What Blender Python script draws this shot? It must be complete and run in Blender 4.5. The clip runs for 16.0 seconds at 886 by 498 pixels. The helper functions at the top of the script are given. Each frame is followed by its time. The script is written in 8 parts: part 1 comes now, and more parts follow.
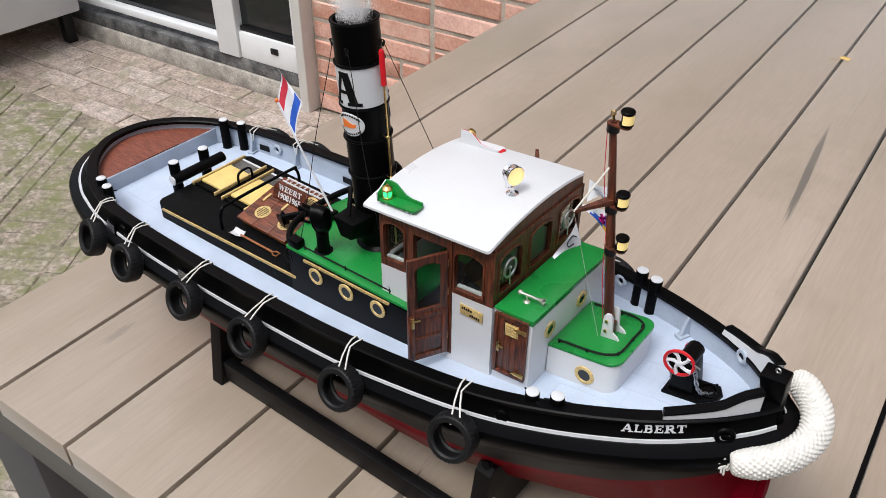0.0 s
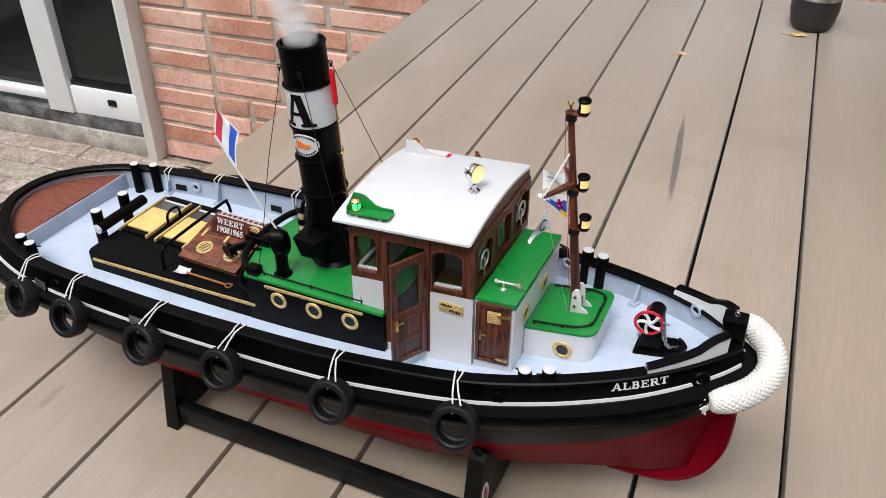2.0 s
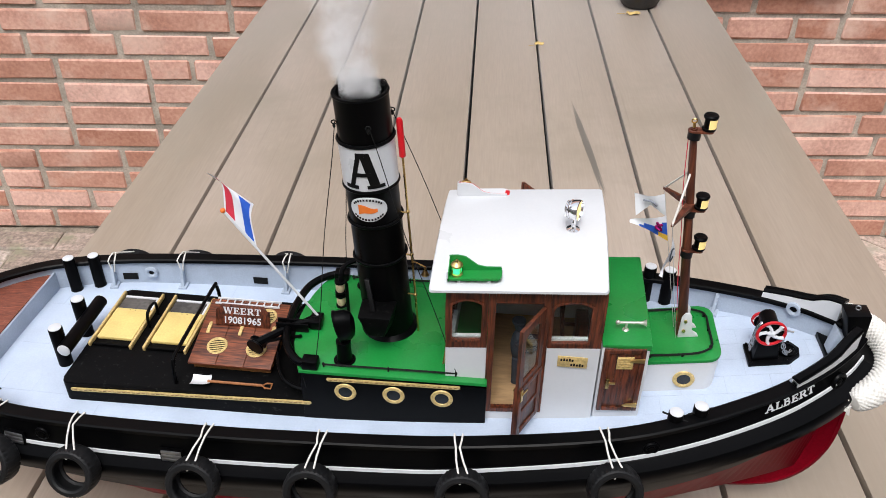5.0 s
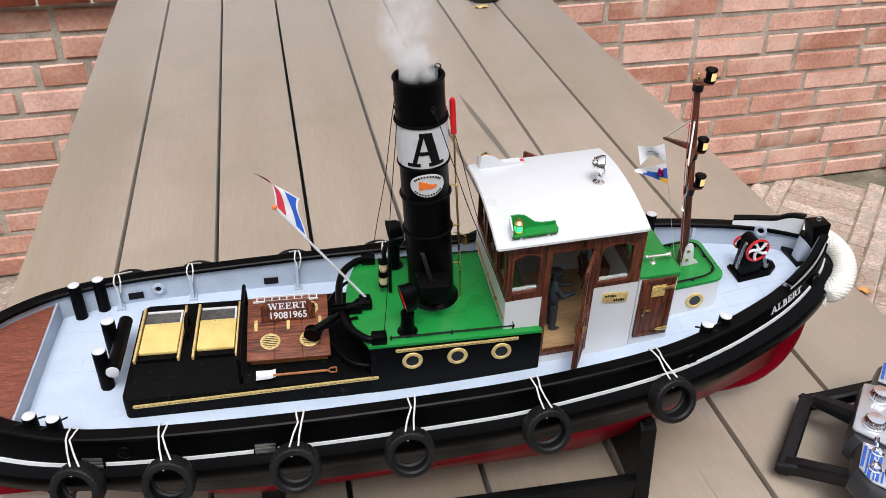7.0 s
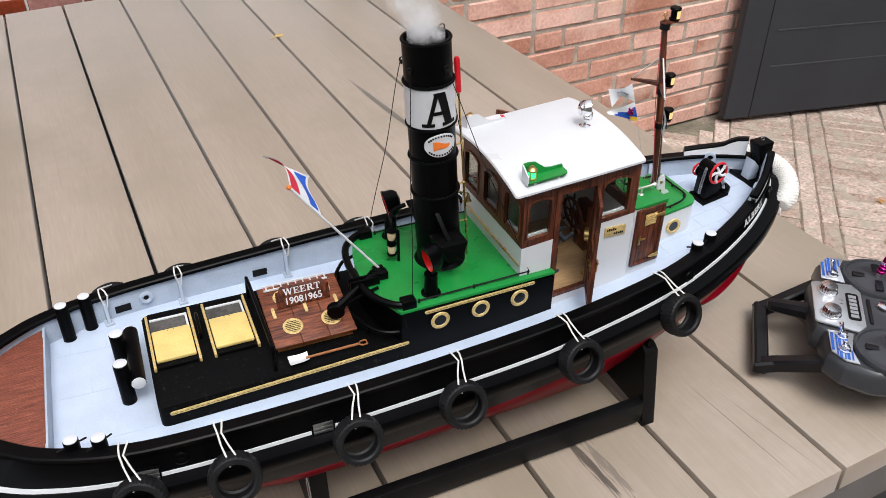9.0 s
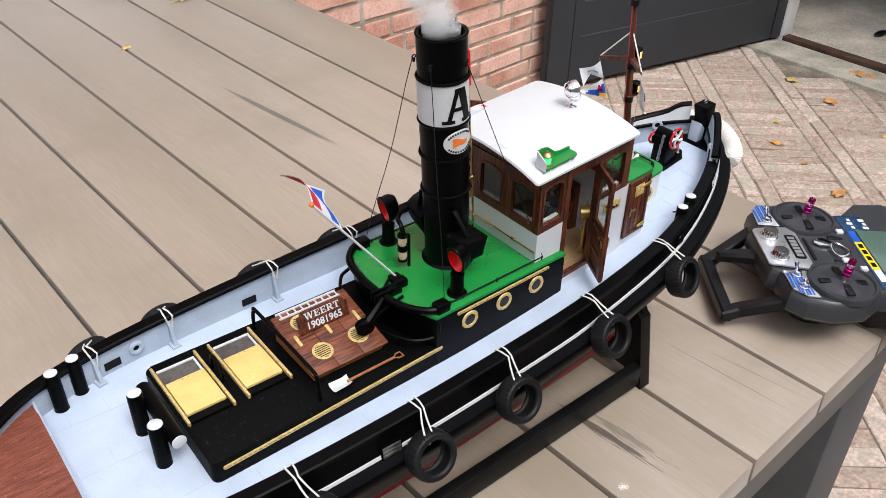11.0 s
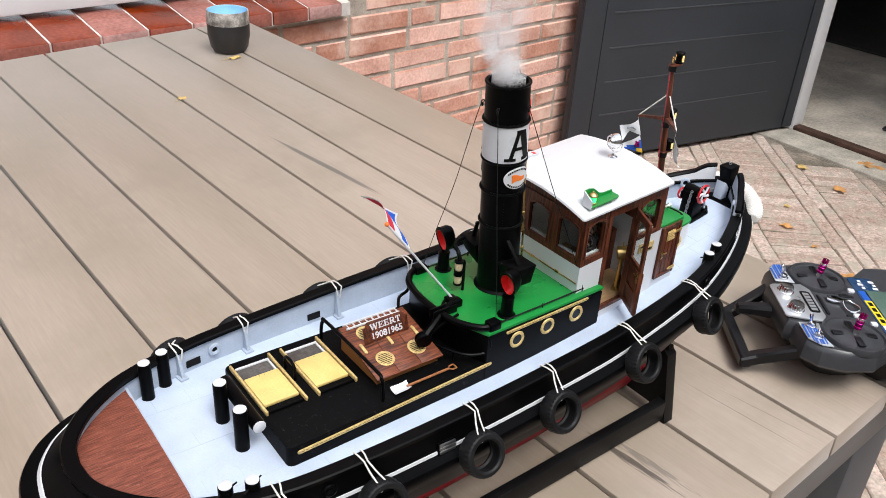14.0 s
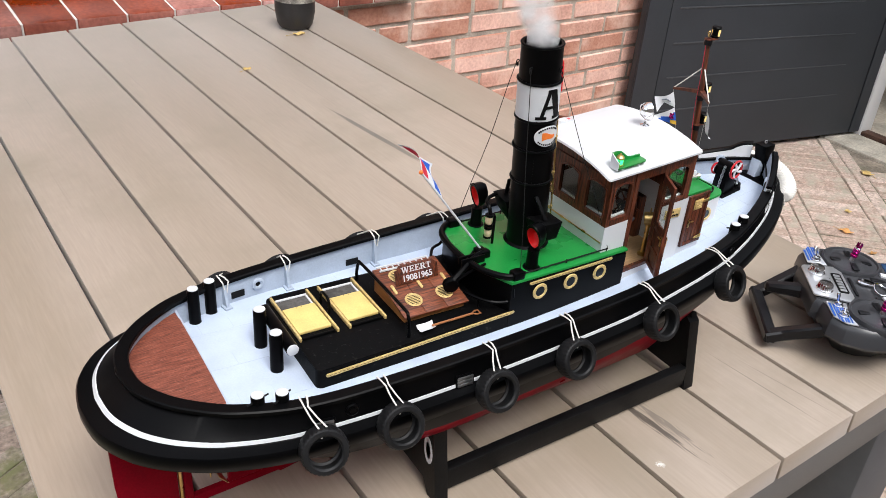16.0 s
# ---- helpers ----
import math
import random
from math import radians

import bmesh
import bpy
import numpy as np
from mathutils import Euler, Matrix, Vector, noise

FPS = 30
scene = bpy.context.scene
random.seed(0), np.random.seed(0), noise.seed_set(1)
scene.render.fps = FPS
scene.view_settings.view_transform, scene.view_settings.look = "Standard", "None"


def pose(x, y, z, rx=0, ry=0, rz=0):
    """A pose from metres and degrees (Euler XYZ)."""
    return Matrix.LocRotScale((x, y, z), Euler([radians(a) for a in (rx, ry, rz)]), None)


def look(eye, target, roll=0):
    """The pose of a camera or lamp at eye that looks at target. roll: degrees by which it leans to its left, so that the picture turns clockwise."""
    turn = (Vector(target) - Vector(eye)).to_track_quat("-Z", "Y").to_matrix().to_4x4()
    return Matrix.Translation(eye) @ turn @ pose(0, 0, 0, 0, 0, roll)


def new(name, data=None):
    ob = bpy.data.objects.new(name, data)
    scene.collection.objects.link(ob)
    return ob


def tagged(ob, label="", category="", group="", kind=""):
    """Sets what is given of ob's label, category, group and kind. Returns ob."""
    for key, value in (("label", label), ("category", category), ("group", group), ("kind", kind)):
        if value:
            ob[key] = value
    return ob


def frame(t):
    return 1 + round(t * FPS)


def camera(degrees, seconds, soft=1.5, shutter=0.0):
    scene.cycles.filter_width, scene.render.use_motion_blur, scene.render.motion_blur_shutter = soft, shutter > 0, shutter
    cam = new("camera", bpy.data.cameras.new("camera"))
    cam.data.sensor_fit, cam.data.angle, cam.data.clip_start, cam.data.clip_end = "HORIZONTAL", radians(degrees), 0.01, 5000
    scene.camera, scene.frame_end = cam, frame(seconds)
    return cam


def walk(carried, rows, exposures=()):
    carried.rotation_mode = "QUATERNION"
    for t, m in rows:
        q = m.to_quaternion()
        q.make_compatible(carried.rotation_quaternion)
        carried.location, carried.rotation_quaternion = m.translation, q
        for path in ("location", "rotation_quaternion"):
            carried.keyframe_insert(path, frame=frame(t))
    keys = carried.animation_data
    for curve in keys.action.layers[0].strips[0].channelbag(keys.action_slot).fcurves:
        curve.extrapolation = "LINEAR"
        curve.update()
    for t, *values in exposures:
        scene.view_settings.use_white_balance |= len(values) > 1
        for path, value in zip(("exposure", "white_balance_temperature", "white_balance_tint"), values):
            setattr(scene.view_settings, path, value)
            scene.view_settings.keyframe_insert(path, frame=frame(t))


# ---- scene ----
cam = camera(56.5, 16.0, soft=0.65)
PATH = [
    (0, (0.354, -0.358, 1.249), (-0.638, 0.901, 0.053), 0.5),
    (0.5, (0.344, -0.373, 1.245), (-0.579, 0.947, 0.059), 0.4),
    (1, (0.327, -0.387, 1.242), (-0.511, 1.002, 0.073), 0.4),
    (1.5, (0.312, -0.404, 1.245), (-0.45, 1.044, 0.094), 0.4),
    (2, (0.304, -0.427, 1.249), (-0.395, 1.064, 0.115), 0.4),
    (2.5, (0.296, -0.443, 1.255), (-0.353, 1.081, 0.135), 0.5),
    (3, (0.278, -0.432, 1.249), (-0.326, 1.114, 0.133), 0.3),
    (3.5, (0.242, -0.415, 1.241), (-0.297, 1.151, 0.12), 0.1),
    (4, (0.194, -0.402, 1.239), (-0.252, 1.183, 0.103), -0.0),
    (6.5, (-0.024, -0.446, 1.244), (0.186, 1.199, 0.126), 1.7),
    (7, (-0.054, -0.46, 1.244), (0.226, 1.177, 0.131), 1.6),
    (7.5, (-0.085, -0.475, 1.241), (0.258, 1.152, 0.13), 1.6),
    (8, (-0.108, -0.483, 1.231), (0.316, 1.129, 0.126), 1.4),
    (10.5, (-0.269, -0.378, 1.227), (0.711, 0.945, 0.092), 0.5),
    (11, (-0.283, -0.371, 1.224), (0.754, 0.917, 0.098), 1.1),
    (11.5, (-0.293, -0.371, 1.218), (0.767, 0.914, 0.111), 1.6),
    (12, (-0.302, -0.37, 1.218), (0.771, 0.929, 0.141), 2.1),
    (12.5, (-0.317, -0.372, 1.223), (0.766, 0.949, 0.183), 2.6),
    (13, (-0.335, -0.378, 1.225), (0.757, 0.961, 0.217), 3.0),
    (13.5, (-0.345, -0.39, 1.229), (0.746, 0.966, 0.245), 3.4),
    (14, (-0.354, -0.406, 1.227), (0.725, 0.968, 0.253), 3.7),
    (14.5, (-0.363, -0.42, 1.222), (0.693, 0.973, 0.249), 4.1),
    (15, (-0.363, -0.435, 1.223), (0.658, 0.978, 0.243), 4.4),
    (15.5, (-0.363, -0.449, 1.218), (0.624, 0.983, 0.23), 4.7),
    (16, (-0.364, -0.457, 1.217), (0.598, 0.989, 0.224), 4.6),
]
walk(cam, [(t, look(eye, target, roll)) for t, eye, target, roll in PATH], exposures=[(0.0, -0.05), (3.0, 0.0), (7.0, 0.02), (11.0, 0.06), (14.5, 0.19), (16.0, 0.21)])

# ------------------------------------------------------------------ light
world = bpy.data.worlds.new("overcast_sky")
scene.world = world
world.use_nodes = True
wn = world.node_tree.nodes
sky = wn.new("ShaderNodeTexSky")
sky.sky_type, sky.sun_disc = "NISHITA", False
sky.sun_elevation, sky.sun_rotation = radians(61), radians(186)
grey = wn.new("ShaderNodeHueSaturation")
grey.inputs["Saturation"].default_value = 0.27
world.node_tree.links.new(sky.outputs[0], grey.inputs["Color"])
world.node_tree.links.new(grey.outputs[0], wn["Background"].inputs["Color"])
wn["Background"].inputs["Strength"].default_value = 0.33
sun = new("sun", bpy.data.lights.new("sun", "SUN"))
sun.data.energy, sun.data.angle, sun.data.color = 2.5, radians(26), (1.0, 0.98, 0.955)
sun.matrix_world = look((-0.15, -1.5, 2.9), (0, 0, 0.2))


# ------------------------------------------------------------------ materials
def mat(name, col, rough=0.5, metal=0.0, spec=0.5, var=0.12, scale=30.0, fine=250.0, bump=0.05, col2=None, rnd=0.0,
        stretch=(1, 1, 1), turn=0.0, coat=0.0, wear=None, amount=0.5):
    m = bpy.data.materials.new(name)
    m.use_nodes = True
    n, l = m.node_tree.nodes, m.node_tree.links
    b = n["Principled BSDF"]
    geo = n.new("ShaderNodeNewGeometry")
    mp = n.new("ShaderNodeMapping")
    mp.vector_type = "TEXTURE"
    mp.inputs["Scale"].default_value = tuple(1 / q for q in stretch)
    mp.inputs["Rotation"].default_value = (0, 0, turn)
    l.new(geo.outputs["Position"], mp.inputs["Vector"])
    big, small = n.new("ShaderNodeTexNoise"), n.new("ShaderNodeTexNoise")
    big.inputs["Scale"].default_value, big.inputs["Detail"].default_value = scale, 6
    small.inputs["Scale"].default_value, small.inputs["Detail"].default_value = fine, 4
    l.new(mp.outputs[0], big.inputs["Vector"])
    l.new(mp.outputs[0], small.inputs["Vector"])
    ramp = n.new("ShaderNodeValToRGB")
    c2 = col2 or tuple(c * (1 - 2.2 * var) for c in col)
    ramp.color_ramp.elements[0].position, ramp.color_ramp.elements[1].position = 0.32, 0.66
    ramp.color_ramp.elements[0].color, ramp.color_ramp.elements[1].color = (*c2, 1), (*col, 1)
    l.new(big.outputs["Fac"], ramp.inputs["Fac"])
    mul = n.new("ShaderNodeMix")
    mul.data_type, mul.blend_type = "RGBA", "OVERLAY"
    mul.inputs["Factor"].default_value = min(1, var * 2.5)
    l.new(ramp.outputs["Color"], mul.inputs[6])
    l.new(small.outputs["Fac"], mul.inputs[7])
    last = mul.outputs[2]
    if rnd:
        inf0, isl = n.new("ShaderNodeObjectInfo"), n.new("ShaderNodeMath")
        isl.operation = "ADD"
        inf = n.new("ShaderNodeMath")
        inf.operation = "FRACT"
        l.new(inf0.outputs["Random"], isl.inputs[0])
        l.new(geo.outputs["Random Per Island"], isl.inputs[1])
        l.new(isl.outputs[0], inf.inputs[0])
        mr = n.new("ShaderNodeMapRange")
        mr.inputs[3].default_value, mr.inputs[4].default_value = 1 - rnd, 1 + rnd
        l.new(inf.outputs[0], mr.inputs[0])
        hs = n.new("ShaderNodeHueSaturation")
        l.new(mr.outputs[0], hs.inputs["Value"])
        mh = n.new("ShaderNodeMapRange")
        mh.inputs[3].default_value, mh.inputs[4].default_value = 1 + 0.5 * rnd, 1 - 0.9 * rnd
        l.new(inf.outputs[0], mh.inputs[0])
        l.new(mh.outputs[0], hs.inputs["Saturation"])
        l.new(last, hs.inputs["Color"])
        last = hs.outputs[0]
    if wear:
        wz = n.new("ShaderNodeTexNoise")
        wz.inputs["Scale"].default_value, wz.inputs["Detail"].default_value = scale * 0.37, 9
        wz.inputs["Roughness"].default_value = 0.65
        l.new(geo.outputs["Position"], wz.inputs["Vector"])
        wr = n.new("ShaderNodeValToRGB")
        wr.color_ramp.elements[0].position, wr.color_ramp.elements[1].position = 0.62 - amount * 0.25, 0.78 - amount * 0.2
        l.new(wz.outputs["Fac"], wr.inputs["Fac"])
        mw = n.new("ShaderNodeMix")
        mw.data_type = "RGBA"
        l.new(wr.outputs["Color"], mw.inputs["Factor"])
        l.new(last, mw.inputs[6])
        mw.inputs[7].default_value = (*wear, 1)
        last = mw.outputs[2]
    l.new(last, b.inputs["Base Color"])
    rr = n.new("ShaderNodeMapRange")
    rr.inputs[3].default_value, rr.inputs[4].default_value = max(0.02, rough - 0.08), min(1, rough + 0.1)
    l.new(big.outputs["Fac"], rr.inputs[0])
    l.new(rr.outputs[0], b.inputs["Roughness"])
    b.inputs["Metallic"].default_value = metal
    b.inputs["Specular IOR Level"].default_value = spec
    b.inputs["Coat Weight"].default_value = coat
    b.inputs["Coat Roughness"].default_value = 0.08
    bp = n.new("ShaderNodeBump")
    bp.inputs["Strength"].default_value = bump
    bp.inputs["Distance"].default_value = 0.3 / fine
    l.new(small.outputs["Fac"], bp.inputs["Height"])
    l.new(bp.outputs[0], b.inputs["Normal"])
    return m


def board_marks(m):
    """Long drag marks, two weathered cracks and a chalky scuff on the table boards."""
    n, l = m.node_tree.nodes, m.node_tree.links
    b = n["Principled BSDF"]
    last = b.inputs["Base Color"].links[0].from_socket
    geo = n.new("ShaderNodeNewGeometry")

    def blot(cx, cy, rx, ry, turn, grain, lo, hi, col, strength):
        nonlocal last
        mp = n.new("ShaderNodeMapping")
        mp.vector_type = "TEXTURE"
        mp.inputs["Location"].default_value = (cx, cy, 0)
        mp.inputs["Rotation"].default_value = (0, 0, radians(turn))
        mp.inputs["Scale"].default_value = (rx, ry, 50)
        l.new(geo.outputs["Position"], mp.inputs["Vector"])
        gr = n.new("ShaderNodeTexGradient")
        gr.gradient_type = "SPHERICAL"
        l.new(mp.outputs[0], gr.inputs["Vector"])
        nz = n.new("ShaderNodeTexNoise")
        nz.inputs["Scale"].default_value, nz.inputs["Detail"].default_value = grain, 6
        l.new(mp.outputs[0], nz.inputs["Vector"])
        ad = n.new("ShaderNodeMath")
        ad.operation = "MULTIPLY"
        l.new(gr.outputs["Fac"], ad.inputs[0])
        l.new(nz.outputs["Fac"], ad.inputs[1])
        rp = n.new("ShaderNodeMapRange")
        rp.inputs[1].default_value, rp.inputs[2].default_value, rp.inputs[4].default_value = lo, hi, strength
        l.new(ad.outputs[0], rp.inputs[0])
        mx = n.new("ShaderNodeMix")
        mx.data_type = "RGBA"
        l.new(rp.outputs[0], mx.inputs["Factor"])
        l.new(last, mx.inputs[6])
        mx.inputs[7].default_value = (*col, 1)
        last = mx.outputs[2]

    blot(0.176, 0.553, 0.0075, 0.215, 7.6, 2.6, 0.17, 0.27, (0.12, 0.108, 0.092), 0.85)
    blot(0.101, -0.100, 0.009, 0.12, 6.0, 5.0, 0.27, 0.36, (0.07, 0.055, 0.045), 0.9)
    blot(0.112, -0.110, 0.012, 0.11, 5.0, 6.0, 0.30, 0.40, (0.14, 0.115, 0.095), 0.7)
    blot(0.074, -0.143, 0.011, 0.010, 0.0, 9.0, 0.36, 0.40, (0.72, 0.70, 0.66), 0.8)
    blot(0.227, -0.117, 0.0007, 0.089, 6.5, 3.0, 0.1, 0.25, (0.1, 0.085, 0.07), 0.7)
    blot(0.247, -0.128, 0.0007, 0.072, 10.0, 3.0, 0.1, 0.25, (0.12, 0.1, 0.085), 0.6)
    blot(-0.227, -0.102, 0.01, 0.041, 3.5, 4.0, 0.22, 0.38, (0.17, 0.145, 0.12), 0.5)
    # fine dark lines along the boards
    mp = n.new("ShaderNodeMapping")
    mp.vector_type = "TEXTURE"
    mp.inputs["Rotation"].default_value = (0, 0, TABLE)
    mp.inputs["Scale"].default_value = (1, 80, 1)
    l.new(geo.outputs["Position"], mp.inputs["Vector"])
    nz = n.new("ShaderNodeTexNoise")
    nz.inputs["Scale"].default_value, nz.inputs["Detail"].default_value = 150, 2
    l.new(mp.outputs[0], nz.inputs["Vector"])
    rp = n.new("ShaderNodeMapRange")
    rp.inputs[1].default_value, rp.inputs[2].default_value, rp.inputs[4].default_value = 0.70, 0.78, 0.28
    l.new(nz.outputs["Fac"], rp.inputs[0])
    mx = n.new("ShaderNodeMix")
    mx.data_type = "RGBA"
    l.new(rp.outputs[0], mx.inputs["Factor"])
    l.new(last, mx.inputs[6])
    mx.inputs[7].default_value = (0.17, 0.135, 0.105, 1)
    l.new(mx.outputs[2], b.inputs["Base Color"])


def glass(name, tint=(0.9, 0.95, 0.95)):
    m = bpy.data.materials.new(name)
    m.use_nodes = True
    b = m.node_tree.nodes["Principled BSDF"]
    b.inputs["Base Color"].default_value = (*tint, 1)
    b.inputs["Transmission Weight"].default_value = 1
    b.inputs["Roughness"].default_value = 0.02
    b.inputs["IOR"].default_value = 1.22
    return m


def glow(name, col, strength):
    m = bpy.data.materials.new(name)
    m.use_nodes = True
    b = m.node_tree.nodes["Principled BSDF"]
    b.inputs["Base Color"].default_value = (*col, 1)
    b.inputs["Emission Color"].default_value = (*col, 1)
    b.inputs["Emission Strength"].default_value = strength
    return m


TABLE = radians(3.34)
M_DECK = mat("pale_blue_grey_deck_paint", (0.50, 0.575, 0.70), 0.42, var=0.05, scale=40, fine=900, bump=0.04)
M_SEAM = mat("deck_joint_line", (0.44, 0.51, 0.625), 0.5, var=0.05, bump=0.02)
# the deck's blue grey a step darker, for bulwark insides and small fittings
M_BULW = mat("darker_blue_grey_paint", (0.42, 0.48, 0.57), 0.5, var=0.06, scale=60, fine=900, bump=0.05)
M_BLACK = mat("black_satin_hull_paint", (0.0016, 0.0016, 0.0019), 0.33, spec=0.085, var=0.1, scale=25, fine=700, bump=0.05)
M_MATT = mat("matt_black_deck_coat", (0.0020, 0.0020, 0.0022), 0.52, spec=0.08, var=0.2, scale=700, fine=1500, bump=0.25, wear=(0.035, 0.034, 0.032), amount=0.1)
M_RED = mat("red_underwater_paint", (0.2500, 0.0035, 0.0135), 0.3, spec=0.02, var=0.12, scale=20, fine=600, bump=0.03)
M_WHITE = mat("white_gloss_paint", (0.625, 0.635, 0.655), 0.3, var=0.02, scale=30, fine=500, bump=0.02)
M_GREEN = mat("green_gloss_paint", (0.011, 0.232, 0.042), 0.28, var=0.08, scale=30, fine=700, bump=0.03)
M_WOOD = mat("dark_mahogany", (0.165, 0.041, 0.016), 0.42, var=0.5, scale=620, fine=1500, bump=0.4, col2=(0.017, 0.0055, 0.0035), stretch=(1, 1, 0.09))
M_WOODX = mat("mahogany_planking", (0.26, 0.078, 0.046), 0.42, var=0.5, scale=1500, fine=2600, bump=0.5, col2=(0.085, 0.020, 0.012), stretch=(0.05, 1, 1), wear=(0.34, 0.16, 0.12), amount=0.12)
M_SKYL = mat("mahogany_skylight", (0.24, 0.066, 0.026), 0.42, var=0.5, scale=520, fine=1500, bump=0.4, col2=(0.040, 0.011, 0.006), stretch=(0.10, 1, 1))
M_MAST = mat("stained_mast_wood", (0.15, 0.040, 0.018), 0.4, var=0.35, scale=220, fine=900, bump=0.2, col2=(0.035, 0.010, 0.006), stretch=(1, 1, 0.06))
M_PLY = mat("pale_plywood", (0.52, 0.33, 0.17), 0.5, var=0.15, scale=60, fine=500, bump=0.1, stretch=(0.2, 1, 1))
M_BRASS = mat("brass", (0.75, 0.52, 0.20), 0.28, 1.0, var=0.1, scale=90, fine=900, bump=0.06)
M_GOLD = mat("brass_plate", (0.74, 0.54, 0.22), 0.40, 0.2, var=0.16, scale=500, fine=1500, bump=0.3)
M_TIN = mat("pale_tin", (0.72, 0.73, 0.74), 0.35, 0.35, var=0.08, bump=0.05)
# darker brown for engraved slots and finger holes, drawn as tiny raised solids
M_UMBER = mat("dark_brass_brown", (0.30, 0.19, 0.06), 0.5, 0.2, var=0.1, bump=0.0)
M_YEL = mat("yellow_painted_hatch", (0.76, 0.57, 0.20), 0.5, var=0.08, scale=60, fine=800, bump=0.06, wear=(0.62, 0.43, 0.12), amount=0.2)
M_COPPER = mat("pale_polished_copper", (0.92, 0.68, 0.46), 0.35, 0.4, var=0.1, scale=300, fine=900, bump=0.05)
M_CHROME = mat("chrome", (0.88, 0.88, 0.89), 0.14, 1.0, var=0.03, bump=0.0)
M_STEEL = mat("brushed_steel", (0.6, 0.6, 0.62), 0.35, 1.0, var=0.08, bump=0.1)
M_RUBBER = mat("black_rubber", (0.011, 0.011, 0.0118), 0.5, spec=0.22, var=0.2, scale=80, fine=900, bump=0.2)
M_ROPE = mat("white_cotton_cord", (0.72, 0.695, 0.65), 0.85, var=0.05, scale=200, fine=2500, bump=0.6)
M_WIRE = mat("black_rigging", (0.012, 0.012, 0.012), 0.5, spec=0.12, bump=0)
M_REDP = mat("red_enamel", (0.62, 0.012, 0.02), 0.3, var=0.06, bump=0.02)
M_REDIN = mat("red_cowl_lining", (0.85, 0.02, 0.02), 0.35, var=0.05, bump=0.02)
M_BLUE = mat("blue_cloth", (0.02, 0.10, 0.52), 0.8, var=0.08, scale=100, fine=1800, bump=0.2)
M_CLOTHR = mat("red_cloth", (0.62, 0.03, 0.06), 0.8, var=0.08, scale=100, fine=1800, bump=0.2)
M_CLOTHW = mat("white_cloth", (0.72, 0.73, 0.76), 0.8, var=0.04, scale=100, fine=1800, bump=0.2)
M_CLOTHY = mat("yellow_cloth", (0.85, 0.50, 0.05), 0.8, var=0.06, scale=100, fine=1800, bump=0.2)
M_ORANGE = mat("orange_enamel", (0.85, 0.20, 0.03), 0.4, var=0.06, bump=0.02)
M_PINK = mat("magenta_anodised", (0.55, 0.02, 0.25), 0.22, 0.85, var=0.06, bump=0.02)
M_PLAST = mat("dark_grey_plastic", (0.045, 0.046, 0.051), 0.32, spec=0.45, var=0.12, scale=40, fine=1600, bump=0.15)
M_PLAST2 = mat("black_plastic", (0.008, 0.008, 0.0095), 0.34, spec=0.3, var=0.15, scale=40, fine=1600, bump=0.1)
M_SILVER = mat("silver_panel", (0.62, 0.63, 0.65), 0.3, 0.7, var=0.05, scale=60, fine=900, bump=0.05)
M_NAVY = mat("dark_navy_panel", (0.018, 0.055, 0.13), 0.25, var=0.1, bump=0.02)
M_BLUEP = mat("blue_printed_panel", (0.02, 0.11, 0.50), 0.3, var=0.1, bump=0.02)
M_LCD = mat("lcd_screen", (0.10, 0.16, 0.13), 0.12, var=0.06, bump=0.0)
M_STAND = mat("black_stained_stand", (0.006, 0.006, 0.0065), 0.45, spec=0.15, var=0.25, scale=30, fine=500, bump=0.2, wear=(0.03, 0.03, 0.032), amount=0.05)
M_HATCH = mat("smoky_hatch_glass", (0.10, 0.095, 0.09), 0.15, var=0.2, scale=60, fine=400, bump=0.02)
# the ribs' grey is set lighter than the door panel's
M_RIB = mat("lighter_grey_door_rib", (0.060, 0.065, 0.073), 0.5, var=0.15, scale=9, fine=260, bump=0.1)
M_GLASS = glass("clear_pane", (0.62, 0.66, 0.64))
M_GREENLAMP = glow("green_lamp_glass", (0.05, 1.0, 0.30), 1.3)
M_WARMLAMP = glow("warm_lamp_glass", (1.0, 0.78, 0.34), 0.7)
M_PLANK = mat("taupe_composite_board", (0.378, 0.306, 0.248), 0.33, var=0.06, scale=9, fine=420, bump=0.06, col2=(0.305, 0.243, 0.184), stretch=(1, 0.06, 1), turn=TABLE, wear=(0.285, 0.235, 0.178), amount=0.5, rnd=0.07)
board_marks(M_PLANK)
M_PLANK.node_tree.nodes["Principled BSDF"].inputs["Sheen Weight"].default_value = 0.22
M_PLANK.node_tree.nodes["Principled BSDF"].inputs["Sheen Roughness"].default_value = 0.45
M_FRAME = mat("anthracite_powder_coat", (0.085, 0.085, 0.09), 0.55, var=0.08, scale=40, fine=1200, bump=0.12)
M_FRAMEG = mat("warm_grey_powder_coat", (0.13, 0.126, 0.124), 0.55, var=0.08, scale=40, fine=1200, bump=0.12)
M_BRICK = mat("red_brick", (0.68, 0.375, 0.285), 0.85, var=0.2, scale=11, fine=120, bump=0.4, col2=(0.52, 0.255, 0.185), rnd=0.24, wear=(0.74, 0.53, 0.44), amount=0.4)
M_MORTAR = mat("grey_mortar", (0.50, 0.43, 0.36), 0.95, var=0.18, scale=20, fine=220, bump=0.5)
M_PAVER = mat("weathered_clay_paver", (0.57, 0.435, 0.365), 0.88, var=0.34, scale=40, fine=110, bump=0.6, col2=(0.37, 0.275, 0.225), rnd=0.20, wear=(0.40, 0.36, 0.29), amount=0.6)
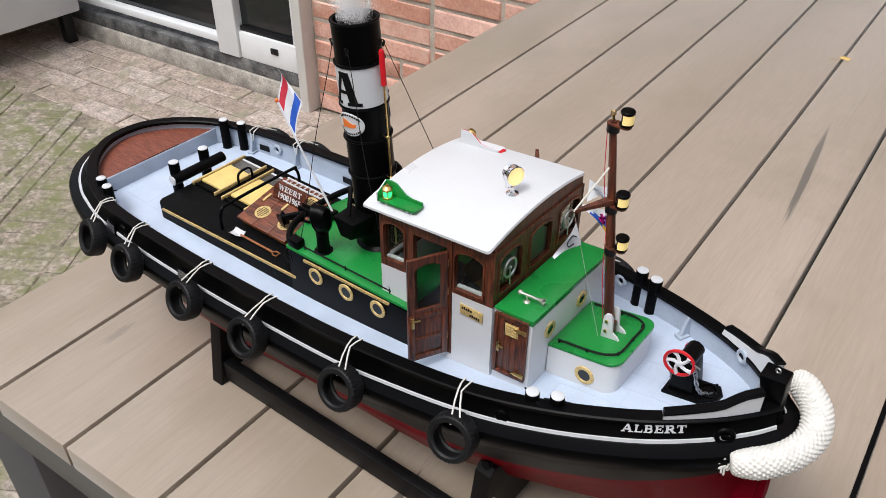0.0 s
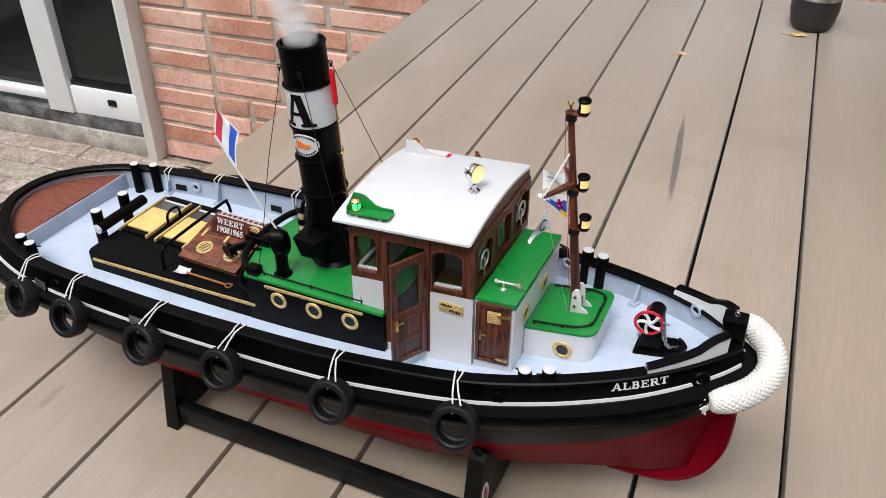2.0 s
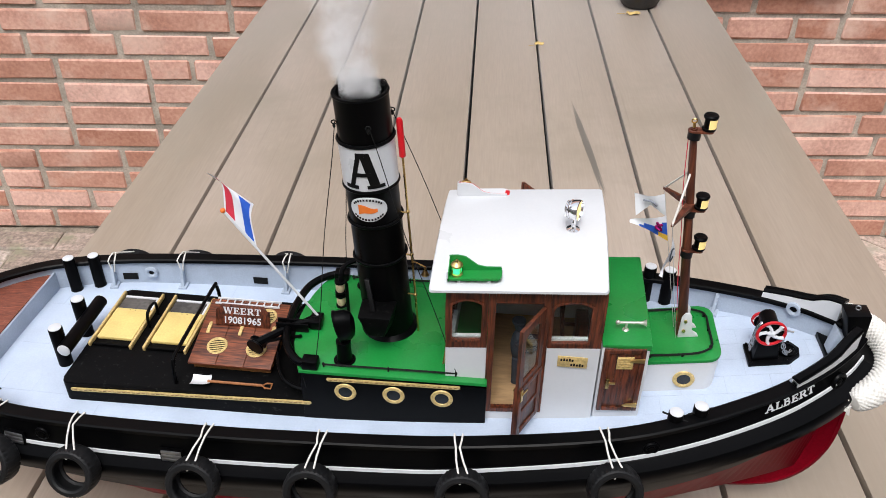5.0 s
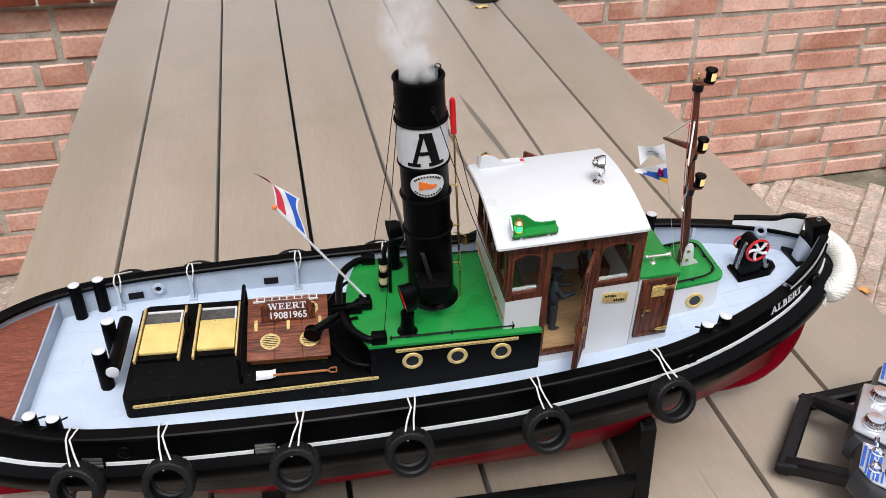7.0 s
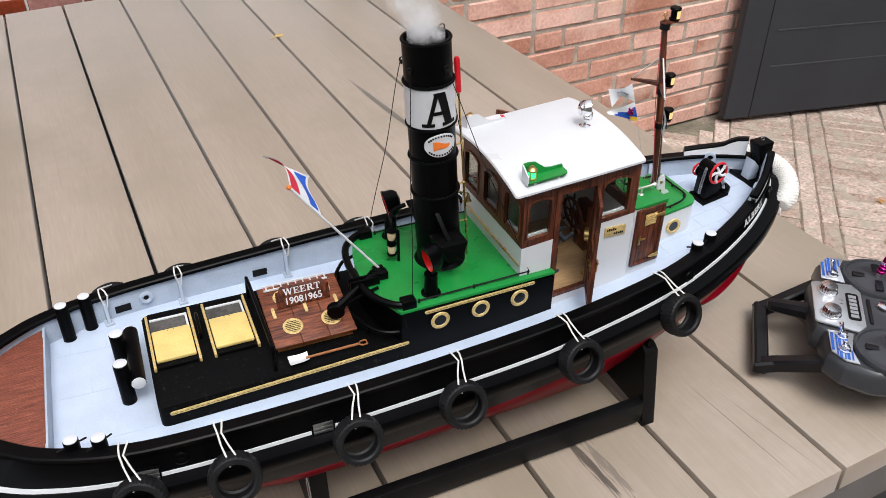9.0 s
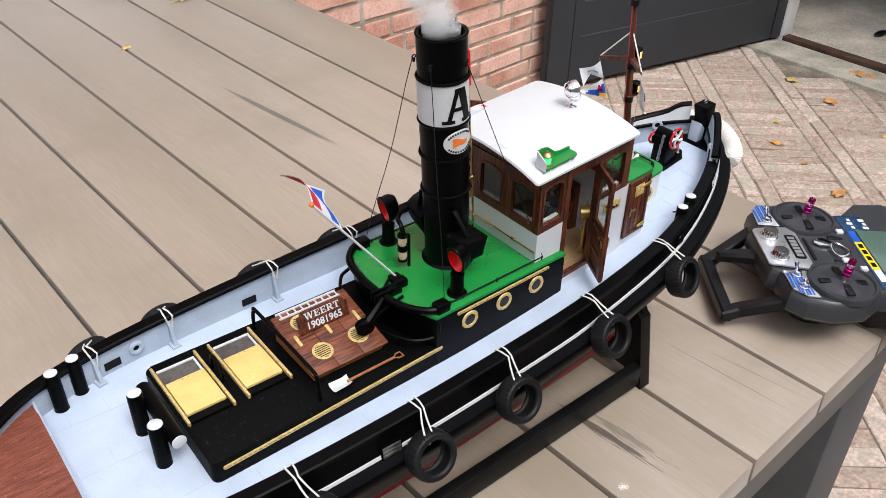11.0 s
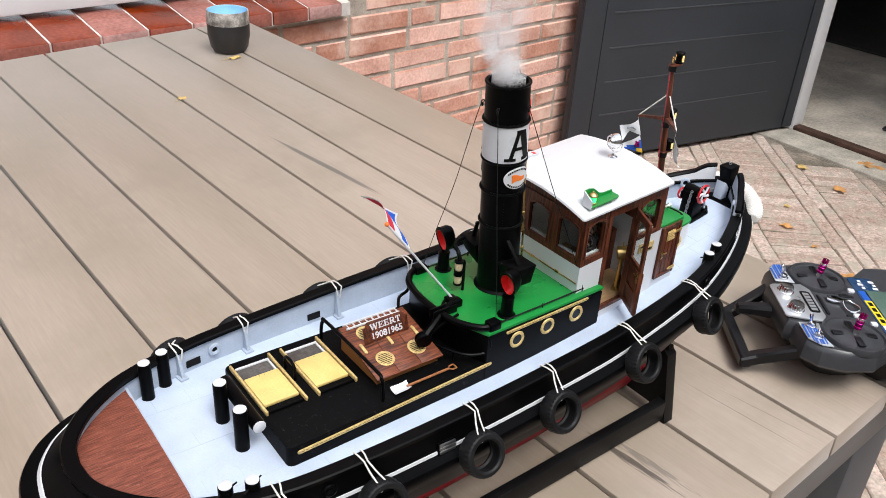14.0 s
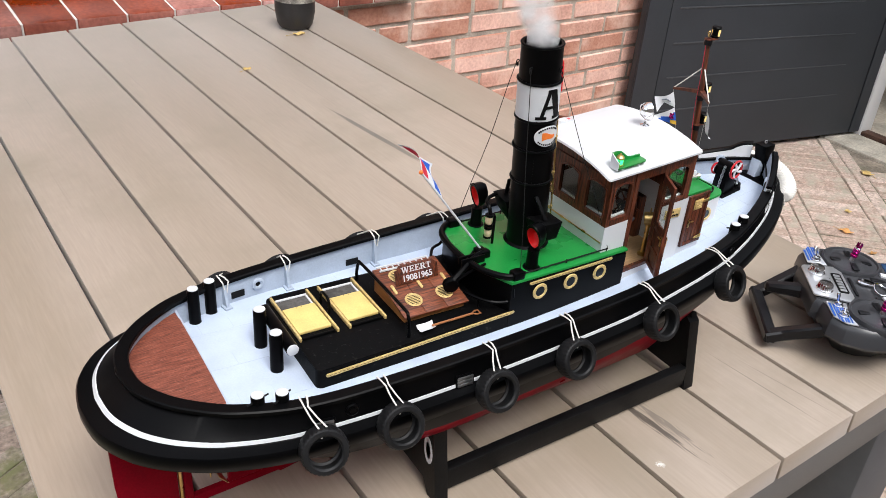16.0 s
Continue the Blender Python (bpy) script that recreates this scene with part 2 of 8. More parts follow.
M_PAVERW = mat("pinkish_clay_paver", (0.46, 0.365, 0.31), 0.9, var=0.35, scale=30, fine=100, bump=0.5, col2=(0.28, 0.23, 0.195), rnd=0.2, wear=(0.26, 0.25, 0.17), amount=0.4)
M_PAVERG = mat("mossy_clay_paver", (0.42, 0.35, 0.295), 0.9, var=0.45, scale=42, fine=90, bump=0.6, col2=(0.20, 0.175, 0.135), rnd=0.14, wear=(0.19, 0.195, 0.095), amount=0.85)
M_SOIL = mat("sandy_joint_soil", (0.34, 0.285, 0.225), 0.95, var=0.3, scale=9, fine=90, bump=0.6, wear=(0.12, 0.125, 0.07), amount=0.4)
M_STONE = mat("blue_grey_stone", (0.15, 0.15, 0.152), 0.8, var=0.35, scale=24, fine=180, bump=0.4, wear=(0.30, 0.29, 0.27), amount=0.3)
M_TILE = mat("glazed_brown_sill_tile", (0.33, 0.082, 0.050), 0.22, var=0.2, scale=9, fine=120, bump=0.05, rnd=0.5)
M_GROUT = mat("pale_grout", (0.62, 0.58, 0.54), 0.9, var=0.1, scale=40, fine=300, bump=0.3)
M_FRAMEW = mat("white_window_frame", (0.78, 0.79, 0.80), 0.35, var=0.03, scale=8, fine=200, bump=0.03)
M_CONCP = mat("pale_concrete_kerb", (0.50, 0.46, 0.41), 0.9, var=0.25, scale=16, fine=150, bump=0.5, wear=(0.34, 0.32, 0.27), amount=0.4)
M_POST = mat("light_grey_post_paint", (0.70, 0.69, 0.66), 0.5, var=0.06, scale=8, fine=200, bump=0.05)
M_DARKGL = mat("dark_window_glass", (0.012, 0.014, 0.015), 0.05, var=0.05, bump=0.0)
M_DOORG = mat("anthracite_garage_door", (0.040, 0.045, 0.053), 0.50, spec=0.3, var=0.08, scale=5, fine=260, bump=0.1)
M_CONC = mat("worn_concrete", (0.78, 0.69, 0.57), 0.85, var=0.2, scale=4, fine=70, bump=0.3, wear=(0.36, 0.31, 0.25), amount=0.5)
M_PLASTER = mat("grey_block_wall", (0.16, 0.15, 0.14), 0.9, var=0.12, scale=3, fine=60, bump=0.3)
M_RENDER = mat("pale_wall_render", (0.36, 0.345, 0.325), 0.9, var=0.08, scale=3, fine=60, bump=0.2)
M_CERAM = mat("dark_glazed_pot", (0.022, 0.022, 0.024), 0.4, var=0.2, scale=30, fine=400, bump=0.2)
M_CERW = mat("cream_drip_glaze", (0.55, 0.52, 0.47), 0.45, var=0.3, scale=60, fine=400, bump=0.3, col2=(0.12, 0.11, 0.10))
M_CERB = mat("pale_blue_glaze", (0.30, 0.58, 0.88), 0.2, var=0.06, bump=0.02)
M_LEAF = mat("yellow_autumn_leaf", (0.72, 0.50, 0.18), 0.7, var=0.2, scale=60, fine=500, bump=0.2)
M_LEAFO = mat("orange_autumn_leaf", (0.72, 0.36, 0.12), 0.7, var=0.2, scale=30, fine=500, bump=0.2)
M_PRINT = mat("black_print", (0.006, 0.006, 0.006), 0.5, spec=0.12, bump=0)
M_UNIF = mat("dark_blue_grey_cloth", (0.035, 0.042, 0.055), 0.8, var=0.12, scale=200, fine=1500, bump=0.2)

# ------------------------------------------------------------------ mesh helpers
BASE = {}


def thing(name, at, label, category, group="", kind=""):
    ob = new(name)
    ob.location = at
    ob.empty_display_size = 0.01
    BASE[ob] = Vector(at)
    return tagged(ob, label, category, group, kind)


def finish(bm, material, sharp=35):
    bmesh.ops.remove_doubles(bm, verts=bm.verts, dist=1e-6)
    bmesh.ops.recalc_face_normals(bm, faces=bm.faces)
    me = bpy.data.meshes.new("mesh")
    bm.to_mesh(me)
    bm.free()
    mats = material if isinstance(material, (list, tuple)) else [material]
    for m in mats:
        me.materials.append(m)
    for p in me.polygons:
        p.use_smooth = True
    me.set_sharp_from_angle(angle=radians(sharp))
    return me


def part(name, bm, material, parent, label="", sharp=35):
    """One mesh, drawn in world metres, as a child of a thing or part."""
    me = finish(bm, material, sharp)
    base = BASE[parent]
    me.transform(Matrix.Translation(-base))
    ob = new(name, me)
    ob.parent = parent
    BASE[ob] = base
    return tagged(ob, label)


def single(name, bm, material, label="", category="", group="", kind="", at=None, sharp=35):
    """One mesh, drawn in world metres, as a top-level object."""
    me = finish(bm, material, sharp)
    base = Vector(at or (0, 0, 0))
    me.transform(Matrix.Translation(-base))
    ob = new(name, me)
    ob.location = base
    BASE[ob] = base
    return tagged(ob, label, category, group, kind)


def B():
    return bmesh.new()


def hexa(bm, pts, bev=0.0, seg=2):
    v = [bm.verts.new(p) for p in pts]
    f = [bm.faces.new([v[i] for i in q]) for q in ((3, 2, 1, 0), (4, 5, 6, 7), (0, 1, 5, 4), (1, 2, 6, 5), (2, 3, 7, 6), (3, 0, 4, 7))]
    if bev:
        es = list({e for q in f for e in q.edges})
        bmesh.ops.bevel(bm, geom=es, offset=bev, segments=seg, affect="EDGES", profile=0.5)
    return bm


def box(bm, x0, x1, y0, y1, z0, z1, bev=0.0, m=None, seg=2):
    pts = [(x0, y0, z0), (x1, y0, z0), (x1, y1, z0), (x0, y1, z0), (x0, y0, z1), (x1, y0, z1), (x1, y1, z1), (x0, y1, z1)]
    if m:
        pts = [m @ Vector(p) for p in pts]
    return hexa(bm, pts, bev, seg)


def frame_of(d):
    d = Vector(d).normalized()
    a = Vector((0, 0, 1)) if abs(d.z) < 0.9 else Vector((1, 0, 0))
    u = d.cross(a).normalized()
    return u, d.cross(u)


def loft(bm, rings, closed=True, cap=True):
    vs = [[bm.verts.new(p) for p in r] for r in rings]
    n = len(vs[0])
    for a, b in zip(vs, vs[1:]):
        for i in range(n if closed else n - 1):
            j = (i + 1) % n
            bm.faces.new((a[i], a[j], b[j], b[i]))
    if cap and closed:
        bm.faces.new(vs[0][::-1])
        bm.faces.new(vs[-1])
    return bm


def circle(c, u, v, r, n):
    return [Vector(c) + r * (math.cos(2 * math.pi * k / n) * u + math.sin(2 * math.pi * k / n) * v) for k in range(n)]


def cyl(bm, p0, p1, r0, r1=None, n=16, cap=True):
    r1 = r0 if r1 is None else r1
    u, v = frame_of(Vector(p1) - Vector(p0))
    return loft(bm, [circle(p0, u, v, r0, n), circle(p1, u, v, r1, n)], cap=cap)


def lathe(bm, prof, c=(0, 0, 0), axis=(0, 0, 1), n=24, cap=True):
    u, v = frame_of(axis)
    a = Vector(axis).normalized()
    return loft(bm, [circle(Vector(c) + a * h, u, v, max(r, 1e-5), n) for r, h in prof], cap=cap)


def curve(pts, k=6, closed=False):
    """A smooth line through the points."""
    P = [Vector(p) for p in pts]
    out = []
    n = len(P)
    for i in range(n if closed else n - 1):
        a, b = P[(i - 1) % n] if closed or i else P[0], P[i]
        c, d = P[(i + 1) % n], P[(i + 2) % n] if closed or i + 2 < n else P[-1]
        for s in range(k):
            t = s / k
            out.append(0.5 * (2 * b + (c - a) * t + (2 * a - 5 * b + 4 * c - d) * t * t + (3 * b - a - 3 * c + d) * t ** 3))
    if not closed:
        out.append(P[-1])
    return out


def tube(bm, pts, r, n=8, closed=False, cap=True):
    P = [Vector(p) for p in pts]
    rs = r if isinstance(r, (list, tuple)) else [r] * len(P)
    rings, u = [], None
    for i, p in enumerate(P):
        a = P[i - 1] if i or closed else p
        b = P[(i + 1) % len(P)] if closed or i + 1 < len(P) else p
        d = (b - a).normalized()
        if u is None:
            u, v = frame_of(d)
        else:
            u = (u - d * u.dot(d)).normalized()
            v = d.cross(u)
        rings.append([p + rs[i] * (math.cos(2 * math.pi * k / n) * u + math.sin(2 * math.pi * k / n) * v) for k in range(n)])
    if closed:
        rings.append(rings[0])
    return loft(bm, rings, cap=cap and not closed)


def torus(bm, c, axis, R, r, n=28, k=10, squash=1.0):
    u, v = frame_of(axis)
    a = Vector(axis).normalized()
    rings = []
    for i in range(n + 1):
        t = 2 * math.pi * i / n
        d = math.cos(t) * u + math.sin(t) * v
        rings.append([Vector(c) + d * (R + r * math.cos(2 * math.pi * j / k)) + a * (r * squash * math.sin(2 * math.pi * j / k)) for j in range(k)])
    return loft(bm, rings, cap=False)


def blob(bm, c, r, n=16, m=10):
    c = Vector(c)
    rx, ry, rz = r if isinstance(r, (tuple, list)) else (r, r, r)
    rings = []
    for i in range(m + 1):
        a = -math.pi / 2 + math.pi * i / m
        ca, sa = max(math.cos(a), 1e-4), math.sin(a)
        rings.append([c + Vector((rx * ca * math.cos(2 * math.pi * k / n), ry * ca * math.sin(2 * math.pi * k / n), rz * sa)) for k in range(n)])
    return loft(bm, rings)


def prism(bm, poly, h, m, bev=0.0):
    """A flat outline (x, y) given thickness h along the z of the pose m."""
    a = [bm.verts.new(m @ Vector((x, y, 0))) for x, y in poly]
    b = [bm.verts.new(m @ Vector((x, y, h))) for x, y in poly]
    n = len(poly)
    fs = [bm.faces.new(a[::-1]), bm.faces.new(b)]
    for i in range(n):
        fs.append(bm.faces.new((a[i], a[(i + 1) % n], b[(i + 1) % n], b[i])))
    if bev:
        bmesh.ops.bevel(bm, geom=list(fs[1].edges), offset=bev, segments=2, affect="EDGES", profile=0.5)
    return bm


def rounded(x0, x1, y0, y1, r, k=5):
    out = []
    for cx, cy, a in ((x1 - r, y1 - r, 0), (x0 + r, y1 - r, 90), (x0 + r, y0 + r, 180), (x1 - r, y0 + r, 270)):
        for i in range(k + 1):
            t = radians(a + 90 * i / k)
            out.append((cx + r * math.cos(t), cy + r * math.sin(t)))
    return out


def plane_pose(o, u, v):
    """A pose at o whose x runs along u, y along v and z out of both."""
    u, v = Vector(u).normalized(), Vector(v).normalized()
    w = u.cross(v)
    return Matrix(((u.x, v.x, w.x, o[0]), (u.y, v.y, w.y, o[1]), (u.z, v.z, w.z, o[2]), (0, 0, 0, 1)))


def lettering(text, size, m, depth=0.0003, bold=0.0, bend=None, shear=0.0):
    """The built-in letters as a bmesh, centred, on the pose m, or laid by bend(x, y, z)."""
    cu = bpy.data.curves.new("letters", "FONT")
    cu.body, cu.size, cu.align_x, cu.align_y = text, size, "CENTER", "CENTER"
    cu.extrude, cu.offset, cu.shear = depth, bold, shear
    ob = bpy.data.objects.new("letters", cu)
    scene.collection.objects.link(ob)
    bpy.context.view_layer.update()
    me = bpy.data.meshes.new_from_object(ob.evaluated_get(bpy.context.evaluated_depsgraph_get()))
    bpy.data.objects.remove(ob)
    bm = bmesh.new()
    bm.from_mesh(me)
    bpy.data.meshes.remove(me)
    for v in bm.verts:
        v.co = bend(*v.co) if bend else m @ v.co
    return bm


def arc(cx, cy, rx, ry, a0, a1, n=10):
    return [(cx + rx * math.cos(radians(a0 + (a1 - a0) * i / n)), cy + ry * math.sin(radians(a0 + (a1 - a0) * i / n))) for i in range(n + 1)]


STEM, FOOT, HEAD = ([(0.2, 0), (0.2, 0.72)], 0.17), ([(0.04, 0.035), (0.38, 0.035)], 0.07), ([(0.04, 0.685), (0.38, 0.685)], 0.07)
GLYPHS = {
    "A": (0.92, [([(0.08, 0), (0.40, 0.72)], 0.09), ([(0.72, 0), (0.42, 0.72)], 0.18), ([(0.2, 0.24), (0.6, 0.24)], 0.07), ([(-0.03, 0.035), (0.25, 0.035)], 0.07), ([(0.53, 0.035), (0.9, 0.035)], 0.07)]),
    "L": (0.74, [STEM, HEAD, ([(0.04, 0.035), (0.66, 0.035)], 0.07), ([(0.64, 0), (0.64, 0.25)], 0.07)]),
    "B": (0.78, [STEM, ([(0.04, 0.685), (0.46, 0.685)], 0.07), ([(0.2, 0.375), (0.46, 0.375)], 0.06), ([(0.04, 0.035), (0.5, 0.035)], 0.07), (arc(0.42, 0.53, 0.15, 0.155, 90, -90), 0.13), (arc(0.46, 0.205, 0.17, 0.17, 90, -90), 0.14)]),
    "E": (0.76, [STEM, ([(0.04, 0.685), (0.64, 0.685)], 0.07), ([(0.2, 0.37), (0.5, 0.37)], 0.07), ([(0.04, 0.035), (0.66, 0.035)], 0.07), ([(0.62, 0.72), (0.62, 0.5)], 0.07), ([(0.66, 0), (0.66, 0.24)], 0.07), ([(0.49, 0.27), (0.49, 0.47)], 0.06)]),
    "R": (0.84, [STEM, FOOT, ([(0.04, 0.685), (0.46, 0.685)], 0.07), ([(0.2, 0.36), (0.46, 0.36)], 0.06), (arc(0.44, 0.52, 0.16, 0.165, 90, -90), 0.14), ([(0.42, 0.36), (0.68, 0.03)], 0.17), ([(0.60, 0.035), (0.86, 0.035)], 0.07)]),
    "T": (0.74, [([(0.36, 0), (0.36, 0.72)], 0.17), ([(0.04, 0.685), (0.68, 0.685)], 0.07), ([(0.07, 0.72), (0.07, 0.49)], 0.07), ([(0.65, 0.72), (0.65, 0.49)], 0.07), ([(0.19, 0.035), (0.53, 0.035)], 0.07)]),
    "W": (1.06, [([(0.08, 0.72), (0.30, 0)], 0.16), ([(0.30, 0), (0.50, 0.72)], 0.08), ([(0.50, 0.72), (0.72, 0)], 0.16), ([(0.72, 0), (0.92, 0.72)], 0.08), ([(-0.06, 0.685), (0.24, 0.685)], 0.07), ([(0.36, 0.685), (0.60, 0.685)], 0.07), ([(0.80, 0.685), (1.02, 0.685)], 0.07)]),
}


def slab_lettering(text, size, put, depth=0.0003):
    """Slab serifed capitals, centred on put(x, y, z)."""
    bm = B()
    total = sum(GLYPHS[c][0] for c in text)
    x = -total / 2
    for c in text:
        w, strokes = GLYPHS[c]
        for j, (pts, t) in enumerate(strokes):
            if len(pts) == 2:
                (ax, ay), (bx, by) = pts
                pts = [(ax + (bx - ax) * i / 4, ay + (by - ay) * i / 4) for i in range(5)]
            rings = []
            for i, (px, py) in enumerate(pts):
                (ax, ay), (bx, by) = pts[max(i - 1, 0)], pts[min(i + 1, len(pts) - 1)]
                d = math.hypot(bx - ax, by - ay)
                nx, ny = -(by - ay) / d * t / 2, (bx - ax) / d * t / 2
                top = depth + 0.00001 * j
                rings.append([put((x + px + sx * nx) * size, (py - 0.36 + sx * ny) * size, z) for sx, z in ((-1, 0), (1, 0), (1, top), (-1, top))])
            loft(bm, rings)
        x += w
    return bm


def interp(x, xs, ys):
    return float(np.interp(x, xs, ys))

# ------------------------------------------------------------------ ground, house, garage
WALLA = math.atan(0.11)
WS, WC = math.sin(WALLA), math.cos(WALLA)
WALL = Matrix.Translation((0, 1.47, 0)) @ Matrix.Rotation(WALLA, 4, "Z")  # x along the wall, -y towards the terrace


def grid_sheet(bm, half, z, n=24):
    vs = [[bm.verts.new((half * math.copysign(abs(i / n) ** 2.2, i), half * math.copysign(abs(j / n) ** 2.2, j), z)) for i in range(-n, n + 1)] for j in range(-n, n + 1)]
    for a, b in zip(vs, vs[1:]):
        for i in range(2 * n):
            bm.faces.new((a[i], a[i + 1], b[i + 1], b[i]))
    return bm


single("ground", grid_sheet(B(), 150, -0.0045), M_SOIL, "sandy soil with moss between the paving bricks", "ground", kind="structure")
pavement = thing("pavement", (0, 0, 0), "weathered clay paving bricks laid in herringbone, mossy in places", "pavement", kind="structure")


def wall_box(bm, s0, s1, d0, d1, z0, z1, bev=0.0):
    return box(bm, s0, s1, d0, d1, z0, z1, bev, WALL)


WIN0, WIN1, SILLZ = -0.95, 0.80, 0.695
wall = thing("wall_north", (0, 1.47, 0), "red brick house wall with grey mortar joints", "wall", kind="structure")
bm = B()
wall_box(bm, -1.52, WIN0, 0.005, 0.25, 0, 2.9)
wall_box(bm, WIN1, 3.2, 0.005, 0.25, 0, 2.9)
wall_box(bm, WIN0, WIN1, 0.005, 0.25, 0, SILLZ)
wall_box(bm, WIN0, WIN1, 0.008, 0.25, 2.1, 2.9)
wall_box(bm, -4.2, -1.52, 0.008, 0.25, 2.15, 2.9)
wall_box(bm, -4.2, -3.0, 0.008, 0.25, 0, 2.15)
part("mortar", bm, M_MORTAR, wall)

# plain walls added out of view round the terrace to block low light
single("wall_south", box(B(), -4.6, 3.0, -3.0, -2.8, -0.01, 3.1), M_RENDER, "plain pale wall added out of view to block low light", "wall", kind="structure")
single("wall_west", box(B(), -4.6, -4.4, -2.798, 0.95, -0.01, 2.5), M_RENDER, "plain pale wall added out of view to block low light", "wall", kind="structure")

# window over the table with its row of glazed sill tiles
window = thing("window_1", (0, 1.5, 0.7), "white framed window above a row of brown glazed sill tiles", "window", kind="structure")
bm = B()
wall_box(bm, WIN0, WIN1, 0.085, 0.15, 0.752, 0.86, 0.004)
wall_box(bm, WIN0, WIN0 + 0.08, 0.085, 0.15, 0.861, 2.02, 0.004)
wall_box(bm, WIN1 - 0.08, WIN1, 0.085, 0.15, 0.861, 2.02, 0.004)
wall_box(bm, WIN0, WIN1, 0.085, 0.15, 2.021, 2.1, 0.004)
part("window_frame", bm, M_FRAMEW, window, "white painted frame")
part("pane", wall_box(B(), WIN0 + 0.08, WIN1 - 0.08, 0.11, 0.12, 0.86, 2.02), M_DARKGL, window, "dark glass pane")
bm = B()
hexa(bm, [WALL @ Vector(p) for p in ((WIN0, -0.028, 0.682), (WIN1, -0.028, 0.682), (WIN1, 0.15, 0.70), (WIN0, 0.15, 0.70), (WIN0, -0.028, 0.716), (WIN1, -0.028, 0.716), (WIN1, 0.15, 0.744), (WIN0, 0.15, 0.744))])
part("grout", bm, M_GROUT, window, "pale grout bed")

# glazed door with its grey post
door = thing("door_1", (-1.9, 1.27, 0), "white framed glass garden door standing on a stone threshold", "door", kind="structure")
part("post", wall_box(B(), -1.522, -1.488, -0.05, 0.02, 0, 2.15, 0.003), M_POST, door, "light grey painted post")
bm = B()
wall_box(bm, -1.80, -1.525, -0.012, 0.04, 0.105, 0.197, 0.004)
wall_box(bm, -1.895, -1.801, -0.02, 0.045, 0.105, 2.15, 0.004)
wall_box(bm, -1.80, -1.525, -0.012, 0.04, 2.05, 2.15, 0.004)
wall_box(bm, -1.565, -1.525, -0.011, 0.039, 0.198, 2.049, 0.004)
part("door_frame", bm, M_FRAMEW, door, "white painted door leaf")
part("pane", wall_box(B(), -1.801, -1.564, 0.012, 0.02, 0.195, 2.05), M_DARKGL, door, "dark glass pane")
part("pane", wall_box(B(), -3.0, -1.894, 0.03, 0.038, 0.155, 2.15), M_DARKGL, door, "wide dark glass pane")
part("gasket", wall_box(B(), -1.80, -1.566, -0.002, 0.013, 0.197, 0.213, 0.002), M_PLAST2, door)
part("track", wall_box(B(), -3.0, -1.897, 0.0, 0.05, 0.128, 0.154, 0.003), M_FRAMEW, door, "white sliding track")
part("latch", wall_box(B(), -1.66, -1.63, -0.018, -0.011, 0.152, 0.172, 0.002), M_PLAST2, door, "small black latch")
bm = B()
wall_box(bm, -3.0, -1.524, -0.012, 0.15, 0.058, 0.104, 0.004)
part("threshold", bm, M_STONE, door, "blue grey stone threshold")
part("plinth", wall_box(B(), -3.0, -1.49, -0.020, 0.14, -0.02, 0.057, 0.004), M_CONCP, door, "pale concrete plinth below the threshold")

# white chest standing by the glass door
chest = thing("garden_chest", (-2.85, 0.5, 0), "plain white garden chest on short dark feet", "chest")
part("body", box(B(), -3.15, -2.54, -0.2, 1.14, 0.12, 0.70, 0.012), M_FRAMEW, chest)
part("lid", box(B(), -3.17, -2.52, -0.22, 1.16, 0.702, 0.74, 0.01), M_FRAMEW, chest)
for fx in (-3.1, -2.6):
    for fy in (-0.12, 1.10):
        part("foot", box(B(), fx - 0.02, fx + 0.02, fy - 0.02, fy + 0.02, 0, 0.119, 0.004), M_PLAST2, chest, "dark foot")

# garage with its swung-open leaf
garage = thing("garage", (3.0, 0, 0), "garage with an open doorway, concrete floor and white door post", "garage", kind="structure")
part("floor_slab", box(B(), 3.03, 6.5, -1.6, 3.07, -0.05, 0.012), M_CONC, garage, "worn stained concrete slab")
# dark brown strip along the front edge of the slab
part("threshold", box(B(), 2.975, 3.028, -1.6, 1.43, -0.03, 0.022, 0.004), mat("dark_brown_threshold", (0.11, 0.055, 0.035), 0.8, var=0.25, scale=20, fine=200, bump=0.4), garage, "dark brown threshold strip")
part("kerb", box(B(), 2.79, 2.972, -1.6, 1.47, -0.04, 0.008, 0.006), mat("pale_kerb_stone", (0.60, 0.55, 0.46), 0.9, var=0.2, scale=12, fine=120, bump=0.5, wear=(0.28, 0.25, 0.20), amount=0.3), garage, "pale stained kerb band")
part("door_post", box(B(), 2.965, 3.045, 1.400, 1.50, 0, 2.15, 0.004), M_FRAMEW, garage, "white painted post")
bm = B()
box(bm, 3.0, 3.12, 1.505, 3.2, 0, 2.9)
box(bm, 3.0, 3.12, -1.7, 1.505, 2.152, 2.9)
box(bm, 3.0, 3.12, -3.2, -1.7, 0, 2.9)
box(bm, 6.5, 6.62, -3.2, 3.2, 0, 2.9)
box(bm, 3.12, 6.5, 3.08, 3.2, 0, 2.9)
box(bm, 3.12, 6.5, -1.88, -1.76, 0, 2.9)
part("wall", bm, M_PLASTER, garage, "grey block walls")
part("roof", box(B(), 2.9, 6.7, -3.3, 3.3, 2.902, 3.05), M_FRAME, garage, "flat dark roof")
bm = B()
box(bm, 4.55, 6.2, 1.35, 3.0, 0.0125, 0.030, 0.006)
single("floor_mat", bm, mat("dark_brown_rubber", (0.05, 0.042, 0.038), 0.8, var=0.2, scale=9, fine=200, bump=0.2), "large black rubber mat lying on the garage floor", "mat", at=(5.3, 2.1, 0.0125))
